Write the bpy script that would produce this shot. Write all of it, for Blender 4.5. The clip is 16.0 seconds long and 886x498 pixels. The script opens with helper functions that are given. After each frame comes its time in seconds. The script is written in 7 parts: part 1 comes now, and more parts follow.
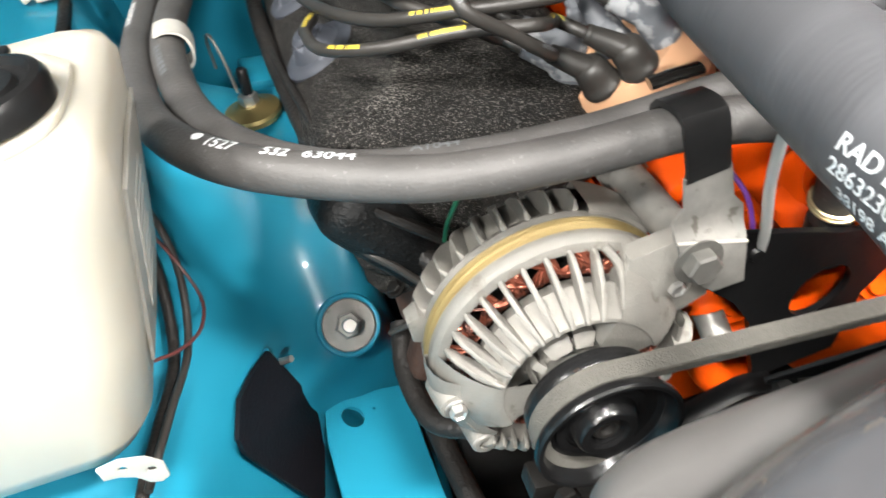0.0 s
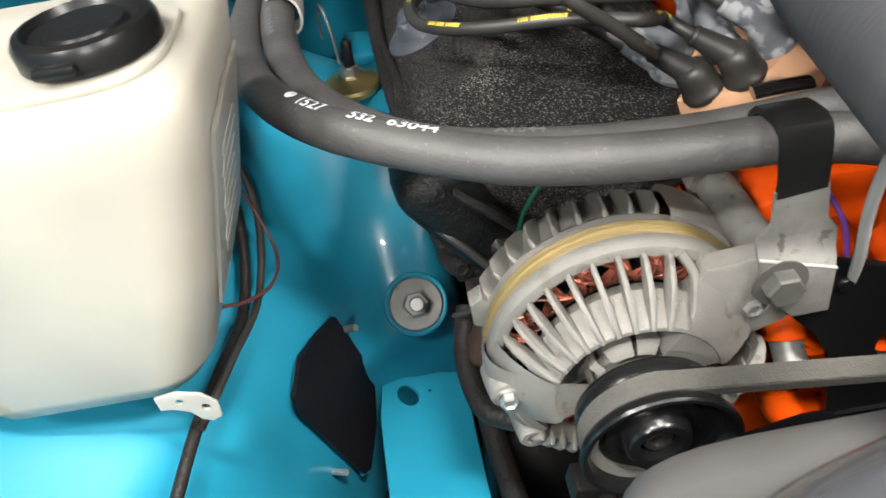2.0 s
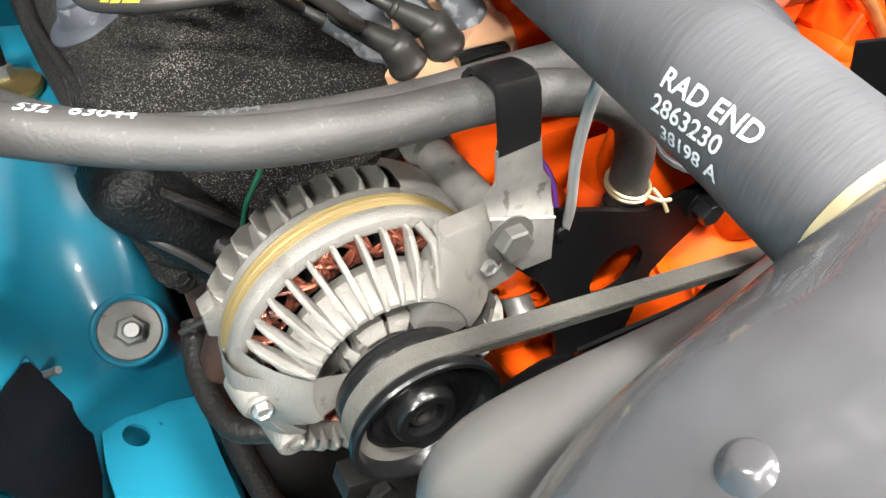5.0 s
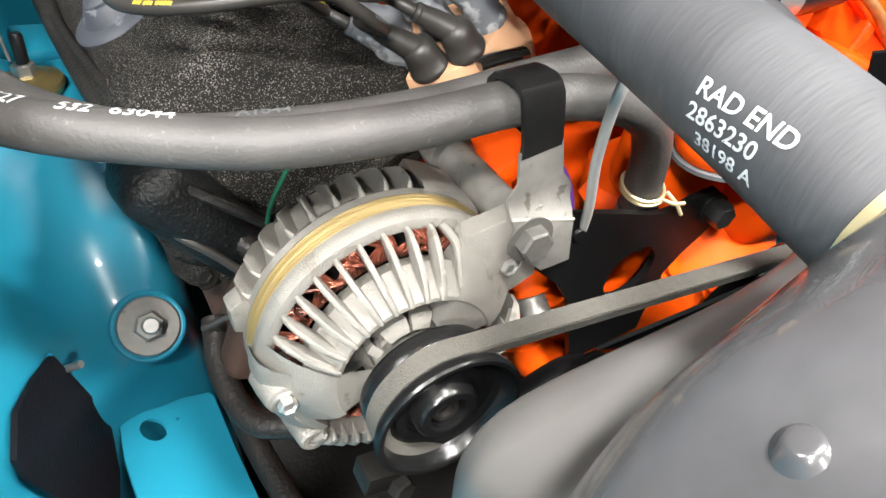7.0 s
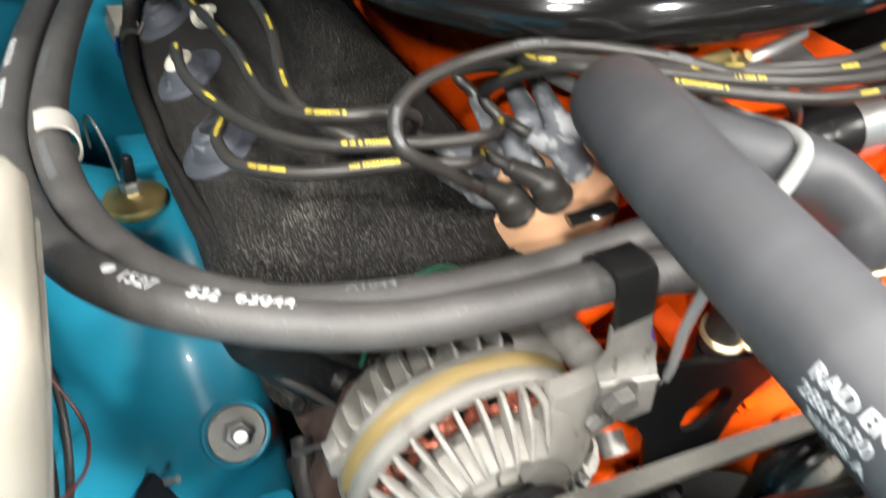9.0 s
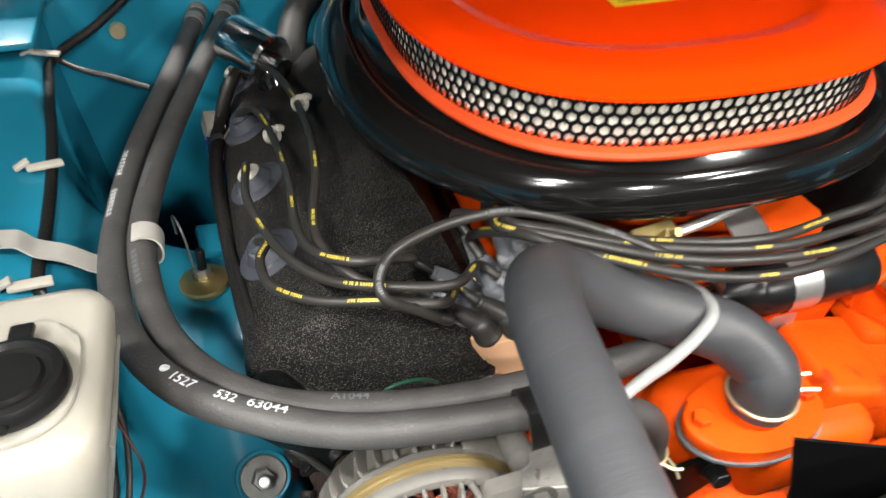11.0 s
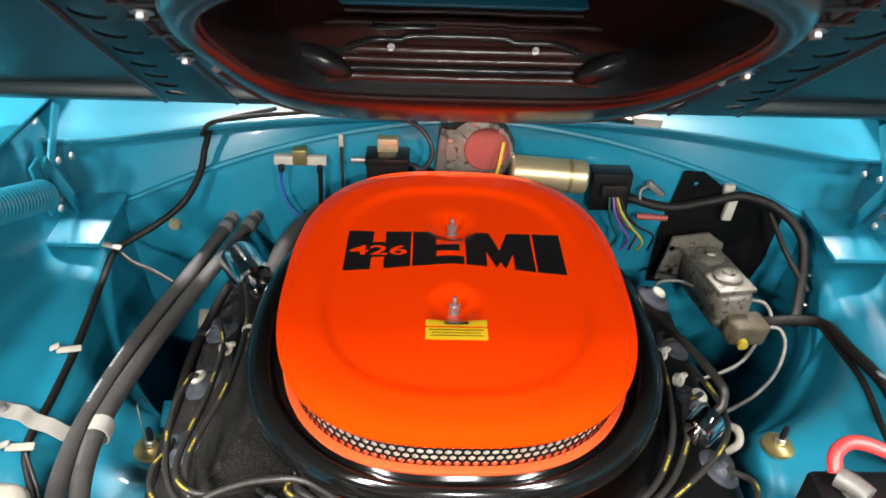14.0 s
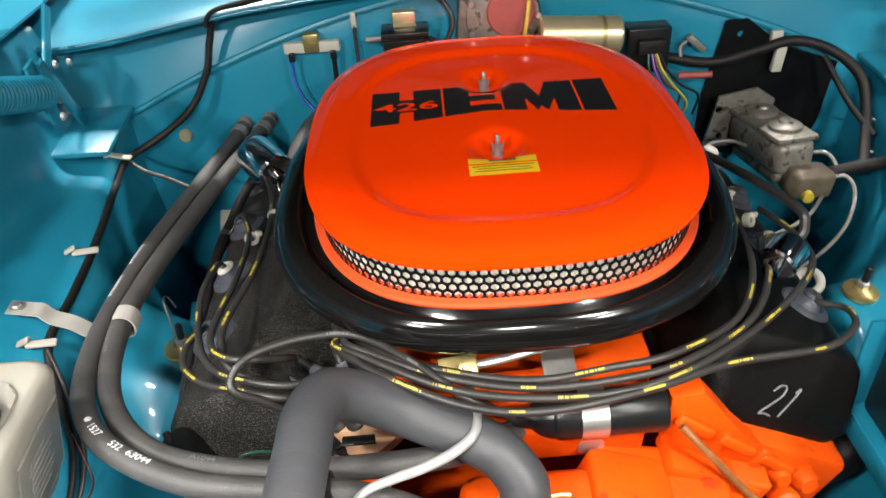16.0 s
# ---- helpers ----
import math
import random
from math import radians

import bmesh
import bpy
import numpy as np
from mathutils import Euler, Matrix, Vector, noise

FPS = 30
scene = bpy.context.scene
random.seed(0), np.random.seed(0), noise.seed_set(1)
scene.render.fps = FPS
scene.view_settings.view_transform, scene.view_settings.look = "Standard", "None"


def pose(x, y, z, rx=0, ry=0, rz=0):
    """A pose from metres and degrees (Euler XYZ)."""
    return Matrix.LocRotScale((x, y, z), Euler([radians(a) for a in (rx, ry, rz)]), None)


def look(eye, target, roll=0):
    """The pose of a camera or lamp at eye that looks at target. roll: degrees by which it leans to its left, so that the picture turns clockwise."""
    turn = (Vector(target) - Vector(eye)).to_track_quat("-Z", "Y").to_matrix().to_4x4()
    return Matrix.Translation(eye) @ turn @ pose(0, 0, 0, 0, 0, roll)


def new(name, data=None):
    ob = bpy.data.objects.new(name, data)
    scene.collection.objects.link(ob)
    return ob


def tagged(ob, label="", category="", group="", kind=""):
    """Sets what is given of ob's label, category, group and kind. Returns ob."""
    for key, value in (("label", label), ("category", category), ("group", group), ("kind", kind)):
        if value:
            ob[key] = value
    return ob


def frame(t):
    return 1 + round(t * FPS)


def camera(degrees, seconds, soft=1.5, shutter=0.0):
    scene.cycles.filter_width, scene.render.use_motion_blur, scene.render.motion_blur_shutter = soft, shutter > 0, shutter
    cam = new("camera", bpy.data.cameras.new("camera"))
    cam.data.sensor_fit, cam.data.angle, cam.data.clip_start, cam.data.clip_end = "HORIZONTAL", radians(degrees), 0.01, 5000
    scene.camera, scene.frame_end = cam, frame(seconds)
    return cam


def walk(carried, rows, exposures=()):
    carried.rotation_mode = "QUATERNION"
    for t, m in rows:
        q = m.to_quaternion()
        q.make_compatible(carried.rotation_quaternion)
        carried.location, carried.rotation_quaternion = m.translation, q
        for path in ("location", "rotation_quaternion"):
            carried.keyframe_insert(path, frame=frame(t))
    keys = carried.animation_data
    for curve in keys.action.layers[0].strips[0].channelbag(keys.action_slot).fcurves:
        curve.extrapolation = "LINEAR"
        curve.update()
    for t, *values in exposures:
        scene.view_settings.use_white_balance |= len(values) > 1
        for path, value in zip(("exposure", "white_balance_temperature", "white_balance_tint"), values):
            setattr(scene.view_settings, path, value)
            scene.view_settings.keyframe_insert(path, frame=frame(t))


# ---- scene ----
cam = camera(61.57, 16.0, shutter=0.5)
# seconds, eye in metres (x to the driver's side, y to the firewall), yaw, pitch, roll in degrees
ROWS = [
    (0.0, -0.3782, -0.6172, 1.007, -8.22, -42.01, -11.74),
    (0.5, -0.3751, -0.6109, 1.0038, -2.89, -40.99, -10.59),
    (1.0, -0.3717, -0.6175, 0.9937, 0.56, -40.23, -9.77),
    (1.5, -0.3747, -0.6202, 0.9978, 2.01, -40.14, -9.82),
    (2.0, -0.3724, -0.6243, 0.9973, 0.4, -40.79, -9.89),
    (2.5, -0.3609, -0.6217, 1.0178, -3.97, -42.28, -9.38),
    (3.0, -0.357, -0.5979, 1.0055, -11.91, -43.39, -6.68),
    (3.5, -0.3723, -0.5967, 0.9882, -19.03, -43.56, -4.13),
    (4.0, -0.3751, -0.6042, 0.9765, -25.1, -43.05, -1.46),
    (4.2, -0.3764, -0.6064, 0.9748, -26.53, -42.49, -0.9),
    (6.3, -0.4045, -0.6081, 0.971, -30.88, -41.6, 2.69),
    (6.5, -0.406, -0.6079, 0.9738, -30.79, -41.7, 2.72),
    (7.0, -0.4026, -0.6073, 0.9771, -30.0, -41.75, 2.43),
    (7.5, -0.4011, -0.6051, 0.9808, -29.42, -41.43, 2.24),
    (8.0, -0.4057, -0.595, 0.9952, -28.85, -40.96, 2.16),
    (8.5, -0.411, -0.586, 0.9986, -27.69, -40.67, 1.84),
    (9.0, -0.4112, -0.5596, 1.0498, -25.43, -40.64, 1.17),
    (9.2, -0.4041, -0.5364, 1.0689, -24.8, -40.38, 1.04),
    (11.3, -0.3312, -0.6878, 1.2552, -14.55, -38.97, 0.56),
    (11.5, -0.3093, -0.7356, 1.3079, -13.35, -38.69, 0.84),
    (12.0, -0.2675, -0.8155, 1.4047, -9.65, -37.66, 1.06),
    (12.5, -0.2415, -0.78, 1.4555, -6.7, -37.17, 1.38),
    (13.0, -0.1889, -0.7418, 1.4943, -4.09, -36.43, 1.49),
    (13.5, -0.0929, -0.7413, 1.5279, -2.67, -35.63, 1.99),
    (14.0, -0.0395, -0.7444, 1.5555, -1.68, -34.94, 2.17),
    (14.5, -0.0152, -0.7877, 1.5999, -0.61, -34.26, 1.4),
    (15.0, -0.0144, -0.7961, 1.5665, 0.49, -34.22, -0.18),
    (15.5, -0.0567, -0.7864, 1.4352, 1.22, -35.43, -2.35),
    (16.0, -0.0728, -0.769, 1.3632, -0.05, -36.05, -4.13),
]


def aim(x, y, z, yaw, pitch, roll):
    a, b = radians(yaw), radians(pitch)
    ahead = Vector((-math.sin(a) * math.cos(b), math.cos(a) * math.cos(b), math.sin(b)))
    return look((x, y, z), Vector((x, y, z)) + ahead, roll)


EXPOSURES = [(0.0, 0.76), (0.5, 0.52), (1.0, 0.33), (2.0, 0.27), (3.5, 0.74), (7.5, 0.86), (8.5, 0.80), (9.2, 0.55), (11.3, 0.06), (12.5, 0.09), (14.5, 0.44), (16.0, 0.16)]
walk(cam, [(t, aim(*row)) for t, *row in ROWS], EXPOSURES)

# ---- world and lights: a closed workshop with ceiling panels ----
world = bpy.data.worlds.new("world")
scene.world = world
world.use_nodes = True
world.node_tree.nodes["Background"].inputs[0].default_value = (0.75, 0.85, 1.0, 1)
world.node_tree.nodes["Background"].inputs[1].default_value = 0.15


def panel_lamp(x, y, z, sx, sy, watts):
    data = bpy.data.lights.new("ceiling_lamp", "AREA")
    data.shape, data.size, data.size_y, data.energy = "RECTANGLE", sx, sy, watts
    data.color = (1.0, 0.97, 0.92)
    ob = new("ceiling_lamp", data)
    ob.location = (x, y, z)
    return ob


CEILING = 3.1
LAMPS = [(-2.1, -2.9, 175), (2.1, -2.9, 140), (-1.2, -1.75, 115), (1.2, -1.6, 95), (0.15, -1.25, 190), (1.9, -0.2, 20), (-2.0, -0.4, 80), (0.3, -4.4, 260), (-1.0, 1.5, 135), (1.1, 1.5, 90)]
for lx, ly, lw in LAMPS:
    panel_lamp(lx, ly, CEILING - 0.09, 0.5, 0.22, lw)


# ---- materials ----
def mat(name, color, rough=0.5, metal=0.0, coat=0.0, var=0.12, scale=30.0, bump=0.0, bump_scale=200.0, fine=0.0,
        spec=0.5, rough_var=0.08, stretch=(1, 1, 1), wear_glints=None, ridge_spots=()):
    m = bpy.data.materials.new(name)
    m.use_nodes = True
    nt = m.node_tree
    b = nt.nodes["Principled BSDF"]
    b.inputs["Metallic"].default_value = metal
    b.inputs["Coat Weight"].default_value = coat
    b.inputs["Coat Roughness"].default_value = 0.04
    b.inputs["Specular IOR Level"].default_value = spec
    co = nt.nodes.new("ShaderNodeTexCoord")
    mp = nt.nodes.new("ShaderNodeMapping")
    mp.inputs["Scale"].default_value = stretch
    nt.links.new(co.outputs["Object"], mp.inputs[0])

    def noise_node(s, detail=4):
        n = nt.nodes.new("ShaderNodeTexNoise")
        n.inputs["Scale"].default_value, n.inputs["Detail"].default_value = s, detail
        nt.links.new(mp.outputs[0], n.inputs["Vector"])
        return n

    big, small = noise_node(scale * 0.2), noise_node(scale)
    mix = nt.nodes.new("ShaderNodeMath")
    mix.operation = "ADD"
    nt.links.new(big.outputs["Fac"], mix.inputs[0])
    nt.links.new(small.outputs["Fac"], mix.inputs[1])
    ramp = nt.nodes.new("ShaderNodeMapRange")
    ramp.inputs["From Min"].default_value, ramp.inputs["From Max"].default_value = 0.6, 1.4
    ramp.inputs["To Min"].default_value, ramp.inputs["To Max"].default_value = 1 - var, 1 + var
    nt.links.new(mix.outputs[0], ramp.inputs[0])
    mul = nt.nodes.new("ShaderNodeVectorMath")
    mul.operation = "SCALE"
    mul.inputs[0].default_value = color
    nt.links.new(ramp.outputs[0], mul.inputs["Scale"])
    out = mul.outputs[0]
    if wear_glints:
        wcol, wscale, level = wear_glints
        wn = noise_node(wscale, 8)
        cut = nt.nodes.new("ShaderNodeMapRange")
        cut.inputs["From Min"].default_value, cut.inputs["From Max"].default_value = level, level + 0.06
        level_out = wn.outputs["Fac"]
        for place, reach in ridge_spots:  # along a rubbed ridge: denser flecks, which also paint its highlight
            far = nt.nodes.new("ShaderNodeVectorMath")
            far.operation = "DISTANCE"
            nt.links.new(mp.outputs[0], far.inputs[0])
            far.inputs[1].default_value = place
            fade = nt.nodes.new("ShaderNodeMapRange")
            fade.inputs["From Min"].default_value, fade.inputs["From Max"].default_value = 0.0, reach
            fade.inputs["To Min"].default_value, fade.inputs["To Max"].default_value = 0.11, 0.0
            nt.links.new(far.outputs["Value"], fade.inputs[0])
            plus = nt.nodes.new("ShaderNodeMath")
            plus.operation = "ADD"
            nt.links.new(level_out, plus.inputs[0])
            nt.links.new(fade.outputs[0], plus.inputs[1])
            level_out = plus.outputs[0]
        nt.links.new(level_out, cut.inputs[0])
        blend = nt.nodes.new("ShaderNodeMix")
        blend.data_type = "RGBA"
        nt.links.new(cut.outputs[0], blend.inputs[0])
        nt.links.new(out, blend.inputs[6])
        blend.inputs[7].default_value = (*wcol, 1)
        out = blend.outputs[2]
    nt.links.new(out, b.inputs["Base Color"])
    rr = nt.nodes.new("ShaderNodeMapRange")
    rr.inputs["To Min"].default_value, rr.inputs["To Max"].default_value = max(0.02, rough - rough_var), min(1, rough + rough_var)
    nt.links.new(big.outputs["Fac"], rr.inputs[0])
    nt.links.new(rr.outputs[0], b.inputs["Roughness"])
    if bump:
        bn = noise_node(bump_scale, 3)
        bp = nt.nodes.new("ShaderNodeBump")
        bp.inputs["Strength"].default_value, bp.inputs["Distance"].default_value = bump, 0.002
        nt.links.new(bn.outputs["Fac"], bp.inputs["Height"])
        last = bp
        if fine:
            fn = noise_node(bump_scale * 4, 2)
            fp = nt.nodes.new("ShaderNodeBump")
            fp.inputs["Strength"].default_value, fp.inputs["Distance"].default_value = fine, 0.0006
            nt.links.new(fn.outputs["Fac"], fp.inputs["Height"])
            nt.links.new(bp.outputs[0], fp.inputs["Normal"])
            last = fp
        nt.links.new(last.outputs[0], b.inputs["Normal"])
    return m


TEAL = mat("turquoise_paint", (0.011, 0.178, 0.270), 0.34, coat=0.36, var=0.16, scale=9, bump=0.10, bump_scale=16, fine=0.05, spec=0.4)
ORANGE = mat("engine_orange", (0.62, 0.062, 0.0015), 0.45, coat=0.02, var=0.24, scale=30, bump=0.5, bump_scale=60, spec=0.18, wear_glints=((0.33, 0.028, 0.003), 26, 0.64))
SEALRED = mat("orange_red_seal_rubber", (0.72, 0.075, 0.018), 0.42, var=0.12, scale=60, bump=0.15, spec=0.3)
OVERSPRAY = mat("tan_overspray", (0.24, 0.095, 0.028), 0.5, metal=0.2, var=0.4, scale=120, bump=0.2)
LID = mat("lid_orange_gloss", (0.93, 0.046, 0.0010), 0.09, coat=0.25, var=0.02, scale=6, spec=0.22)
# the pale flecks are painted glints of the wrinkle, densest on the worn ridge
WRINKLE = mat("black_wrinkle_paint", (0.0060, 0.0055, 0.0050), 0.55, var=0.4, scale=300, bump=1.0, bump_scale=520, fine=0.6, rough_var=0.1, spec=0.15, wear_glints=((0.13, 0.122, 0.112), 1000, 0.575), ridge_spots=(((-0.335, -0.196, 0.775), 0.030), ((-0.352, -0.215, 0.762), 0.024), ((-0.344, -0.206, 0.769), 0.018), ((-0.330, -0.170, 0.779), 0.022)))
# same paint as WRINKLE, with the driver side's dimmer light in the colour
COVERDIM = mat("dimmed_cover_paint", (0.003, 0.0028, 0.0027), 0.42, var=0.3, scale=120, bump=0.3, bump_scale=420, spec=0.14, wear_glints=((0.012, 0.012, 0.0115), 160, 0.66))
GLOSS = mat("gloss_black_enamel", (0.005, 0.0047, 0.0044), 0.13, coat=0.4, var=0.25, scale=18, spec=0.4)
SATIN = mat("satin_black", (0.0045, 0.0045, 0.0047), 0.36, var=0.2, bump=0.05, spec=0.14, wear_glints=((0.016, 0.016, 0.016), 90, 0.7))
RUBBER = mat("grey_black_rubber", (0.047, 0.0445, 0.043), 0.55, var=0.3, scale=40, bump=0.22, bump_scale=420, spec=0.45, wear_glints=((0.075, 0.072, 0.07), 260, 0.64))
RUBBER2 = mat("ribbed_hose_rubber", (0.046, 0.047, 0.051), 0.48, var=0.22, scale=60, bump=0.15, bump_scale=420, spec=0.4, stretch=(0.16, 1, 0.16), wear_glints=((0.054, 0.054, 0.058), 160, 0.62))
WIRE = mat("black_wire_jacket", (0.024, 0.022, 0.020), 0.42, var=0.25, scale=60, bump=0.06, spec=0.45)
LOOM = mat("dull_black_loom", (0.010, 0.0088, 0.008), 0.5, var=0.4, scale=120, bump=0.5, bump_scale=300, spec=0.25)
SEAL = mat("slate_rubber_seal", (0.036, 0.040, 0.050), 0.6, var=0.25, scale=60, bump=0.1, spec=0.25, wear_glints=((0.085, 0.09, 0.105), 70, 0.62))
CAST = mat("cast_aluminium", (0.168, 0.160, 0.145), 0.47, metal=0.25, var=0.2, scale=60, bump=0.4, bump_scale=900, fine=0.25, wear_glints=((0.115, 0.106, 0.09), 70, 0.62))
BRASSY = mat("stator_steel_lamination", (0.25, 0.185, 0.075), 0.5, metal=0.4, var=0.25, scale=220, stretch=(0.02, 4, 0.02), bump=0.6, bump_scale=500)
COPPER = mat("copper_winding", (0.17, 0.05, 0.03), 0.32, metal=0.75, var=0.3, scale=200, bump=0.6, bump_scale=300, wear_glints=((0.04, 0.014, 0.01), 160, 0.54))
STEEL = mat("zinc_plated_steel", (0.52, 0.51, 0.49), 0.34, metal=0.85, var=0.12, scale=80, bump=0.08)
DULLSTEEL = mat("dull_grey_steel", (0.19, 0.183, 0.17), 0.46, metal=0.4, var=0.25, scale=90, bump=0.14, wear_glints=((0.10, 0.093, 0.08), 110, 0.62))
BOLTGREY = mat("oiled_grey_bolt", (0.085, 0.082, 0.076), 0.5, metal=0.35, var=0.3, scale=120, bump=0.2)
CHROME = mat("chrome", (0.8, 0.8, 0.8), 0.06, metal=1.0, var=0.03)
BRASS = mat("yellow_brass_plate", (0.42, 0.325, 0.135), 0.35, metal=0.8, var=0.15, scale=60)
CADMIUM = mat("gold_cadmium_plate", (0.6, 0.5, 0.3), 0.34, metal=0.7, var=0.1, scale=50)
CHALKY = mat("chalky_grey_rubber", (0.10, 0.106, 0.118), 0.6, var=0.35, scale=50, bump=0.1, spec=0.3, wear_glints=((0.26, 0.265, 0.275), 60, 0.55))
ALUSTRIP = mat("soft_aluminium_strip", (0.46, 0.44, 0.40), 0.42, metal=0.35, var=0.15, scale=40, bump=0.1)
TAN = mat("tan_bakelite", (0.48, 0.275, 0.16), 0.36, var=0.08, scale=40)
WHITE = mat("milky_polyethylene", (0.30, 0.284, 0.242), 0.42, var=0.10, scale=14, bump=0.12, bump_scale=40, wear_glints=((0.235, 0.20, 0.13), 22, 0.66))
WHITE.node_tree.nodes["Principled BSDF"].inputs["Subsurface Weight"].default_value = 0.6
WHITE.node_tree.nodes["Principled BSDF"].inputs["Subsurface Radius"].default_value = (1.0, 0.9, 0.7)
WHITE.node_tree.nodes["Principled BSDF"].inputs["Subsurface Scale"].default_value = 0.03
NYLON = mat("off_white_nylon", (0.42, 0.40, 0.34), 0.45, var=0.1, scale=60)
YELLOW = mat("yellow_print", (0.45, 0.35, 0.035), 0.5, var=0.35, scale=300)
DECAL = mat("yellow_label_paper", (0.85, 0.55, 0.02), 0.35, var=0.06, scale=40)
INK = mat("black_decal_film", (0.008, 0.008, 0.009), 0.3, var=0.05)
PRINT = mat("white_stencil_print", (0.5, 0.52, 0.53), 0.6, var=0.45, scale=420, wear_glints=((0.08, 0.08, 0.09), 500, 0.64))
GREYPRINT = mat("worn_grey_print", (0.10, 0.105, 0.11), 0.6, var=0.3, scale=300)
PLASTIC = mat("black_moulded_plastic", (0.008, 0.008, 0.0082), 0.3, var=0.15, scale=40, bump=0.06, spec=0.28)
SHROUD = mat("shroud_grey_black_plastic", (0.060, 0.058, 0.057), 0.34, var=0.3, scale=14, bump=0.12, bump_scale=80, spec=0.7)
TANK = mat("worn_gloss_tank_paint", (0.042, 0.042, 0.045), 0.25, coat=0.5, var=0.5, scale=24, bump=0.9, bump_scale=26, fine=0.2, rough_var=0.16, wear_glints=((0.10, 0.085, 0.07), 60, 0.66))
PULLEY = mat("worn_black_pulley_paint", (0.005, 0.005, 0.0052), 0.24, var=0.4, scale=60, bump=0.12, spec=0.3, wear_glints=((0.04, 0.024, 0.016), 60, 0.66))
SHIELD = mat("dark_shield_plastic", (0.004, 0.0045, 0.0048), 0.45, var=0.4, scale=60, bump=0.5, bump_scale=420, spec=0.25, wear_glints=((0.016, 0.017, 0.018), 500, 0.6))
PADBLACK = mat("black_felt_pad", (0.004, 0.004, 0.006), 0.6, var=0.25, scale=120, bump=0.3, bump_scale=500, spec=0.2)
HOODBLACK = mat("hood_underside_paint", (0.004, 0.016, 0.019), 0.42, var=0.2, scale=10, bump=0.05)
SCOOP = mat("maroon_black_scoop", (0.045, 0.014, 0.012), 0.24, var=0.4, scale=14, bump=0.08, spec=0.45)
PAPER = mat("filter_paper", (0.82, 0.80, 0.72), 0.7, var=0.08, scale=200)
DUCT = mat("duct_black_plastic", (0.016, 0.0155, 0.0155), 0.24, var=0.25, scale=20, bump=0.08, spec=0.4)
REDDISH = mat("reddish_rubber_edge", (0.03, 0.007, 0.005), 0.4, var=0.5, scale=30)
PINKRED = mat("faded_red_motor_cover", (0.27, 0.055, 0.045), 0.5, var=0.2, scale=60)
REDCABLE = mat("red_battery_cable", (0.75, 0.05, 0.05), 0.35, var=0.05)
ALLOY = mat("bare_alloy_casting", (0.17, 0.158, 0.135), 0.42, metal=0.4, var=0.45, scale=60, bump=0.35, bump_scale=200, wear_glints=((0.06, 0.048, 0.032), 60, 0.56))
VALVEBROWN = mat("stained_brown_casting", (0.10, 0.08, 0.055), 0.45, metal=0.35, var=0.4, scale=70, bump=0.3, bump_scale=200)
BELT = mat("fabric_belt", (0.052, 0.049, 0.042), 0.75, var=0.25, scale=300, bump=0.8, bump_scale=900)
PALE = mat("painted_grey_pipe", (0.33, 0.335, 0.325), 0.35, metal=0.2, var=0.1, scale=40)
GREEN = mat("green_wire", (0.006, 0.07, 0.035), 0.4)
PURPLE = mat("purple_wire", (0.16, 0.05, 0.3), 0.4)
BLUE = mat("blue_wire", (0.03, 0.07, 0.35), 0.4)
MAROON = mat("dark_red_wire", (0.075, 0.02, 0.018), 0.45)
CONCRETE = mat("workshop_concrete", (0.07, 0.07, 0.07), 0.6, var=0.2, scale=5, bump=0.2)
PLASTER = mat("dark_wall_paint", (0.06, 0.063, 0.066), 0.7, var=0.05, scale=5)
RUST = mat("rusty_iron", (0.035, 0.017, 0.011), 0.7, metal=0.2, var=0.6, scale=80, bump=0.4)
# greasy iron, kept extra dark so that crevice shade is in its colour
IRON = mat("dark_greasy_shaded_iron", (0.006, 0.0055, 0.005), 0.55, var=0.3, scale=40, bump=0.3, spec=0.18)
GLOW = bpy.data.materials.new("lamp_diffuser")
GLOW.use_nodes = True
GLOW.node_tree.nodes["Principled BSDF"].inputs["Emission Color"].default_value = (1, 0.97, 0.92, 1)
GLOW.node_tree.nodes["Principled BSDF"].inputs["Emission Strength"].default_value = 6.0


# ---- building helpers ----
def finish(bm, angle=0.6):
    bmesh.ops.remove_doubles(bm, verts=bm.verts, dist=1e-6)
    bmesh.ops.recalc_face_normals(bm, faces=bm.faces)
    for f in bm.faces:
        f.smooth = True
    for e in bm.edges:
        if len(e.link_faces) == 2 and e.calc_face_angle(0) > angle:
            e.smooth = False


def solid(name, bm, material, angle=0.6):
    finish(bm, angle)
    me = bpy.data.meshes.new(name)
    bm.to_mesh(me)
    bm.free()
    me.materials.append(material)
    return new(name, me)


def single(name, bm, material, label, category, group="", kind="", angle=0.6):
    """A thing that is one mesh."""
    return tagged(solid(name, bm, material, angle), label, category, group, kind)


def thing(name, at, label, category, group="", kind=""):
    ob = new(name)
    ob.location = at
    ob.empty_display_size = 0.02
    return tagged(ob, label, category, group, kind)


def base_of(ob):
    m = Matrix.Identity(4)
    while ob:
        m = ob.matrix_basis @ m if ob.parent is None else ob.matrix_parent_inverse @ ob.matrix_basis @ m
        ob = ob.parent
    return m


def part(name, bm, material, parent, label="", angle=0.6):
    ob = solid(name, bm, material, angle)
    ob.parent = parent
    ob.matrix_parent_inverse = base_of(parent).inverted()
    return tagged(ob, label)


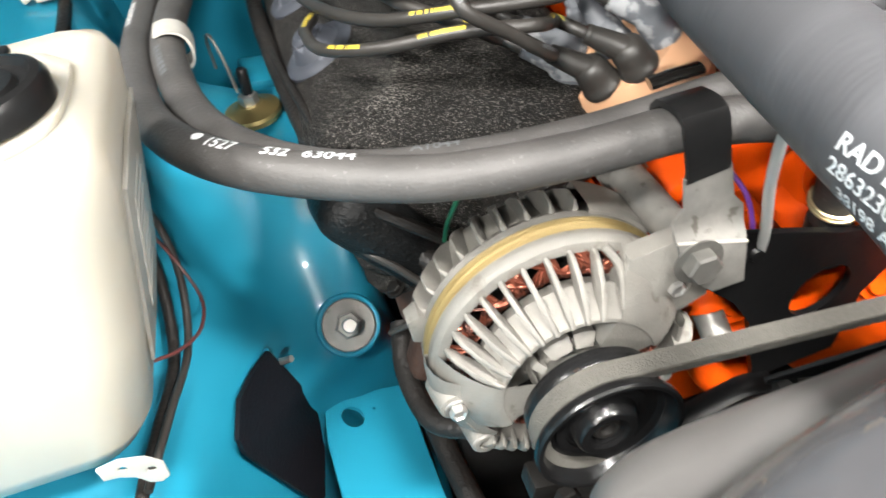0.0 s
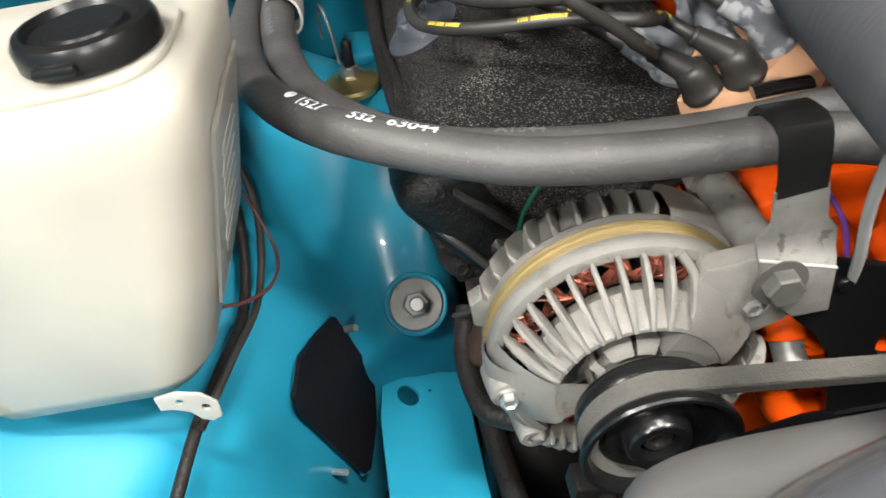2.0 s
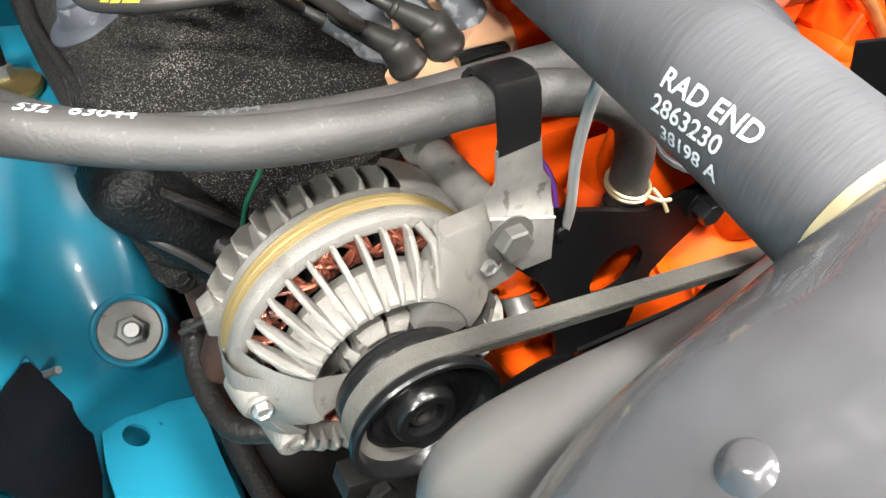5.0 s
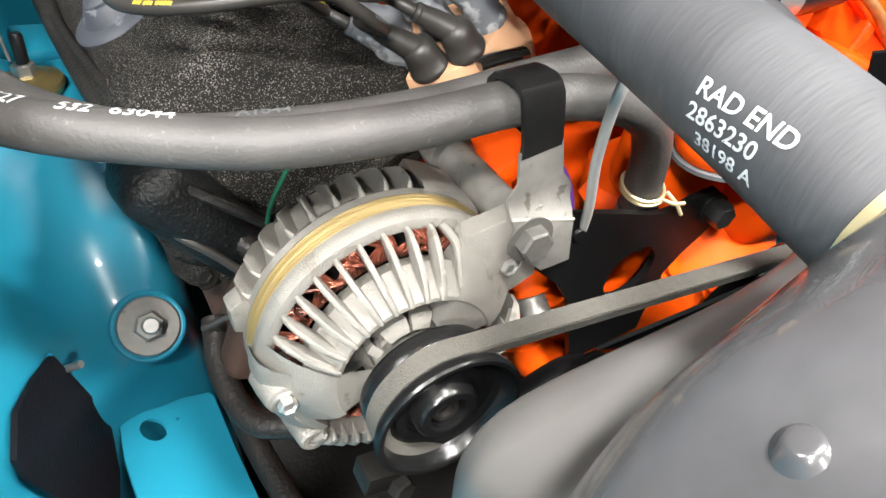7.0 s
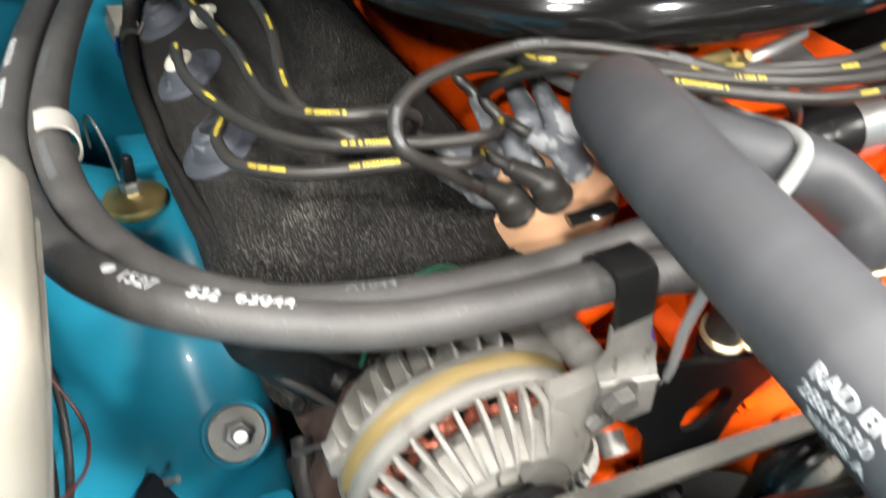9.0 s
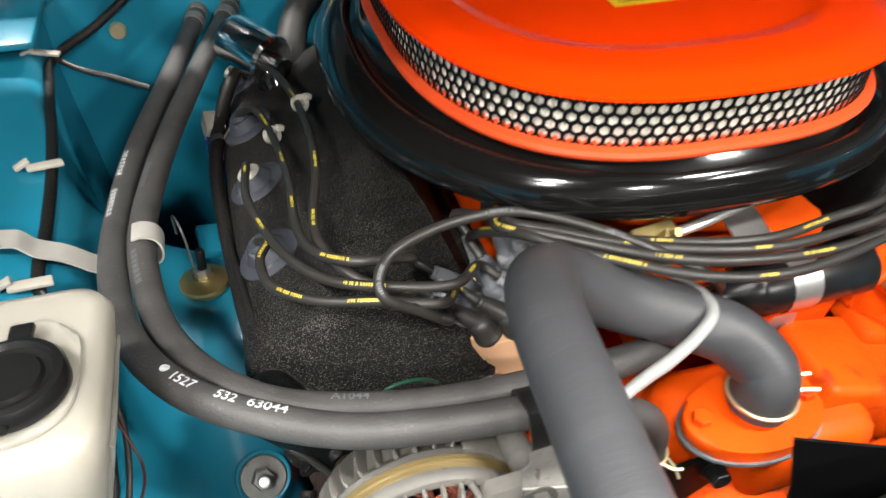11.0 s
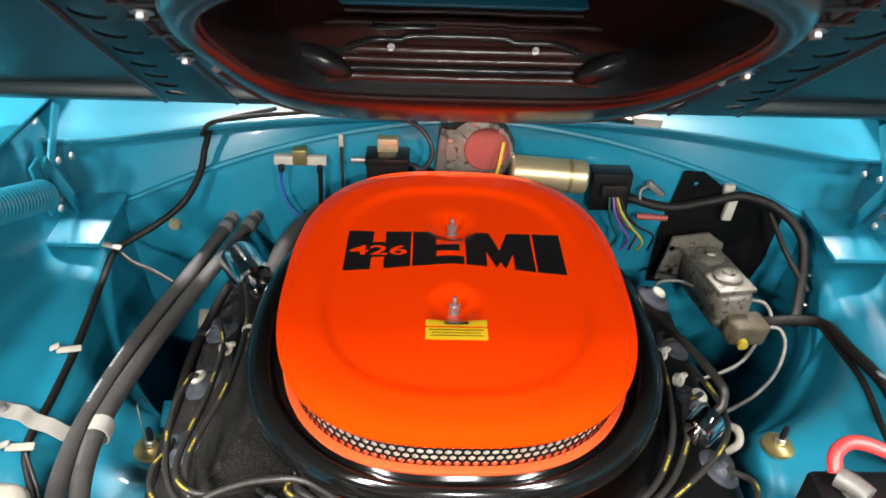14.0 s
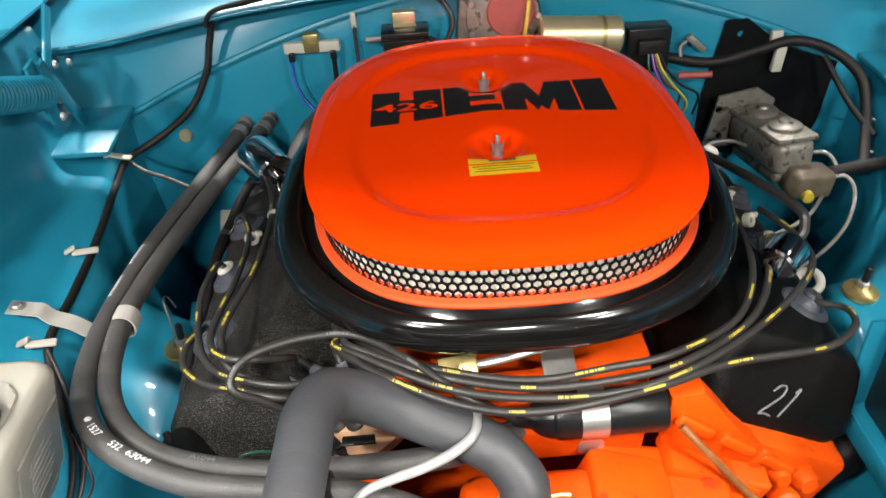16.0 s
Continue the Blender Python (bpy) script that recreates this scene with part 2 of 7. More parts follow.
def smooth_path(pts, per=8):
    pts = [Vector(p) for p in pts]
    if len(pts) < 3:
        return pts
    ext = [2 * pts[0] - pts[1], *pts, 2 * pts[-1] - pts[-2]]
    out = []
    for i in range(1, len(ext) - 2):
        a, b, c, d = ext[i - 1 : i + 3]
        for k in range(per):
            t = k / per
            out.append(0.5 * ((2 * b) + (c - a) * t + (2 * a - 5 * b + 4 * c - d) * t * t + (3 * b - a - 3 * c + d) * t**3))
    out.append(pts[-1])
    return out


def frames_along(path):
    """Place, direction and two normals for each point of a path."""
    tang = []
    for i, p in enumerate(path):
        tang.append((path[min(i + 1, len(path) - 1)] - path[max(i - 1, 0)]).normalized())
    up = Vector((0, 0, 1))
    if abs(tang[0].dot(up)) > 0.9:
        up = Vector((1, 0, 0))
    n = (up - tang[0] * up.dot(tang[0])).normalized()
    rows = []
    for p, t in zip(path, tang):
        n = (n - t * n.dot(t)).normalized()
        rows.append((p, t, n, t.cross(n)))
    return rows


def tube(bm, pts, r, n=12, per=8, caps=True, straight=False, flat=1.0):
    """A round (or, with flat, oval) tube along points. r: a radius, or a function of the part of the way."""
    path = [Vector(p) for p in pts] if straight else smooth_path(pts, per)
    rows = frames_along(path)
    rings = []
    for i, (p, t, a, b) in enumerate(rows):
        rad = r(i / max(1, len(rows) - 1)) if callable(r) else r
        rings.append([bm.verts.new(p + (a * math.cos(2 * math.pi * k / n) * flat + b * math.sin(2 * math.pi * k / n)) * rad) for k in range(n)])
    for u, v in zip(rings, rings[1:]):
        for k in range(n):
            bm.faces.new((u[k], u[(k + 1) % n], v[(k + 1) % n], v[k]))
    if caps:
        bm.faces.new(rings[0][::-1])
        bm.faces.new(rings[-1])
    return bm


def tube_bm(pts, r, n=12, per=8, caps=True, straight=False, flat=1.0):
    return tube(bmesh.new(), pts, r, n, per, caps, straight, flat)


def to_axis(at, axis):
    """A frame at a point whose z runs along axis."""
    return Matrix.Translation(at) @ Vector(axis).normalized().to_track_quat("Z", "Y").to_matrix().to_4x4()


def lathe(bm, profile, m, n=32, closed=False, start=0.0, sweep=2 * math.pi):
    """Turns (radius, height) pairs round the z of the frame m."""
    full = abs(sweep - 2 * math.pi) < 1e-6
    cols = []
    for k in range(n if full else n + 1):
        a = start + sweep * k / n
        cols.append([bm.verts.new(m @ Vector((r * math.cos(a), r * math.sin(a), h))) for r, h in profile])
    count = len(cols)
    for k in range(count if full else count - 1):
        u, v = cols[k], cols[(k + 1) % count]
        for i in range(len(profile) - (0 if closed else 1)):
            j = (i + 1) % len(profile)
            bm.faces.new((u[i], v[i], v[j], u[j]))
    return bm


def lathe_bm(profile, at, axis=(0, 0, 1), n=32, closed=False):
    return lathe(bmesh.new(), profile, to_axis(at, axis), n, closed)


def box(bm, sx, sy, sz, m=None, bevel=0.0, seg=2):
    geo = bmesh.ops.create_cube(bm, size=1.0)["verts"]
    bmesh.ops.scale(bm, vec=(sx, sy, sz), verts=geo)
    if bevel:
        edges = list({e for v in geo for e in v.link_edges})
        made = bmesh.ops.bevel(bm, geom=edges, offset=bevel, segments=seg, affect="EDGES", profile=0.5)
        geo = list({v for f in made["faces"] for v in f.verts} | {v for v in geo if v.is_valid})
    bmesh.ops.transform(bm, matrix=m if m is not None else Matrix.Identity(4), verts=geo)
    return bm


def box_bm(size, at=(0, 0, 0), turn=(0, 0, 0), bevel=0.002, seg=2):
    return box(bmesh.new(), *size, pose(*at, *turn), bevel, seg)


def prism(bm, outline, depth, m, bevel=0.0, seg=2):
    """An outline in the xy of frame m, drawn out by depth along its z."""
    lo = [bm.verts.new((x, y, 0)) for x, y in outline]
    hi = [bm.verts.new((x, y, depth)) for x, y in outline]
    faces = [bm.faces.new(lo[::-1]), bm.faces.new(hi)]
    for k in range(len(lo)):
        j = (k + 1) % len(lo)
        faces.append(bm.faces.new((lo[k], lo[j], hi[j], hi[k])))
    verts = lo + hi
    if bevel:
        edges = list(faces[1].edges) + list(faces[0].edges)
        made = bmesh.ops.bevel(bm, geom=edges, offset=bevel, segments=seg, affect="EDGES", profile=0.5)
        verts = list({v for f in made["faces"] for v in f.verts} | {v for v in verts if v.is_valid})
    bmesh.ops.transform(bm, matrix=m, verts=verts)
    return bm


def plate(bm, outline, holes, depth, m):
    """A flat plate with round or many-sided holes through it: outline and holes are lists of points."""
    for h in (0.0, depth):
        loops = []
        for ring in [outline] + holes:
            vs = [bm.verts.new((x, y, h)) for x, y in ring]
            loops += [bm.edges.new((vs[k], vs[(k + 1) % len(vs)])) for k in range(len(vs))]
        bmesh.ops.triangle_fill(bm, edges=loops, use_beauty=True, use_dissolve=False)
    for ring in [outline] + holes:
        lo = [bm.verts.new((x, y, 0)) for x, y in ring]
        hi = [bm.verts.new((x, y, depth)) for x, y in ring]
        for k in range(len(ring)):
            j = (k + 1) % len(ring)
            bm.faces.new((lo[k], lo[j], hi[j], hi[k]))
    bmesh.ops.transform(bm, matrix=m, verts=bm.verts)
    return bm


def ring_pts(x, y, r, n=20, sx=1.0):
    return [(x + r * sx * math.cos(2 * math.pi * k / n), y + r * math.sin(2 * math.pi * k / n)) for k in range(n)]


def front(y=0.0):
    """A frame whose xy is the world's xz, seen from the front of the car; its z comes forward."""
    return Matrix(((1, 0, 0, 0), (0, 0, -1, y), (0, 1, 0, 0), (0, 0, 0, 1)))


def sheet(bm, fn, nu, nv):
    grid = [[bm.verts.new(fn(i / nu, j / nv)) for j in range(nv + 1)] for i in range(nu + 1)]
    for i in range(nu):
        for j in range(nv):
            bm.faces.new((grid[i][j], grid[i + 1][j], grid[i + 1][j + 1], grid[i][j + 1]))
    return bm


def thicken(bm, t):
    finish(bm)
    bmesh.ops.solidify(bm, geom=list(bm.faces), thickness=t)
    return bm


def bolt_bm(at, axis, r=0.007, h=0.006, washer=0.0, stud=0.0):
    bm = bmesh.new()
    m = to_axis(at, axis)
    z = 0.0
    if washer:
        lathe(bm, [(0, 0), (washer, 0), (washer, 0.0012), (0, 0.0014)], m, 24)
        z = 0.0012
    lathe(bm, [(0, z), (r, z), (r, z + h * 0.85), (r * 0.86, z + h), (0, z + h)], m, 6)
    if stud:
        lathe(bm, [(0, z), (r * 0.55, z), (r * 0.55, z + stud * 0.93), (r * 0.4, z + stud), (0, z + stud)], m, 12)
    return bm


def text_mesh(body, size, extrude=0.0):
    """The body in the built-in font, as a bmesh in the xy plane, starting at the origin."""
    cu = bpy.data.curves.new("writing", "FONT")
    cu.body, cu.size, cu.extrude, cu.resolution_u, cu.offset = body, size, extrude, 3, size * 0.015
    ob = new("writing", cu)
    dg = bpy.context.evaluated_depsgraph_get()
    me = bpy.data.meshes.new_from_object(ob.evaluated_get(dg))
    bpy.data.objects.remove(ob)
    bpy.data.curves.remove(cu)
    bm = bmesh.new()
    bm.from_mesh(me)
    bpy.data.meshes.remove(me)
    return bm


def on_tube(bm, path, start, side, r, flip=False, lift=0.0004):
    """Lays a flat bmesh on a tube: x runs along the path from start metres, y round it, from the world direction side."""
    bmesh.ops.subdivide_edges(bm, edges=[e for e in bm.edges if e.calc_length() > 0.004], cuts=2)
    rows = frames_along(path)
    at = [0.0]
    for a, b in zip(path, path[1:]):
        at.append(at[-1] + (b - a).length)
    side = Vector(side)
    for v in bm.verts:
        s = start + (-v.co.x if flip else v.co.x)
        i = max(0, min(len(path) - 2, next((k for k in range(len(at) - 1) if at[k + 1] >= s), len(path) - 2)))
        k = (s - at[i]) / max(1e-6, at[i + 1] - at[i])
        p = path[i].lerp(path[i + 1], k)
        t = rows[i][1].lerp(rows[i + 1][1], k).normalized()
        n = (side - t * side.dot(t)).normalized()
        b = n.cross(t) * (-1 if flip else 1)
        a = v.co.y / r
        v.co = p + (n * math.cos(a) + b * math.sin(a)) * (r + lift)
    return bm


def lerp_rows(rows, y):
    """Profiles keyed by y, blended smoothly."""
    ys = [r[0] for r in rows]
    if y <= ys[0]:
        return [Vector(p) for p in rows[0][1]]
    for (y0, a), (y1, b) in zip(rows, rows[1:]):
        if y <= y1:
            k = (y - y0) / (y1 - y0)
            k = k * k * (3 - 2 * k)
            return [Vector(p).lerp(Vector(q), k) for p, q in zip(a, b)]
    return [Vector(p) for p in rows[-1][1]]


# ---- the workshop ----
def slab(name, size, at, material, label):
    single(name, box_bm(size, at, bevel=0.0), material, label, name.split("_")[0], kind="structure")


slab("floor", (9.0, 9.0, 0.1), (0, -0.5, -0.05), CONCRETE, "grey sealed concrete workshop floor under the car")
slab("ceiling", (9.0, 9.0, 0.1), (0, -0.5, CEILING + 0.05), PLASTER, "dark painted workshop ceiling with light panels")
slab("wall_north", (9.0, 0.1, CEILING), (0, 4.05, CEILING / 2), PLASTER, "plain dark painted workshop wall")
slab("wall_south", (9.0, 0.1, CEILING), (0, -5.05, CEILING / 2), PLASTER, "plain dark painted workshop wall")
slab("wall_west", (0.1, 9.0, CEILING), (-4.55, -0.5, CEILING / 2), PLASTER, "plain dark painted workshop wall")
slab("wall_east", (0.1, 9.0, CEILING), (4.55, -0.5, CEILING / 2), PLASTER, "plain dark painted workshop wall")
for lx, ly, lw in LAMPS:
    lamp = thing("ceiling_light", (lx, ly, CEILING), "white flat ceiling light panel, switched on", "ceiling light", "ceiling lights")
    part("frame", box_bm((0.58, 0.30, 0.06), (lx, ly, CEILING - 0.032), bevel=0.004), NYLON, lamp)
    part("diffuser", box_bm((0.5, 0.22, 0.01), (lx, ly, CEILING - 0.068), bevel=0.002), GLOW, lamp)


# ---- the car's inner body ----
MID = 0.04  # the car's middle line


def seam_z(x):
    """Height of the firewall's upper seam."""
    k = min(1.0, abs(x - MID) / 0.655)
    return 1.0 - 0.19 * k**1.75


def cowl_z(x):
    """Height of the cowl's front edge, which droops towards the fenders."""
    return 1.02 - 0.065 * min(1.0, abs(x - MID) / 0.66) ** 2


def firewall_at(u, v):
    x = -0.72 + 1.52 * u
    z0, zs = 0.15, seam_z(x)
    if v < 0.6:
        z = z0 + (zs - z0) * v / 0.6
        y = 0.44 - 0.012 * math.exp(-(((x - 0.1) / 0.2) ** 2)) * 0
        y += 0.004 * math.sin(x * 9) * (1 if z < zs - 0.02 else 0.3)
    else:
        k = (v - 0.6) / 0.4
        z = zs + (max(cowl_z(x) + 0.01, zs + 0.01) - zs) * k
        y = 0.444 + 0.035 * math.sin(k * math.pi / 2)
    return Vector((x, y, z))


single("firewall", thicken(sheet(bmesh.new(), firewall_at, 60, 40), 0.003), TEAL, "glossy turquoise painted steel firewall with a curved upper seam", "firewall", kind="structure")
single("firewall_seam", tube_bm([(x, 0.436, seam_z(x) + 0.002) for x in np.linspace(-0.63, 0.71, 24)], 0.006, 8, 4), TEAL,
       "raised turquoise welded seam across the firewall", "seam", kind="structure")


def cowl_at(u, v):
    x = -1.0 + 2.08 * u
    y = 0.418 + 0.22 * v
    z = cowl_z(x) + 0.03 * math.sin(v * math.pi * 0.5) - 0.006 * (v < 0.02)
    return Vector((x, y, z))


single("cowl_panel", thicken(sheet(bmesh.new(), cowl_at, 30, 10), 0.004), TEAL, "light-catching turquoise cowl ledge above the firewall", "cowl", kind="structure")
single("cowl_lip", tube_bm([(x, 0.417, cowl_z(x)) for x in np.linspace(-0.9, 0.98, 24)], 0.0045, 8, 3), TEAL,
       "rolled front edge of the turquoise cowl", "trim", kind="structure")

# profiles of the inner fender, from the fender's rail to the lower edge beside the engine: (x, z) at each y
FENDER = [
    (-1.05, [(-0.80, 0.99), (-0.71, 0.985), (-0.70, 0.72), (-0.64, 0.66), (-0.60, 0.62), (-0.57, 0.58), (-0.55, 0.52), (-0.53, 0.44), (-0.51, 0.12)]),
    (-0.42, [(-0.80, 0.99), (-0.71, 0.985), (-0.70, 0.72), (-0.63, 0.66), (-0.59, 0.63), (-0.565, 0.59), (-0.545, 0.53), (-0.525, 0.45), (-0.51, 0.12)]),
    (-0.30, [(-0.80, 0.99), (-0.71, 0.985), (-0.70, 0.73), (-0.61, 0.68), (-0.55, 0.645), (-0.521, 0.61), (-0.510, 0.54), (-0.500, 0.46), (-0.49, 0.12)]),
    (-0.225, [(-0.80, 0.99), (-0.71, 0.985), (-0.69, 0.75), (-0.575, 0.72), (-0.515, 0.655), (-0.482, 0.60), (-0.470, 0.53), (-0.466, 0.47), (-0.462, 0.12)]),
    (-0.208, [(-0.80, 0.99), (-0.71, 0.985), (-0.685, 0.76), (-0.57, 0.735), (-0.508, 0.655), (-0.476, 0.602), (-0.460, 0.54), (-0.452, 0.47), (-0.448, 0.12)]),
    (-0.172, [(-0.80, 0.99), (-0.71, 0.985), (-0.68, 0.775), (-0.56, 0.757), (-0.506, 0.660), (-0.464, 0.598), (-0.428, 0.549), (-0.370, 0.534), (-0.36, 0.12)]),
    (-0.12, [(-0.80, 0.99), (-0.71, 0.985), (-0.665, 0.80), (-0.553, 0.778), (-0.508, 0.688), (-0.466, 0.640), (-0.425, 0.624), (-0.370, 0.610), (-0.357, 0.12)]),
    (-0.05, [(-0.80, 0.99), (-0.71, 0.985), (-0.665, 0.80), (-0.552, 0.782), (-0.515, 0.73), (-0.47, 0.695), (-0.43, 0.672), (-0.385, 0.655), (-0.365, 0.12)]),
    (0.04, [(-0.80, 0.99), (-0.71, 0.985), (-0.665, 0.80), (-0.555, 0.785), (-0.52, 0.74), (-0.475, 0.70), (-0.43, 0.678), (-0.39, 0.655), (-0.37, 0.12)]),
    (0.13, [(-0.80, 0.99), (-0.71, 0.985), (-0.668, 0.805), (-0.565, 0.788), (-0.55, 0.72), (-0.52, 0.63), (-0.49, 0.57), (-0.45, 0.50), (-0.43, 0.12)]),
    (0.25, [(-0.80, 0.99), (-0.71, 0.985), (-0.67, 0.81), (-0.585, 0.793), (-0.575, 0.72), (-0.565, 0.62), (-0.555, 0.52), (-0.54, 0.42), (-0.53, 0.12)]),
    (0.44, [(-0.80, 0.99), (-0.71, 0.985), (-0.675, 0.83), (-0.605, 0.815), (-0.60, 0.73), (-0.59, 0.62), (-0.58, 0.52), (-0.57, 0.42), (-0.56, 0.12)]),
]


RIDGE = [Vector(p) for p in ((-0.53, -0.06, 0.75), (-0.522, -0.096, 0.723), (-0.502, -0.156, 0.662), (-0.486, -0.192, 0.624), (-0.474, -0.212, 0.593), (-0.458, -0.215, 0.53), (-0.462, -0.235, 0.46))]


def ridge_gap(p):
    """Distance from a point to the pressed ridge that runs down the fender."""
    best = 9.0
    for a, b in zip(RIDGE, RIDGE[1:]):
        d = b - a
        k = max(0.0, min(1.0, (p - a).dot(d) / d.dot(d)))
        best = min(best, (p - a - d * k).length)
    return best


def fender_bm(mirror):
    def at(u, v):
        y = -1.05 + 1.49 * u
        pts = lerp_rows(FENDER, y)
        s = v * (len(pts) - 1)
        i = min(int(s), len(pts) - 2)
        k = s - i
        a, b, c, d = pts[max(i - 1, 0)], pts[i], pts[i + 1], pts[min(i + 2, len(pts) - 1)]
        q = 0.5 * (2 * b + (c - a) * k + (2 * a - 5 * b + 4 * c - d) * k * k + (3 * b - a - 3 * c + d) * k**3)
        q = q.lerp(b.lerp(c, k), 0.45)
        x, z = q
        if mirror:
            return Vector((2 * MID - x, y + 0.02, z - 0.022))
        p = Vector((x, y, z))
        if -0.28 < y < 0.0:
            p += Vector((0.8, -0.35, 0.5)) * 0.009 * math.exp(-((ridge_gap(p) / 0.016) ** 2))
        return p

    bm = sheet(bmesh.new(), at, 120 if mirror else 240, 90 if mirror else 120)
    inside = [v for v in bm.verts if not v.is_boundary]
    for _ in range(24):
        bmesh.ops.smooth_vert(bm, verts=inside, factor=0.5, use_axis_x=True, use_axis_y=True, use_axis_z=True)
    return thicken(bm, 0.003)


single("inner_fender_west", fender_bm(False), TEAL, "glossy turquoise inner fender with shock tower on the passenger side", "inner fender", kind="structure", angle=0.9)
single("inner_fender_east", fender_bm(True), TEAL, "glossy turquoise inner fender with shock tower on the driver side", "inner fender", kind="structure", angle=0.9)
for name, s in (("fender_west", -1), ("fender_east", 1)):
    def fender_top(u, v, s=s):
        x = MID + s * (0.74 + 0.24 * v)
        return Vector((x, -1.3 + 1.9 * u, 0.99 - 0.07 * v * v + 0.02 * u))
    single(name, thicken(sheet(bmesh.new(), fender_top, 16, 8), 0.004), TEAL, "glossy turquoise outer fender of the car", "fender", kind="structure")

# unseen radiator support closing the bay's front, its height set to block low light
for x0, x1, z1 in ((-0.76, -0.345, 0.82), (0.365, 0.84, 0.82), (-0.345, 0.365, 0.74)):
    single("radiator_support", box_bm((x1 - x0, 0.03, z1 - 0.15), ((x0 + x1) / 2, -0.705, (z1 + 0.15) / 2), bevel=0.006), TEAL, "unseen turquoise radiator support panel that blocks low front light", "panel", "radiator supports", "structure")

# corner gussets where fender and firewall meet, under the hood hinges
for s in (-1, 1):
    gx = MID + s * 0.685
    g = bmesh.new()
    box(g, 0.12, 0.15, 0.010, pose(gx, 0.36, 0.832, 4, 0, 0), 0.004)
    single("hinge_gusset", g, TEAL, "turquoise steel corner gusset below the hood hinge", "gusset", "hinge gussets", "structure")


# ---- air cleaner ----
CX, CY = 0.003, 0.066


def oval(a, ax, ay, e=2.75):
    c, s = math.cos(a), math.sin(a)
    k = (abs(c) ** e + abs(s) ** e) ** (-1 / e)
    return CX + ax * k * c, CY + ay * k * s


def oval_loft(bm, rows, n=128, e=2.75, cap=False):
    """rows: (half width, half length, z)."""
    rings = []
    for ax, ay, z in rows:
        rings.append([bm.verts.new((*oval(2 * math.pi * k / n, ax, ay, e), z)) for k in range(n)])
    for u, v in zip(rings, rings[1:]):
        for k in range(n):
            bm.faces.new((u[k], u[(k + 1) % n], v[(k + 1) % n], v[k]))
    if cap:
        bm.faces.new(rings[-1])
    return bm


def lid_z(x, y, r):
    """Height of the lid's top: a rolled rim, a soft step to the sunken middle, and two dimples for the wing nuts."""
    def step(a, b, t):
        t = max(0.0, min(1.0, (t - a) / (b - a)))
        return t * t * (3 - 2 * t)
    z = 0.9515 - 0.007 * step(0.90, 1.0, r) ** 1.5
    z -= 0.0050 * (1 - step(0.715, 0.80, r))
    z += 0.003 * (1 - step(0.0, 0.62, r))
    for wy in (0.0, 0.184):
        d = math.hypot(x, y - wy)
        z -= 0.013 * (1 - step(0.012, 0.042, d))
    return z


cleaner = thing("air_cleaner", (CX, CY, 0.80), "orange oval air cleaner with perforated screen on a gloss black base", "air cleaner")
LW, LL = 0.229, 0.292
bm = bmesh.new()
N, RR = 128, [0.0, 0.03, 0.06, 0.1, 0.14, 0.18, 0.22, 0.26, 0.3, 0.35, 0.4, 0.46, 0.52, 0.58, 0.64, 0.69, 0.72, 0.735, 0.745, 0.755, 0.765, 0.775, 0.785, 0.80, 0.82, 0.86, 0.89, 0.92, 0.95, 0.975, 0.99, 1.0]
rings = []
for r in RR[1:]:
    row = []
    for k in range(N):
        x, y = oval(2 * math.pi * k / N, LW * r, LL * r)
        row.append(bm.verts.new((x, y, lid_z(x, y, r))))
    rings.append(row)
mid = bm.verts.new((CX, CY, lid_z(CX, CY, 0)))
for k in range(N):
    bm.faces.new((mid, rings[0][k], rings[0][(k + 1) % N]))
for u, v in zip(rings, rings[1:]):
    for k in range(N):
        bm.faces.new((u[k], v[k], v[(k + 1) % N], u[(k + 1) % N]))
prev = rings[-1]
for grow, z in ((1.006, 0.9435), (1.005, 0.9405), (0.99, 0.9395), (0.97, 0.941)):
    row = [bm.verts.new((*oval(2 * math.pi * k / N, LW * grow, LL * grow), z)) for k in range(N)]
    for k in range(N):
        bm.faces.new((prev[k], row[k], row[(k + 1) % N], prev[(k + 1) % N]))
    prev = row
lid = part("lid", bm, LID, cleaner, "bright orange gloss lid with black engine-size lettering")

# perforated screen: rings of six-sided holes round the oval
FW, FL, FZ0, FZ1 = 0.219, 0.2815, 0.8965, 0.941
dense = [Vector((*oval(2 * math.pi * k / 2000, FW, FL), 0)) for k in range(2000)]
length = [0.0]
for k in range(2000):
    length.append(length[-1] + (dense[(k + 1) % 2000] - dense[k]).length)
total = length[-1]


def on_oval(s):
    s %= total
    i = int(np.searchsorted(length, s)) - 1
    i = max(0, min(1999, i))
    k = (s - length[i]) / (length[i + 1] - length[i])
    return dense[i].lerp(dense[(i + 1) % 2000], k)


bm = bmesh.new()
rows_n, pitch = 5, 0.0102
cols_n = int(total / pitch)
pitch_s = total / cols_n
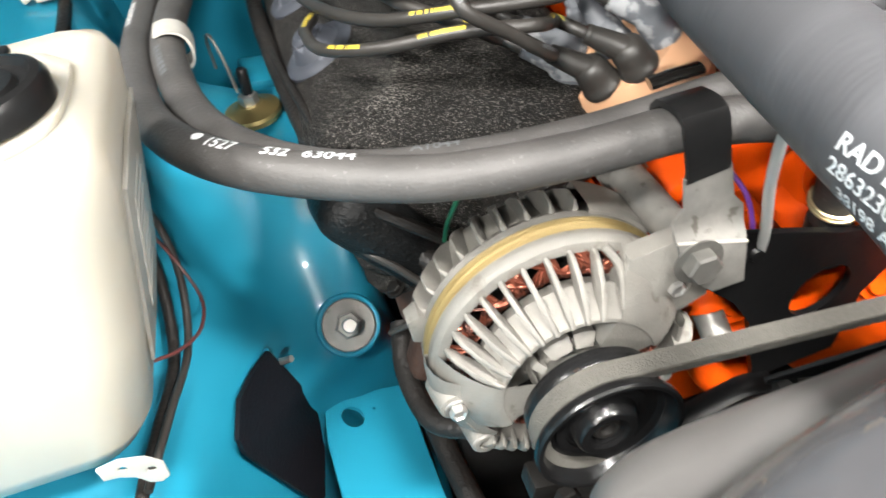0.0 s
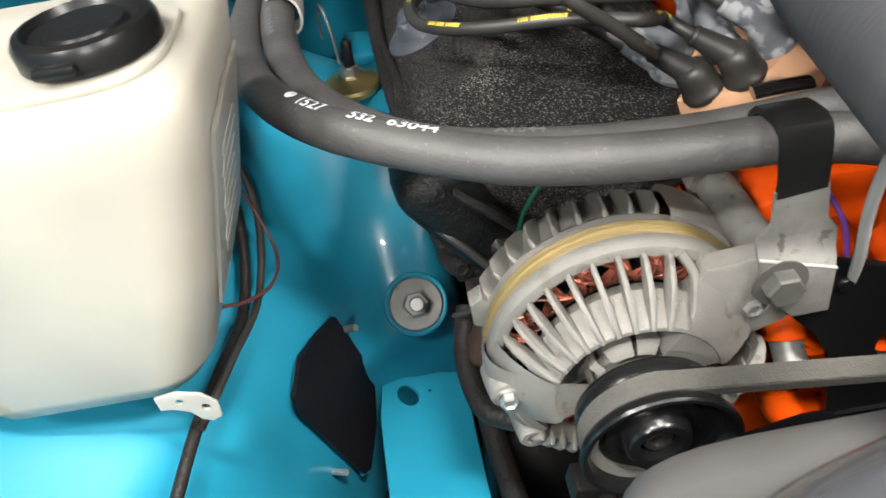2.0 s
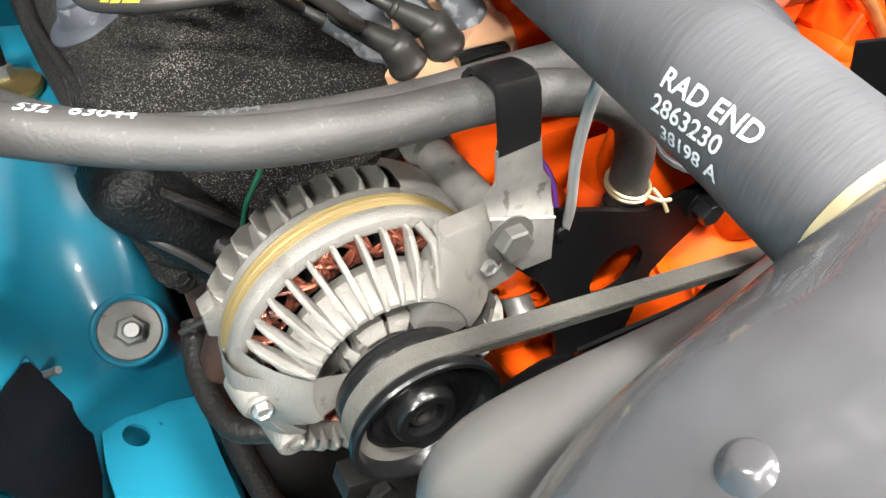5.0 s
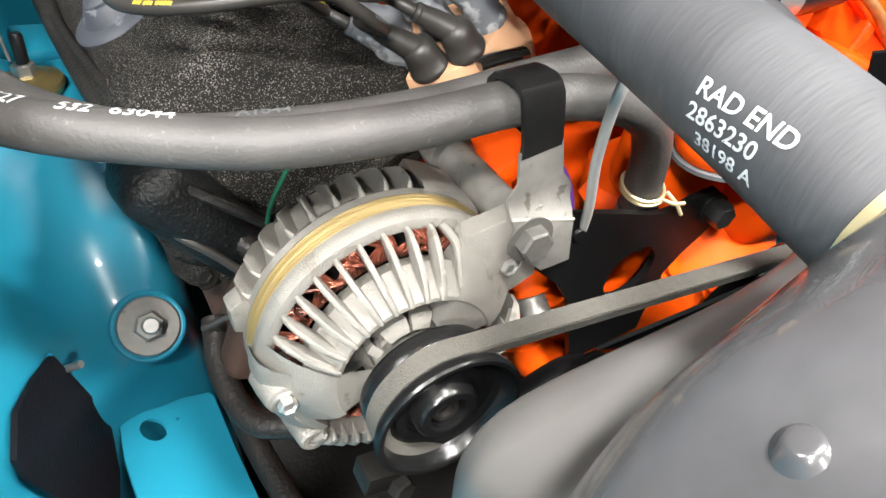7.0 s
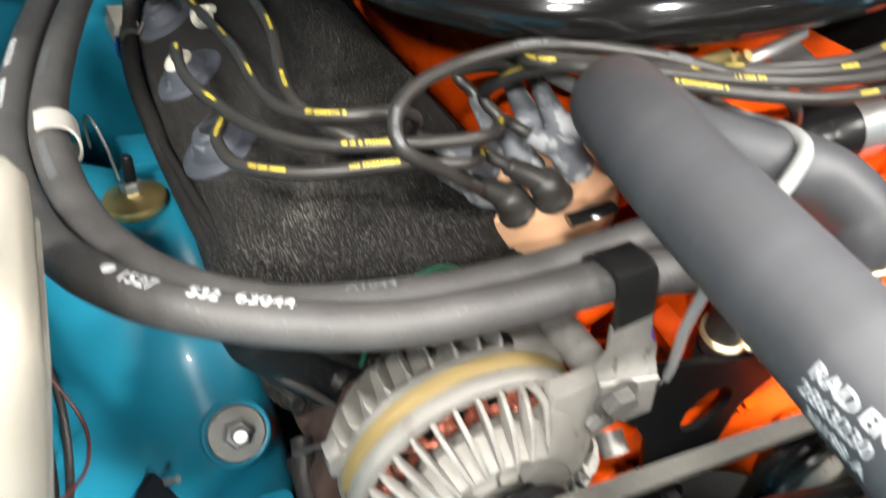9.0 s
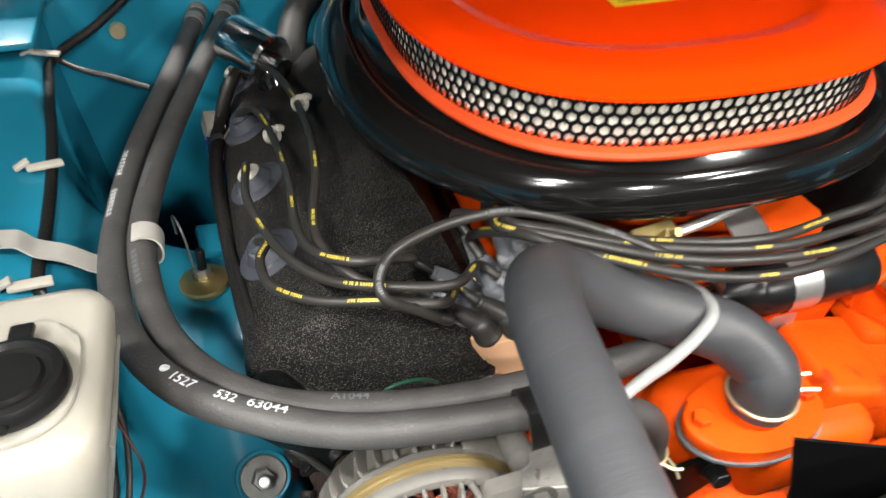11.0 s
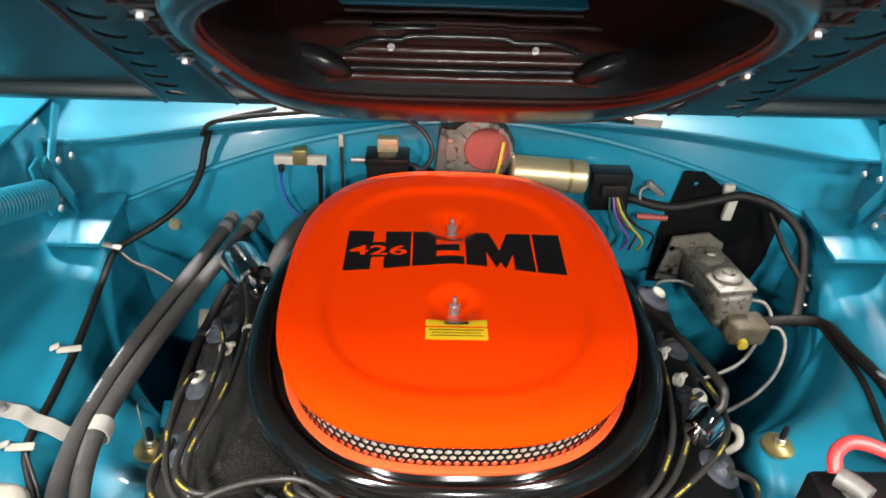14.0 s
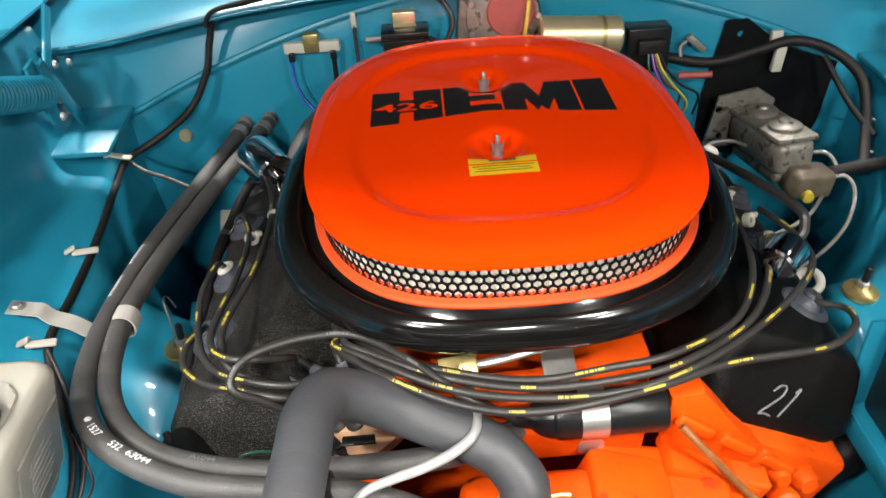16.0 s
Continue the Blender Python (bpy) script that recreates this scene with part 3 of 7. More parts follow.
for j in range(rows_n):
    for c in range(cols_n):
        s0 = (c + 0.5 * (j % 2)) * pitch_s
        z0 = FZ0 + pitch * (0.45 + j * 0.87)
        outer, inner, deep = [], [], []
        for k in range(6):
            a = math.pi / 3 * k + math.pi / 6
            for lst, rr, inn in ((outer, 0.585, 0), (inner, 0.425, 0), (deep, 0.41, 0.0012)):
                p = on_oval(s0 + pitch_s * rr * math.cos(a))
                d = Vector((p.x - CX, p.y - CY, 0)).normalized()
                p = p - d * inn
                lst.append(bm.verts.new((p.x, p.y, min(FZ1 + 0.002, max(FZ0 - 0.002, z0 + pitch * rr * math.sin(a))))))
        for k in range(6):
            bm.faces.new((outer[k], outer[(k + 1) % 6], inner[(k + 1) % 6], inner[k]))
            bm.faces.new((inner[k], inner[(k + 1) % 6], deep[(k + 1) % 6], deep[k]))
part("perforated_screen", bm, SATIN, cleaner, "black perforated steel screen round the filter")
bm = bmesh.new()
n = 520
for z0, z1 in ((FZ0 - 0.003, FZ1 + 0.003),):
    lo, hi = [], []
    for k in range(n):
        x, y = oval(2 * math.pi * k / n, FW - (0.004 if k % 2 else 0.007), FL - (0.004 if k % 2 else 0.007))
        lo.append(bm.verts.new((x, y, z0)))
        hi.append(bm.verts.new((x, y, z1)))
    for k in range(n):
        bm.faces.new((lo[k], lo[(k + 1) % n], hi[(k + 1) % n], hi[k]))
part("filter_element", bm, PAPER, cleaner, "pale pleated paper filter element")
part("lower_seal", oval_loft(bmesh.new(), [(0.21, 0.272, 0.886), (0.222, 0.284, 0.8865), (0.226, 0.288, 0.8885), (0.2275, 0.2895, 0.892), (0.226, 0.288, 0.8955), (0.222, 0.284, 0.897), (0.212, 0.274, 0.8975)]), SEALRED, cleaner, "orange rubber lower seal of the filter")
PAN = [(0.10, 0.14, 0.876), (0.205, 0.265, 0.882), (0.222, 0.282, 0.884), (0.230, 0.2895, 0.874), (0.236, 0.292, 0.872), (0.243, 0.2945, 0.8735), (0.2475, 0.2965, 0.880), (0.252, 0.2985, 0.8835), (0.258, 0.301, 0.8840),
       (0.267, 0.305, 0.8815), (0.275, 0.3085, 0.8755), (0.281, 0.311, 0.868), (0.284, 0.3125, 0.860), (0.2835, 0.312, 0.853), (0.279, 0.3095, 0.8485), (0.268, 0.302, 0.8455), (0.25, 0.285, 0.844), (0.18, 0.21, 0.832)]
part("base_pan", oval_loft(bmesh.new(), PAN, e=2.4), GLOSS, cleaner, "gloss black steel base pan with a rolled rim")
part("neck", oval_loft(bmesh.new(), [(0.11, 0.17, 0.83), (0.11, 0.17, 0.74)]), GLOSS, cleaner)

for wy in (0.0, 0.184):
    bm = bmesh.new()
    z = lid_z(0, wy, 0.3)
    lathe(bm, [(0, 0), (0.008, 0), (0.008, 0.0012), (0.0055, 0.003), (0.0045, 0.011), (0.003, 0.0125), (0.003, 0.024), (0.002, 0.0255), (0, 0.0255)], Matrix.Translation((0, wy, z)), 16)
    for s in (-1, 1):
        prism(bm, [(0, 0), (0.003, 0.0), (0.005, 0.011), (0.004, 0.0125), (0.001, 0.009)], 0.0025, Matrix.Translation((0, wy + 0.0015, z + 0.004)) @ Matrix(((s, 0, 0, 0), (0, 0, -1, 0), (0, 1, 0, 0), (0, 0, 0, 1))) @ Matrix.Translation((0.003, 0, 0)))
    part("wing_nut", bm, STEEL, cleaner, "zinc plated wing nut on a stud")


def drape(bm, lift=0.0006, cuts=0.012):
    """Lays a flat bmesh on the lid."""
    for _ in range(2):
        bmesh.ops.triangulate(bm, faces=bm.faces)
        bmesh.ops.subdivide_edges(bm, edges=[e for e in bm.edges if e.calc_length() > cuts], cuts=1)
    for v in bm.verts:
        x, y = v.co.x, v.co.y
        r = (abs((x - CX) / LW) ** 2.75 + abs((y - CY) / LL) ** 2.75) ** (1 / 2.75)
        v.co.z = lid_z(x, y, r) + lift
    return bm


def poly(bm, pts, ox, oy, w, h):
    vs = [bm.verts.new((ox + px * w, oy + py * h, 0)) for px, py in pts]
    return bm.faces.new(vs)


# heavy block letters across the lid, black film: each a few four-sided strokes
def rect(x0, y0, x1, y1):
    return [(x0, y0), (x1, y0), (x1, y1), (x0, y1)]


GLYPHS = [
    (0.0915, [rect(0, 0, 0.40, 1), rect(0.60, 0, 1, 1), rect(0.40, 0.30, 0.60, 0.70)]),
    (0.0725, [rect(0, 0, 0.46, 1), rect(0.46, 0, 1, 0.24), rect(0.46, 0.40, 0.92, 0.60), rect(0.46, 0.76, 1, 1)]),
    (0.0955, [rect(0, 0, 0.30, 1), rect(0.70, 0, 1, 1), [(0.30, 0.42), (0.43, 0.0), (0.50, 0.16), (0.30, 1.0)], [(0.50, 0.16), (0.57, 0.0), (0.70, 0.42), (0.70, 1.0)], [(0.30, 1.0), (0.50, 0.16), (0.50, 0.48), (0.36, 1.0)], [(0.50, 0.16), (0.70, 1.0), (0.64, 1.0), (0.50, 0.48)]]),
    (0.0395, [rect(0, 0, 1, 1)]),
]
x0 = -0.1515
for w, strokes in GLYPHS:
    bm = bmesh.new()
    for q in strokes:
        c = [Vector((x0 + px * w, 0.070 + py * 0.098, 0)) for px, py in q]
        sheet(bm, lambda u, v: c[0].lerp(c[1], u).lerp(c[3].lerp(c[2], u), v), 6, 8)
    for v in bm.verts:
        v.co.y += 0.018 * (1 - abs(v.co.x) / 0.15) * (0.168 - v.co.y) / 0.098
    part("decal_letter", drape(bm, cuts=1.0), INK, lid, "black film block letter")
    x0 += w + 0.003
bm = text_mesh("426", 0.034)
bmesh.ops.scale(bm, vec=(1.62, 0.95, 1), verts=bm.verts)
bmesh.ops.translate(bm, vec=(-0.1465, 0.108, 0), verts=bm.verts)
part("decal_number", drape(bm, 0.0012, 0.02), LID, lid, "orange engine size number on the black decal")
for y0, h in ((-0.0425, 0.0125), (-0.067, 0.022)):
    bm = bmesh.new()
    poly(bm, [(0, 0), (1, 0), (1, 1), (0, 1)], -0.037, y0, 0.077, h)
    part("label", drape(bm, 0.0007), DECAL, lid, "yellow service label with small black print")
for y0, w, h in ((-0.0395, 0.03, 0.0065), (-0.0505, 0.068, 0.0016), (-0.0555, 0.06, 0.0013), (-0.0605, 0.064, 0.0013)):
    bm = bmesh.new()
    poly(bm, [(0, 0), (1, 0), (1, 1), (0, 1)], 0.0015 - w / 2, y0, w, h)
    part("print_bar", drape(bm, 0.0013), INK if h > 0.004 else LOOM, lid)


# ---- engine: heads, block, front castings ----
engine = thing("engine_block", (0.0, 0.0, 0.35), "orange painted cast iron V8 engine with front castings", "engine")
bm = box_bm((0.36, 0.56, 0.34), (0, 0.08, 0.47), bevel=0.02)
part("block", bm, ORANGE, engine)
bm = bmesh.new()
box(bm, 0.30, 0.5, 0.09, pose(0, 0.05, 0.735), 0.015)
box(bm, 0.20, 0.12, 0.07, pose(0.03, -0.20, 0.735, 10, 0, 0), 0.012)
part("intake_manifold", bm, ORANGE, engine)
for s in (-1, 1):
    bm = box_bm((0.17, 0.51 if s < 0 else 0.56, 0.16), (s * 0.265, 0.055 if s < 0 else 0.03, 0.60), (0, s * 25, 0), 0.012)
    part("cylinder_head", bm, ORANGE, engine)
    # ribs and bosses cast into the front of the head
    for k in range(5):
        bm = bmesh.new()
        lathe(bm, [(0, 0), (0.017, 0), (0.016, 0.02), (0.011, 0.026), (0.009, 0.02), (0, 0.02)], to_axis((s * (0.17 + 0.042 * k), -0.25 - 0.006 * (k % 2), 0.662 - 0.028 * k + 0.03 * (k % 2)), (0, -1, 0.25)), 18)
        part("casting_boss", bm, ORANGE, engine)
    bm = box_bm((0.16, 0.03, 0.02), (s * 0.255, -0.258, 0.60), (0, s * 32, 0), 0.006)
    part("casting_rib", bm, ORANGE, engine)
    bm = box_bm((0.12, 0.05, 0.018), (s * 0.2, -0.262, 0.675), (0, s * 28, 0), 0.006)
    part("casting_rib", bm, ORANGE, engine)
# water pump and timing cover
bm = bmesh.new()
lathe(bm, [(0, 0.115), (0.05, 0.11), (0.065, 0.09), (0.10, 0.06), (0.105, 0.0)], to_axis((0.0, -0.255, 0.56), (0, -1, 0)), 32)
box(bm, 0.26, 0.06, 0.10, pose(0.06, -0.262, 0.61, 0, 0, 0), 0.02, 3)
tube(bm, [(-0.135, -0.290, 0.535), (-0.112, -0.308, 0.560), (-0.085, -0.312, 0.602), (-0.055, -0.310, 0.640), (-0.020, -0.310, 0.662), (0.02, -0.310, 0.67)], 0.021, 18, flat=0.85)
tube(bm, [(-0.12, -0.305, 0.515), (-0.135, -0.318, 0.522), (-0.15, -0.318, 0.535), (-0.155, -0.31, 0.55)], 0.019, 14)
tube(bm, [(-0.165, -0.28, 0.655), (-0.166, -0.305, 0.630), (-0.166, -0.318, 0.612)], 0.0165, 16)
box(bm, 0.15, 0.07, 0.07, pose(0.17, -0.275, 0.645, 0, 24, 0), 0.018, 3)
part("water_pump", bm, ORANGE, engine)
part("pump_housing", box_bm((0.17, 0.065, 0.075), (0.01, -0.300, 0.672), (8, 0, 0), 0.022, 3), ORANGE, engine)
part("pump_housing", box_bm((0.12, 0.07, 0.085), (0.048, -0.330, 0.655), (8, 0, 0), 0.022, 3), ORANGE, engine)
part("pump_housing", box_bm((0.09, 0.08, 0.05), (0.10, -0.30, 0.685), (4, 18, 0), 0.008, 3), ORANGE, engine)
part("bolt", bolt_bm((-0.030, -0.366, 0.600), (-0.2, -0.9, 0.3), 0.0095, 0.010, 0.013), ORANGE, engine)
part("pin", tube_bm([(-0.166, -0.312, 0.616), (-0.166, -0.336, 0.598)], 0.0105, 14, straight=True), DULLSTEEL, engine, "grey steel pin")
part("rust_seam", tube_bm([(-0.128, -0.322, 0.535), (-0.10, -0.332, 0.555), (-0.07, -0.335, 0.553)], 0.004, 8), RUST, engine)
bm = bmesh.new()
prism(bm, [(0.061 * math.cos(a), 0.037 * math.sin(a)) for a in np.linspace(0, 2 * math.pi, 36, endpoint=False)], 0.014, pose(-0.012, -0.338, 0.706, 4, 0, 0), 0.004)
part("thermostat_flange", bm, ORANGE, engine)
bm = bmesh.new()
prism(bm, [(0.063 * math.cos(a), 0.039 * math.sin(a)) for a in np.linspace(0, 2 * math.pi, 36, endpoint=False)], 0.003, pose(-0.012, -0.338, 0.7035, 4, 0, 0))
part("gasket", bm, GREYPRINT, engine)
for dx in (-0.047, 0.047):
    part("bolt", bolt_bm((-0.012 + dx, -0.337, 0.7215), (0, 0, 1), 0.008, 0.006), ORANGE, engine)
part("thermostat_neck", lathe_bm([(0.021, 0), (0.021, 0.03), (0.019, 0.034)], (-0.011, -0.338, 0.715)), ORANGE, engine)
for x, y, z, r, h in ((0.105, -0.335, 0.645, 0.012, 0.016), (0.185, -0.338, 0.628, 0.013, 0.02), (0.065, -0.36, 0.655, 0.012, 0.018),
                      (0.155, -0.325, 0.60, 0.02, 0.02), (-0.05, -0.325, 0.60, 0.014, 0.02), (-0.145, -0.300, 0.60, 0.017, 0.024)):
    part("casting_boss", lathe_bm([(0, h), (r * 0.62, h), (r * 0.7, h * 0.82), (r, h * 0.8), (r * 1.25, 0)], (x, y, z), (0, -0.9, 0.45), 18), ORANGE, engine)
part("casting_rib", box_bm((0.08, 0.02, 0.014), (-0.12, -0.305, 0.655), (20, 55, 0), 0.005), ORANGE, engine)
# end of the cylinder head beside the cover: a slanting cast rail with pockets and bosses
bm = bmesh.new()
prism(bm, [(0.150, 0.781), (0.184, 0.785), (0.204, 0.757), (0.226, 0.726), (0.250, 0.698), (0.271, 0.678), (0.311, 0.646), (0.342, 0.622), (0.338, 0.612), (0.318, 0.600), (0.250, 0.635), (0.165, 0.692), (0.146, 0.715)], 0.026, front(-0.230), 0.004)
head_end = part("head_end", bm, ORANGE, engine, angle=0.5)
for at, size, turn in (((0.178, -0.258, 0.738), (0.05, 0.012, 0.016), 37), ((0.228, -0.258, 0.704), (0.05, 0.014, 0.014), 37), ((0.278, -0.257, 0.664), (0.05, 0.012, 0.014), 38), ((0.205, -0.256, 0.698), (0.014, 0.010, 0.05), 30), ((0.255, -0.256, 0.668), (0.014, 0.010, 0.045), 30)):
    part("casting_rib", box_bm(size, at, (0, turn, 0), 0.004, 3), ORANGE, engine)
for x, z, r in ((0.316, 0.632, 0.013), (0.285, 0.645, 0.011)):
    part("casting_boss", lathe_bm([(0, 0.018), (r * 0.75, 0.018), (r, 0.012), (r * 1.2, 0)], (x, -0.253, z), (0.1, -1, 0.2), 18), ORANGE, engine)
part("casting_block", box_bm((0.15, 0.085, 0.075), (0.135, -0.285, 0.660), (8, 14, 0), 0.010, 3), ORANGE, engine)
part("casting_block", box_bm((0.055, 0.05, 0.06), (0.235, -0.255, 0.640), (8, 18, 0), 0.006, 3), ORANGE, engine)
part("casting_block", box_bm((0.05, 0.045, 0.045), (0.165, -0.325, 0.648), (20, 8, 10), 0.010, 3), ORANGE, engine)
part("dipstick_tube", tube_bm([(0.160, -0.268, 0.752), (0.176, -0.278, 0.735), (0.197, -0.284, 0.710), (0.219, -0.288, 0.682), (0.250, -0.292, 0.645), (0.30, -0.30, 0.595), (0.351, -0.312, 0.548), (0.40, -0.305, 0.52)], 0.0046, 12), OVERSPRAY, engine, "tan dipstick tube with orange overspray")
single("canister", lathe_bm([(0, 0.05), (0.026, 0.05), (0.031, 0.044), (0.031, 0.0), (0.026, -0.006), (0, -0.006)], (0.285, -0.25, 0.545), (0.5, -0.55, 0.6), 28), NYLON, "pale grey round canister low beside the engine", "canister")
part("coil_bracket", box_bm((0.035, 0.05, 0.003), (0.04, -0.215, 0.80), (15, 0, 0), 0.001), STEEL, engine)


# ---- valve covers ----
def valve_cover(side, dy, label, back=0.0):
    """A broad black cover, tilted outwards, with plug seals along its top."""
    root = (side * 0.21, dy - 0.19, 0.70)
    u, nrm = Vector((side * 0.906, 0, -0.42)), Vector((side * 0.42, 0, 0.906))
    cover = thing("valve_cover", root, label, "valve cover", "valve covers")
    base = Vector(root)

    def at(a, y, h):
        return base + u * a + nrm * h + Vector((0, y, 0))

    W, T, L = 0.185, 0.108, 0.50
    rows = [  # outline rings from the flange to the top: (inset inner, inset outer, inset front, inset rear, height)
        (0.0, 0.0, -0.052, 0.0, 0.0), (0.0, 0.0, -0.052, 0.0, 0.006), (0.008, 0.008, -0.044, 0.008, 0.007), (0.010, 0.010, -0.040, 0.010, 0.03),
        (0.014, 0.016, -0.018, 0.014, 0.075), (0.020, 0.022, -0.008, 0.02, 0.095), (0.028, 0.034, -0.002, 0.028, 0.105), (0.042, 0.05, 0.005, 0.042, 0.1095),
    ]
    bm = bmesh.new()
    rings = []
    for i0, i1, f0, f1, h in rows:
        ring = []
        rad = 0.03 if h < 0.07 else 0.022
        x0, x1, y0, y1 = i0 - 0.045, W - i1, f0 + back, L - f1
        cut = 0.04 if h < 0.02 else 0.012
        corners = [(x0, y0, 0.05 if h < 0.07 else 0.03), (x1, y0, cut), (x1, y1, rad), (x0, y1, rad)]
        for c, (cx, cy, r) in enumerate(corners):
            sx, sy = (1 if c in (0, 3) else -1), (1 if c in (0, 1) else -1)
            a0 = {0: math.pi, 1: 1.5 * math.pi, 2: 0, 3: 0.5 * math.pi}[c]
            for k in range(7):
                a = a0 + math.pi / 2 * k / 6
                ring.append(bm.verts.new(at(cx + sx * r + r * math.cos(a), cy + sy * r + r * math.sin(a), h)))
        rings.append(ring)
    for p, q in zip(rings, rings[1:]):
        for k in range(len(p)):
            bm.faces.new((p[k], p[(k + 1) % len(p)], q[(k + 1) % len(p)], q[k]))
    bm.faces.new(rings[-1])
    if side < 0:  # the inner front corner is pressed to a slanting facet
        p0, p1, p2 = at(0.077, 0.002, 0.1085), at(0.026, -0.046, 0.06), at(0.012, 0.13, 0.1095)
        cut_n = (p1 - p0).cross(p2 - p0).normalized()
        if cut_n.dot(at(-0.02, 0.0, 0.11) - p0) < 0:
            cut_n = -cut_n
        bmesh.ops.bisect_plane(bm, geom=list(bm.verts) + list(bm.edges) + list(bm.faces), plane_co=p0, plane_no=cut_n, clear_outer=True)
        bmesh.ops.holes_fill(bm, edges=[e for e in bm.edges if e.is_boundary], sides=0)
    body = part("cover", bm, WRINKLE if side < 0 else COVERDIM, cover, angle=0.5)
    gask = bmesh.new()
    ring0 = [at(-0.045, -0.01 + back, -0.004), at(0.0, -0.052 + back, -0.004), at(W - 0.04, -0.052 + back, -0.004), at(W, -0.01 + back, -0.004), at(W, L, -0.004), at(-0.045, L, -0.004)]
    tube(gask, ring0 + [ring0[0]], 0.004, 6, straight=True)
    part("gasket", gask, LOOM, cover)
    for k in range(4):
        y = 0.115 + 0.122 * k
        m = to_axis(at(0.118, y, T), nrm)
        bm = bmesh.new()
        lathe(bm, [(0.031, -0.002), (0.031, 0.002), (0.029, 0.004), (0.021, 0.006), (0.017, 0.012), (0.014, 0.016), (0.0, 0.016)], m, 28)
        seal = part("plug_seal", bm, SEAL, cover, "slate grey rubber plug tube seal")
        bm = bmesh.new()
        lathe(bm, [(0.013, 0.0), (0.0125, 0.018), (0.009, 0.021), (0.0, 0.021)], m, 16)
        part("collar", bm, NYLON if k in (1, 3) else SEAL, seal)
    for a, y in ((-0.012, -0.040 + back), (0.165, -0.046 + back), (0.182, 0.2), (0.182, 0.44)):
        part("screw", bolt_bm(at(a, y, 0.006), nrm, 0.0055, 0.004, 0.0075), IRON, cover)
    return cover, at


cover_w, cover_w_at = valve_cover(-1, 0.0, "wide black wrinkle-finish valve cover with grey plug seals, passenger side")
cover_e, cover_e_at = valve_cover(1, -0.02, "wide black valve cover, coloured dimmer, with a chalked 21, driver side", 0.03)
# chalk mark on the driver side cover's front slope
for stroke in (((0.0, 0.78), (0.14, 1.0), (0.36, 0.98), (0.42, 0.72), (0.24, 0.38), (0.02, 0.04), (0.2, 0.06), (0.46, 0.03)), ((0.80, 0.90), (0.90, 1.04), (0.85, 0.6), (0.76, 0.06))):
    pts = []
    for a, b in stroke:
        h = 0.029 + 0.034 * b
        pts.append(cover_e_at(0.046 + 0.034 * a + 0.012 * b, float(np.interp(h, (0.007, 0.03, 0.075), (-0.044, -0.040, -0.018))) + 0.0290, h))
    part("chalk_mark", tube_bm(pts, 0.0013, 6, 5), GREYPRINT, cover_e, "pale chalk stroke written on the cover")

# dark lower shield and exhaust flange under the passenger cover
bm = bmesh.new()
box(bm, 0.115, 0.062, 0.046, pose(-0.358, -0.222, 0.682, -10, 55, 0), 0.021, 5)
shield = thing("plug_wire_shield", (-0.358, -0.222, 0.66), "black plastic shield below the valve cover", "shield")
part("shell", bm, SHIELD, shield)
part("cable", tube_bm([(-0.392, -0.212, 0.735), (-0.372, -0.238, 0.722), (-0.345, -0.252, 0.704), (-0.322, -0.256, 0.683), (-0.305, -0.262, 0.664)], 0.004, 10), LOOM, shield)
part("cable", tube_bm([(-0.400, -0.206, 0.715), (-0.380, -0.243, 0.694), (-0.358, -0.254, 0.672), (-0.338, -0.262, 0.648)], 0.003, 8), WIRE, shield)
bm = bmesh.new()
box(bm, 0.07, 0.30, 0.05, pose(-0.325, -0.07, 0.575, 0, 30, 0), 0.015, 3)
box(bm, 0.075, 0.04, 0.10, pose(-0.318, -0.240, 0.602, 0, 20, 0), 0.012, 3)
manifold = thing("exhaust_manifold", (-0.355, -0.07, 0.55), "rusty brown cast iron exhaust manifold", "exhaust manifold")
box(bm, 0.05, 0.03, 0.10, pose(-0.331, -0.270, 0.624, 0, 22, 0), 0.010, 3)
part("casting", bm, RUST, manifold)
part("stud", bolt_bm((-0.336, -0.284, 0.646), (0, -1, 0.5), 0.006, 0.005), IRON, manifold)


# manifold added in near-black as the deep shade between driver cover and fender
bm = bmesh.new()
box(bm, 0.07, 0.40, 0.06, pose(0.405, 0.0, 0.560, 0, -28, 0), 0.016, 3)
for dy in (-0.13, -0.02, 0.10):
    box(bm, 0.09, 0.05, 0.05, pose(0.375, dy, 0.590, 0, -24, 0), 0.012, 3)
manifold = thing("exhaust_manifold", (0.405, 0.0, 0.53), "near-black exhaust manifold filling the shaded gap by the fender", "exhaust manifold")
part("casting", bm, IRON, manifold)

# ---- alternator ----
AX, AZ, AR = -0.279, 0.650, 0.081
alt = thing("alternator", (AX, -0.33, AZ - AR), "bare cast aluminium alternator with copper windings and black pulley", "alternator")


def alt_frame(y):
    return Matrix(((1, 0, 0, AX), (0, 0, -1, y), (0, 1, 0, AZ), (0, 0, 0, 1)))


F = alt_frame(-0.329)  # its z comes forward from the stator's front edge
deg = math.radians
UPRIGHT = Matrix(((1, 0, 0, 0), (0, 0, -1, 0), (0, 1, 0, 0), (0, 0, 0, 1)))


def radial(a, w):
    """A frame for a blade that stands on a radius of the alternator: its x runs outwards, its y forward."""
    return F @ Matrix.Rotation(deg(a), 4, "Z") @ Matrix.Translation((0, w / 2, 0)) @ UPRIGHT


bm = bmesh.new()
lathe(bm, [(0.0745, 0), (AR, 0), (0.0813, 0.003), (0.0808, 0.0065), (0.0790, 0.0092), (0.0762, 0.0106), (0.0738, 0.0110), (0.0728, 0.0100), (0.0725, 0.0)], F, 120, closed=True)
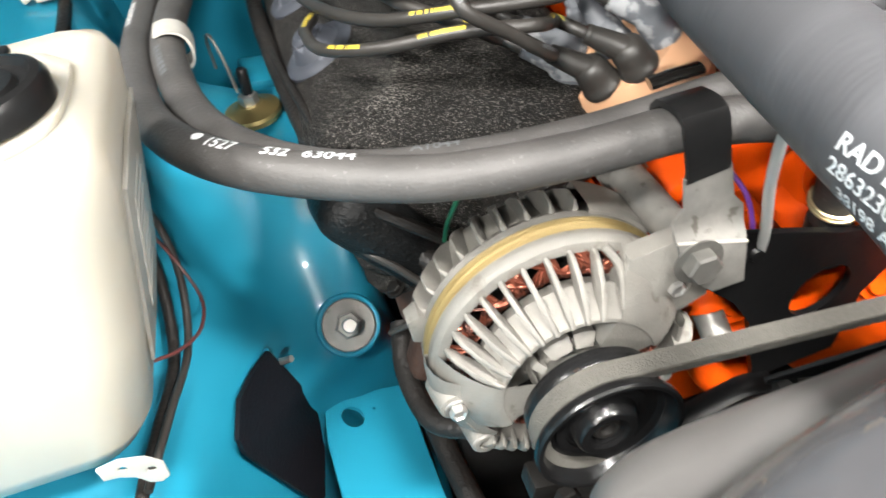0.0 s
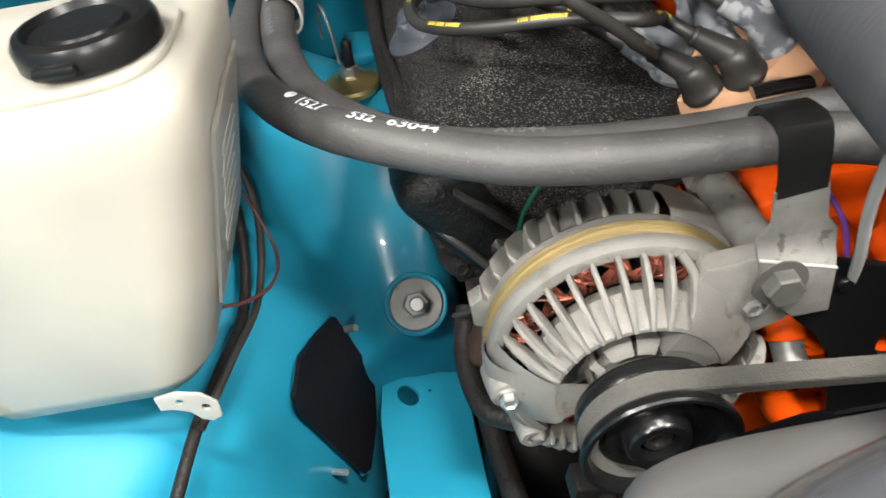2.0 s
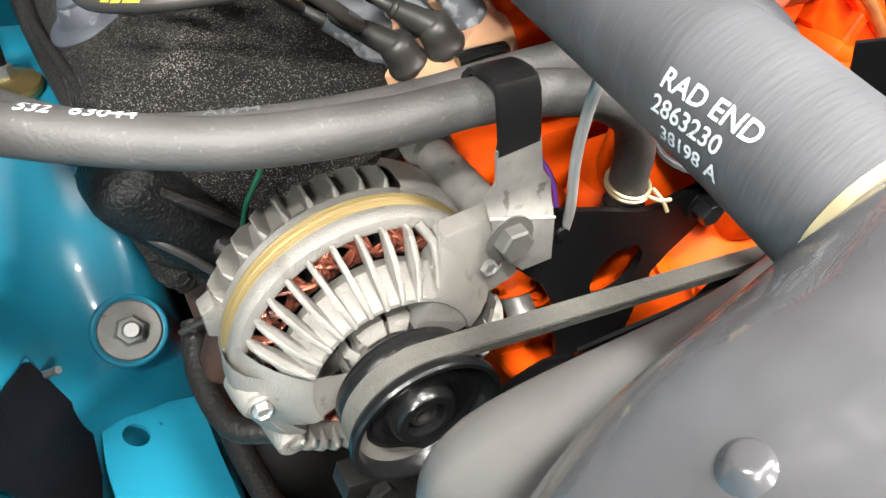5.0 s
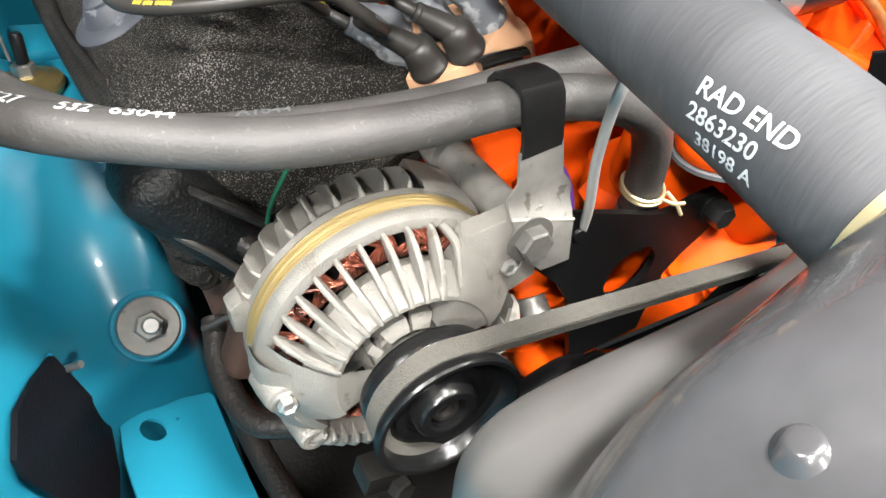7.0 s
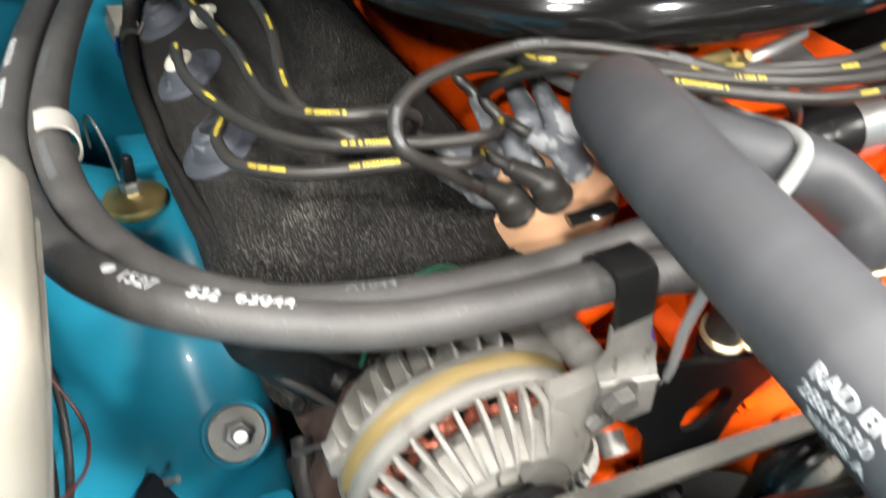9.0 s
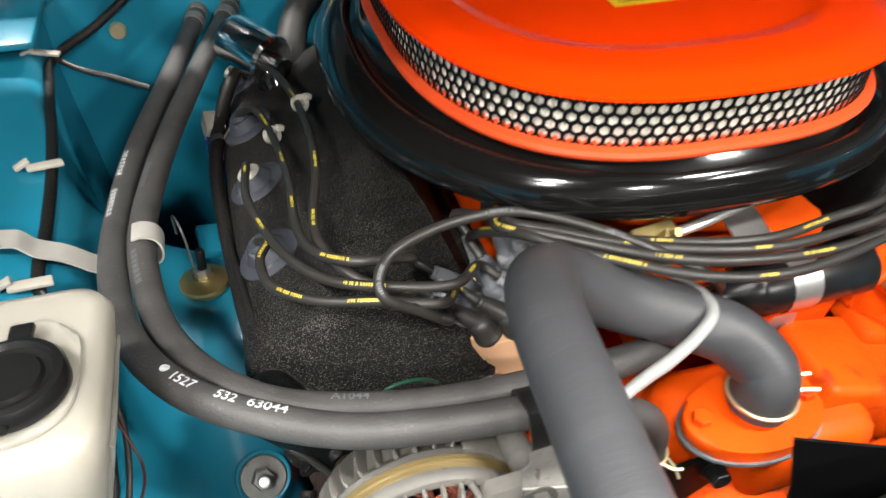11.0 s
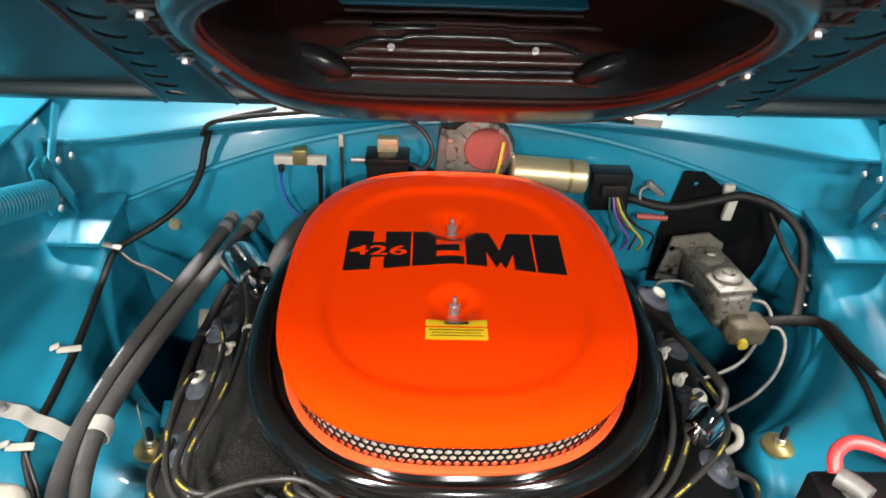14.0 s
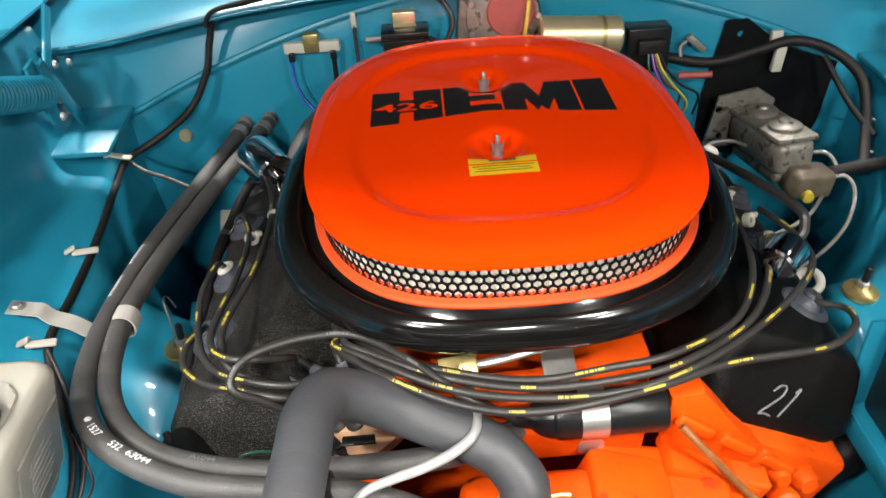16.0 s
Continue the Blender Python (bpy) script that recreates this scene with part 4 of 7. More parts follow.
housing = part("front_housing", bm, CAST, alt, "cast aluminium front housing", angle=0.5)
cone = [(0.0600, 0.0215), (0.0555, 0.0300), (0.0512, 0.0385), (0.0495, 0.0402), (0.0475, 0.0405), (0.0462, 0.0395), (0.0462, 0.020), (0.0560, 0.012)]
part("inner_cone", lathe(bmesh.new(), cone, F, 80, closed=True, start=deg(12), sweep=deg(190)), CAST, housing, angle=0.5)
# solid stretches between rim and cone
SHELL = [(0.0590, 0.004), (0.0800, 0.004), (0.0790, 0.0092), (0.0768, 0.0150), (0.0722, 0.0225), (0.0655, 0.0300), (0.0580, 0.0362), (0.0520, 0.0398), (0.0475, 0.0405), (0.0465, 0.0350)]
for a0, a1 in ((13, 60), (161, 203), (262, 322)):
    part("housing_wall", lathe(bmesh.new(), SHELL, F, 26, closed=True, start=deg(a0), sweep=deg(a1 - a0)), CAST, housing, angle=0.5)
part("housing_wall", lathe(bmesh.new(), [(0.066, 0.000), (0.0835, -0.001), (0.0838, 0.0080), (0.0822, 0.0150), (0.0775, 0.0215), (0.0700, 0.0262), (0.0660, 0.0270)], F, 18, closed=True, start=deg(168), sweep=deg(52)), CAST, housing, angle=0.5)
# broad spokes to the bearing hub
for a0, a1 in ((160, 201), (250, 318)):
    part("spoke", lathe(bmesh.new(), [(0.026, 0.020), (0.0480, 0.020), (0.0480, 0.0400), (0.0400, 0.0394), (0.026, 0.0388)], F, 18, closed=True, start=deg(a0), sweep=deg(a1 - a0)), CAST, housing, angle=0.5)
part("bearing_hub", lathe(bmesh.new(), [(0.012, 0.012), (0.0225, 0.012), (0.0225, 0.0290), (0.0210, 0.0305), (0.012, 0.0310)], F, 56, closed=True), CAST, housing, angle=0.5)
for a0, a1, r1 in ((66, 90, 0.0325), (95, 124, 0.0325), (138, 150, 0.0300)):
    part("bearing_pad", lathe(bmesh.new(), [(0.024, 0.018), (r1, 0.018), (r1, 0.0320), (r1 - 0.0015, 0.0336), (0.024, 0.0360)], F, 6, closed=True, start=deg(a0), sweep=deg(a1 - a0)), CAST, housing, angle=0.5)
# ear for the adjusting bolt, a screw boss and a threaded boss
# a broad arm that runs from the bearing hub out to the ear, sloping back as it goes
EAR = [(0.0500, 0.0128), (0.0610, 0.0118), (0.0745, 0.0125), (0.0888, 0.0185), (0.0872, 0.0290), (0.0950, 0.0450), (0.0960, 0.0640), (0.0860, 0.0715), (0.0650, 0.0690), (0.0520, 0.0675), (0.0390, 0.0660), (0.0330, 0.0560)]
bm = bmesh.new()
levels = []
for i, (ex, ey) in enumerate(EAR):
    a = deg(14 + 46 * i / (len(EAR) - 1))
    inner, mid_p = Vector((0.0265 * math.cos(a), 0.0265 * math.sin(a))), Vector((0.0475 * math.cos(a), 0.0475 * math.sin(a)))
    edge = Vector((ex, ey))
    if edge.length < mid_p.length + 0.004:
        mid_p = edge * 0.93
    near_edge = mid_p.lerp(edge, 0.96)
    row = [(inner, 0.018), (inner, 0.0386), (mid_p, 0.0398), (mid_p.lerp(edge, 0.18), 0.0335), (mid_p.lerp(edge, 0.38), 0.0262), (near_edge, 0.0230), (edge, 0.0222), (edge, 0.0100), (mid_p, 0.0100)]
    levels.append([bm.verts.new(F @ Vector((p.x, p.y, z))) for p, z in row])
for p, q in zip(levels, levels[1:]):
    for k in range(len(p) - 1):
        bm.faces.new((p[k], q[k], q[k + 1], p[k + 1]))
for row in (levels[0], levels[-1][::-1]):
    bm.faces.new(row)
part("bolt_ear", bm, CAST, housing, "broad cast arm to the adjusting bolt", angle=0.5)
part("ear_rib", tube_bm([F @ Vector(p) for p in ((0.0290, 0.0710, 0.0105), (0.0345, 0.0600, 0.0190), (0.0320, 0.0470, 0.0290), (0.0270, 0.0400, 0.0370))], 0.0028, 10, 5), CAST, housing)
part("screw_boss", lathe(bmesh.new(), [(0.0135, 0.004), (0.0128, 0.012), (0.0112, 0.0215), (0.0100, 0.0255), (0.0085, 0.0262), (0, 0.0262)], F @ Matrix.Translation((-0.0725, -0.006, 0)), 24), CAST, housing)
part("screw_boss", lathe(bmesh.new(), [(0.0120, 0.022), (0.0112, 0.0252), (0.0098, 0.0254), (0.0090, 0.0232), (0, 0.0232)], F @ Matrix.Translation((0.0660, 0.0362, 0)), 24), CAST, housing)
part("threaded_boss", lathe(bmesh.new(), [(0.0125, 0.002), (0.0105, 0.016), (0.0088, 0.0255), (0.0072, 0.0270), (0.0042, 0.0270), (0.0042, 0.012), (0, 0.012)], F @ Matrix.Translation((-0.0600, -0.0515, 0)), 22), CAST, housing)
BLADE = [(0.0480, 0.0380), (0.0530, 0.0345), (0.0600, 0.0205), (0.0735, 0.0090), (0.0765, 0.0098), (0.0758, 0.0150), (0.0722, 0.0225), (0.0655, 0.0302), (0.0588, 0.0362), (0.0530, 0.0408), (0.0488, 0.0422)]
for a in (157.5, 147, 136.3, 125.8, 115.2, 104.6, 94, 83.4, 72.6):
    part("cooling_fin", prism(bmesh.new(), BLADE, 0.0034, radial(a, 0.0034), 0.0013, 2), CAST, housing)
LOWBLADE = [(0.0690, 0.0290), (0.0730, 0.0080), (0.0830, 0.0020), (0.0890, 0.0060), (0.0885, 0.0150), (0.0840, 0.0240), (0.0770, 0.0310), (0.0710, 0.0335)]
for a in (-9, -15.5, -22, -28.5, -35, -99, -106, -113, -120, -127, -134):
    m = F @ Matrix.Rotation(deg(a), 4, "Z") @ Matrix.Rotation(deg(14), 4, "X") @ Matrix.Translation((0, 0.0019, 0)) @ UPRIGHT
    part("cooling_fin", prism(bmesh.new(), LOWBLADE, 0.0038, m, 0.0015, 2), CAST, housing)
part("lower_rim", lathe(bmesh.new(), [(0.0715, 0.004), (0.0795, 0.002), (0.0795, 0.010), (0.0775, 0.0205), (0.0735, 0.0250), (0.0715, 0.0240)], F, 44, closed=True, start=deg(-160), sweep=deg(158)), CAST, housing, angle=0.5)
# stator: a stack of thin laminations
stack = []
for k in range(9):
    z0 = -0.0118 + 0.0013 * k
    stack += [(AR - 0.0004, z0 + 0.0001), (AR - 0.0001, z0 + 0.0004), (AR - 0.0001, z0 + 0.0010), (AR - 0.0004, z0 + 0.0012)]
part("stator", lathe(bmesh.new(), [(0.070, -0.0122)] + stack + [(0.070, 0.0)], F, 120, closed=True), BRASSY, alt, "gold-brown laminated steel stator ring", angle=0.9)
bm = bmesh.new()
lathe(bm, [(0.0760, -0.0118), (AR, -0.0118), (0.0812, -0.0165), (0.0790, -0.0205), (0.0745, -0.0240), (0.0690, -0.0500), (0.0560, -0.0640), (0, -0.0640)], F, 96)
rear = part("rear_housing", bm, CAST, alt, angle=0.5)
part("rear_ear", prism(bmesh.new(), [(-0.0770, 0.012), (-0.0850, 0.016), (-0.0858, 0.033), (-0.0780, 0.038), (-0.0710, 0.030)], 0.014, F @ Matrix.Translation((0, 0, -0.0270)), 0.002), CAST, rear)
part("rear_lug", lathe(bmesh.new(), [(0.066, -0.0135), (0.0835, -0.0135), (0.0850, -0.0170), (0.0850, -0.0420), (0.066, -0.0460)], F, 14, closed=True, start=deg(34), sweep=deg(34)), CAST, rear, angle=0.5)


def wedge_fin(a):
    """A pointed blade on the rear housing, thick at its foot."""
    m = F @ Matrix.Rotation(deg(a), 4, "Z")
    fb = bmesh.new()
    rows = []
    for r, w, z0, z1 in ((0.066, 0.0030, -0.056, -0.0160), (0.0765, 0.0023, -0.046, -0.0172), (0.0820, 0.0015, -0.038, -0.0190), (0.0850, 0.0007, -0.033, -0.0220)):
        rows.append([fb.verts.new(m @ Vector((r, y, z))) for y, z in ((-w, z0), (w, z0), (w, z1), (0.0, z1 + 0.0012), (-w, z1))])
    for p, q in zip(rows, rows[1:]):
        for k in range(5):
            fb.faces.new((p[k], p[(k + 1) % 5], q[(k + 1) % 5], q[k]))
    fb.faces.new(rows[-1])
    fb.faces.new(rows[0][::-1])
    return part("cooling_fin", fb, CAST, rear, angle=0.5)


for a in np.arange(72, 176, 10.4):
    wedge_fin(a)
# near-black disc added as the shade seen through the housing's openings
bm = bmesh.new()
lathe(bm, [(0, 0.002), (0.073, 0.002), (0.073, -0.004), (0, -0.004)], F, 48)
part("rotor_shadow_plate", bm, IRON, alt, "dark disc for the shaded rotor inside the housing")
for k in range(6):
    a = 2 * math.pi * k / 6 + 0.35
    bm = prism(bmesh.new(), [(0.020, -0.011), (0.047, -0.005), (0.047, 0.005), (0.020, 0.011)], 0.010, F @ Matrix.Rotation(a, 4, "Z") @ Matrix.Translation((0, 0, 0.008)), 0.001, 1)
    part("rotor_claw", bm, IRON, alt)
# winding heads: twisted bundles of strands that lean to and fro
rng = random.Random(4)
strands = bmesh.new()
for k in range(44):
    a = 2 * math.pi * k / 44
    turn_way = 1 if k % 2 else -1
    for j in range(7):
        pts = []
        off = (j - 3) * 0.0021
        for t in np.linspace(0, 1, 6):
            swing = turn_way * (t - 0.5) * 0.017 + off * math.cos(2.6 * t + 0.4 * turn_way)
            rr = 0.0585 + 0.0155 * t
            hh = 0.0085 + 0.0055 * math.sin(math.pi * min(1, t + 0.1)) + 0.0012 * math.sin(3 * t + j * 1.7) + rng.uniform(-0.0005, 0.0005)
            aa = a + swing / rr
            pts.append(F @ Vector((rr * math.cos(aa), rr * math.sin(aa), hh)))
        tube(strands, pts, 0.00105, 5, 2)
part("copper_winding", strands, COPPER, alt, "bundled enamelled copper windings")
for px, pz, h in ((-0.0725, -0.006, 0.0262), (0.0660, 0.0362, 0.0232)):
    m = F @ Matrix.Translation((px, pz, h))
    bm = bmesh.new()
    lathe(bm, [(0, 0), (0.0074, 0), (0.0074, 0.0012), (0.0058, 0.0014)], m, 24)
    lathe(bm, [(0.0055, 0.001), (0.0055, 0.0052), (0.0044, 0.0060), (0.0034, 0.0048), (0, 0.0048)], m, 6)
    part("screw", bm, STEEL, alt, "bright zinc plated hex screw")
# pulley: a wide rear flange, the belt's groove and a dished front
PF = alt_frame(-0.372)
bm = bmesh.new()
lathe(bm, [(0.010, 0.0), (0.030, 0.003), (0.0375, 0.006), (0.0392, 0.0075), (0.0398, 0.0095), (0.0398, 0.0170), (0.0388, 0.0185), (0.0325, 0.0225), (0.0325, 0.0265), (0.0400, 0.0315), (0.0426, 0.0328), (0.0434, 0.0345), (0.0434, 0.0378), (0.0424, 0.0392), (0.0400, 0.0392), (0.0382, 0.0372), (0.0368, 0.0300), (0.0350, 0.0268), (0.0290, 0.0256), (0.0205, 0.0262), (0.0190, 0.0285), (0.0182, 0.0340), (0.0165, 0.0360), (0.0120, 0.0360), (0.0102, 0.0345), (0.0100, 0.0270), (0.0, 0.0270)], PF, 72)
pulley = part("pulley", bm, PULLEY, alt, "black enamelled alternator pulley")
part("shaft_end", lathe(bmesh.new(), [(0.0082, 0.026), (0.0082, 0.0320), (0.0066, 0.0332), (0.0048, 0.0325), (0.0042, 0.0290), (0.0, 0.0285)], PF, 24), IRON, pulley, "dark steel shaft end")
part("hub_ring", lathe(bmesh.new(), [(0.0225, 0.0258), (0.0275, 0.0254), (0.0275, 0.0270), (0.0225, 0.0272)], PF, 40, closed=True), PULLEY, pulley)

bm = box_bm((0.022, 0.020, 0.016), (-0.312, -0.384, 0.586), (0, 14, 0), 0.002)
part("adjuster_block", bm, IRON, alt, "small black adjuster block")
part("adjuster_nut", bolt_bm((-0.303, -0.394, 0.580), (0.2, -1, 0.1), 0.008, 0.008), IRON, alt)
part("adjuster_stud", tube_bm([(-0.302, -0.388, 0.574), (-0.300, -0.392, 0.545)], 0.004, 10, straight=True), DULLSTEEL, alt)

# spacer tube behind the adjusting bolt
spacer = tube_bm([(-0.2015, -0.341, 0.7055), (-0.2035, -0.268, 0.7065)], 0.0118, 24, straight=True)
lathe(spacer, [(0.0118, 0), (0.0165, 0.002), (0.0170, 0.010), (0.0150, 0.024), (0, 0.024)], to_axis((-0.2035, -0.272, 0.7065), (0, 1, 0)), 8)
single("bolt_spacer", spacer, DULLSTEEL, "long grey steel spacer tube behind the alternator bolt", "spacer")

# mounting plate with lightening hole
bm = bmesh.new()
hole = [(-0.1035 + 0.0205 * math.cos(a) + 0.0045 * math.sin(a), 0.6285 + 0.0200 * math.sin(a)) for a in np.linspace(0, 2 * math.pi, 32, endpoint=False)]
plate(bm, [(-0.215, 0.690), (-0.1631, 0.7010), (-0.1268, 0.6885), (-0.0980, 0.6770), (-0.0839, 0.6738), (-0.0720, 0.6745), (-0.0599, 0.6775), (-0.0406, 0.6790), (-0.0300, 0.6700), (-0.0290, 0.6560), (-0.0340, 0.6440), (-0.0565, 0.6265), (-0.0690, 0.6122), (-0.0740, 0.5900), (-0.0800, 0.5600), (-0.1416, 0.5550), (-0.1480, 0.5900), (-0.1530, 0.6200), (-0.1663, 0.6440), (-0.1859, 0.6651), (-0.212, 0.675)], [hole], 0.005, front(-0.342))
bracket = thing("alternator_bracket", (-0.12, -0.35, 0.57), "black painted steel alternator bracket with a lightening hole", "bracket")
part("plate", bm, SATIN, bracket)
part("bolt", bolt_bm((-0.0385, -0.347, 0.6615), (0, -1, 0), 0.0100, 0.012, 0.0125), PLASTIC, bracket, "black hex bolt")
part("rivet", lathe_bm([(0, 0.002), (0.0042, 0.002), (0.0052, 0)], (-0.1569, -0.347, 0.6829), (0, -1, 0), 14), SATIN, bracket)
part("lower_brace", tube_bm([(-0.25, -0.348, 0.520), (-0.19, -0.352, 0.546), (-0.155, -0.354, 0.560), (-0.132, -0.354, 0.556)], 0.0095, 10, flat=0.5), SATIN, bracket)
part("lower_bolt", bolt_bm((-0.129, -0.360, 0.556), (-0.1, -1, 0.15), 0.009, 0.012, 0.013), PLASTIC, bracket)

# drive belt: round the alternator pulley and the pump pulley
PX, PZ, PR = 0.0, 0.560, 0.085
pump_pulley = thing("pump_pulley", (PX, -0.39, PZ), "black steel water pump pulley behind the fan", "pulley")
bm = bmesh.new()
lathe(bm, [(0.0, -0.005), (0.06, -0.005), (0.07, 0.0), (0.087, 0.003), (0.088, 0.006), (0.080, 0.014), (0.080, 0.016), (0.088, 0.024), (0.087, 0.027), (0.07, 0.026), (0.06, 0.02), (0, 0.02)], Matrix(((1, 0, 0, PX), (0, 0, -1, -0.381), (0, 1, 0, PZ), (0, 0, 0, 1))), 48)
part("rim", bm, GLOSS, pump_pulley)
ang = math.atan2(PZ - AZ, PX - AX)
ra, rb = 0.0375, 0.0865
d = math.hypot(PX - AX, PZ - AZ)
off = math.acos((ra - rb) / d)
loop = []
for k in range(25):
    a = ang + off + (2 * math.pi - 2 * off) * k / 24
    loop.append(Vector((AX + ra * math.cos(a), -0.3965, AZ + ra * math.sin(a))))
for k in range(25):
    a = ang - off + (2 * off) * k / 24
    loop.append(Vector((PX + rb * math.cos(a), -0.3965, PZ + rb * math.sin(a))))
belt = thing("drive_belt", (AX, -0.3965, AZ), "worn grey fabric-faced drive belt on the alternator pulley", "belt")
for name, section, label in (("outer_face", ((0.0032, -0.0060), (0.0032, 0.0060), (0.0016, 0.0064), (0.0016, -0.0064)), "frayed grey fabric face"), ("core", ((0.0015, -0.0062), (0.0015, 0.0062), (-0.006, 0.0045), (-0.006, -0.0045)), "")):
    bm = bmesh.new()
    rings = []
    for i, p in enumerate(loop):
        t = (loop[(i + 1) % len(loop)] - loop[i - 1]).normalized()
        out = t.cross(Vector((0, -1, 0)))
        c = Vector((AX, p.y, AZ)) if i < 25 else Vector((PX, p.y, PZ))
        if (p - c).dot(out) < 0:
            out = -out
        rings.append([bm.verts.new(p + out * o + Vector((0, w, 0))) for o, w in section])
    for i in range(len(rings)):
        p, q = rings[i], rings[(i + 1) % len(rings)]
        for k in range(4):
            bm.faces.new((p[k], p[(k + 1) % 4], q[(k + 1) % 4], q[k]))
    part(name, bm, BELT, belt, label)

# ---- distributor ----
dist = thing("distributor", (-0.16, -0.205, 0.66), "tan bakelite distributor cap with grey plug boots", "distributor")
DM = Matrix(((0.87, 0, -0.49, -0.157), (0, 1, 0, -0.200), (0.49, 0, 0.87, 0.722), (0, 0, 0, 1)))
part("housing", lathe(bmesh.new(), [(0.03, -0.08), (0.034, -0.02), (0.05, -0.012), (0.05, 0.0)], DM, 32), IRON, dist)
cap = part("cap", lathe(bmesh.new(), [(0.052, -0.004), (0.053, 0.006), (0.049, 0.012), (0.047, 0.034), (0.044, 0.040), (0.0, 0.042)], DM, 40), TAN, dist, "tan bakelite distributor cap")
boot_tips = []
up = (DM.to_3x3() @ Vector((0, 0, 1))).normalized()
for k in range(9):
    a = math.radians(226 + 45 * k)
    r = 0.034 if k < 8 else 0.0
    p = DM @ Vector((r * math.cos(a), r * math.sin(a), 0.040))
    bm = bmesh.new()
    lathe(bm, [(0.0108, -0.004), (0.0100, 0.006), (0, 0.006)], to_axis(p, up), 18)
    part("tower", bm, TAN, cap)
    lean = Vector((-0.78, 0.36, 0.46)).normalized() if k in (0, 1, 2, 6, 7) else Vector((-0.25, 0.55, 0.7)).normalized()
    q = p + up * 0.0155
    tip = q + lean * 0.030
    bm = bmesh.new()
    lathe(bm, [(0.0104, -0.001), (0.0130, -0.001), (0.0134, 0.0012), (0.0130, 0.0034), (0.0121, 0.0044), (0.0117, 0.0120), (0.0112, 0.0170), (0.0098, 0.0208), (0.0070, 0.0232), (0.0, 0.0240)], to_axis(p, up), 28)
    tube(bm, [q + lean * 0.002, q + lean * 0.010, q + lean * 0.018, q + lean * 0.024, tip], lambda w: 0.0088 - 0.0030 * w, 20, 4)
    lathe(bm, [(0.0056, 0.0), (0.0064, 0.0008), (0.0064, 0.0024), (0.0056, 0.0032)], to_axis(tip - lean * 0.004, lean), 20)
    part("boot", bm, WIRE if k in (0, 1) else CHALKY, dist, "rubber plug wire boot", angle=0.9)
    boot_tips.append((tip, lean))
part("clip", tube_bm([(-0.188, -0.2685, 0.7665), (-0.172, -0.2700, 0.7685), (-0.155, -0.2680, 0.7670)], 0.0060, 10, flat=0.6), GLOSS, dist, "glossy black spring clip")


# ---- heater hoses ----
OUTER = smooth_path([(-0.402, 0.435, 0.792), (-0.415, 0.38, 0.786), (-0.445, 0.25, 0.780), (-0.478, 0.10, 0.776), (-0.492, -0.03, 0.776), (-0.489, -0.12, 0.780), (-0.472, -0.196, 0.786), (-0.440, -0.252, 0.789),
                     (-0.393, -0.291, 0.788), (-0.33, -0.318, 0.782), (-0.26, -0.329, 0.779), (-0.205, -0.3365, 0.782), (-0.155, -0.343, 0.775), (-0.119, -0.343, 0.753), (-0.101, -0.336, 0.722), (-0.0945, -0.3305, 0.690), (-0.0925, -0.3290, 0.672)])
INNER = smooth_path([(-0.356, 0.435, 0.797), (-0.375, 0.38, 0.790), (-0.412, 0.25, 0.784), (-0.448, 0.10, 0.780), (-0.467, -0.03, 0.780), (-0.465, -0.11, 0.781), (-0.450, -0.182, 0.778), (-0.420, -0.234, 0.774),
                     (-0.375, -0.271, 0.770), (-0.312, -0.292, 0.768), (-0.24, -0.304, 0.769), (-0.17, -0.306, 0.772), (-0.115, -0.302, 0.770), (-0.065, -0.288, 0.762), (-0.02, -0.262, 0.752), (0.01, -0.235, 0.745)])
HR = 0.0124
hose_o = thing("heater_hose", OUTER[0], "grey-black rubber heater hose with white stencilled numbers", "hose", "heater hoses")
part("tube", tube_bm(OUTER, HR, 24, straight=True), RUBBER, hose_o)
hose_i = thing("heater_hose", INNER[0], "grey-black rubber heater hose with worn white print", "hose", "heater hoses")
part("tube", tube_bm(INNER, HR, 24, straight=True), RUBBER, hose_i)


def arc_at(path, y_or_pt):
    """Metres along a path to the point nearest to the one given."""
    p = Vector(y_or_pt)
    best, at, s = 9, 0.0, 0.0
    for a, b in zip(path, path[1:]):
        if (a - p).length < best:
            best, at = (a - p).length, s
        s += (b - a).length
    return at


def stencil(body, size, path, near, side, r, parent, material=PRINT, spacing=1.0, flip=False, name="print", dy=0.0, twist=0.0):
    bm = text_mesh(body, size)
    bmesh.ops.scale(bm, vec=(spacing, 1, 1), verts=bm.verts)
    bmesh.ops.translate(bm, vec=(0, dy, 0), verts=bm.verts)
    for v in bm.verts:
        v.co.y += twist * v.co.x
    on_tube(bm, path, arc_at(path, near), side, r, flip)
    part(name, bm, material, parent, "white stencilled part number")


s_logo = (-0.445, -0.247, 0.79)
bm = bmesh.new()
bmesh.ops.create_circle(bm, cap_ends=True, segments=10, radius=0.0036)
on_tube(bm, OUTER, arc_at(OUTER, s_logo), (-0.12, 0.30, 0.95), HR)
part("print_mark", bm, PRINT, hose_o, "small round white mark")
stencil("1527", 0.0106, OUTER, (-0.438, -0.255, 0.79), (-0.1, 0.28, 0.95), HR, hose_o, spacing=1.0, dy=-0.0045)
stencil("532", 0.0106, OUTER, (-0.415, -0.276, 0.79), (-0.05, 0.3, 0.95), HR, hose_o, spacing=1.0, dy=-0.0045)
stencil("63044", 0.0106, OUTER, (-0.392, -0.290, 0.79), (-0.05, 0.32, 0.95), HR, hose_o, spacing=1.06, dy=-0.0045)
stencil("A1044", 0.009, INNER, (-0.338, -0.284, 0.79), (0.0, -0.1, 1), HR, hose_i, GREYPRINT, spacing=1.15)
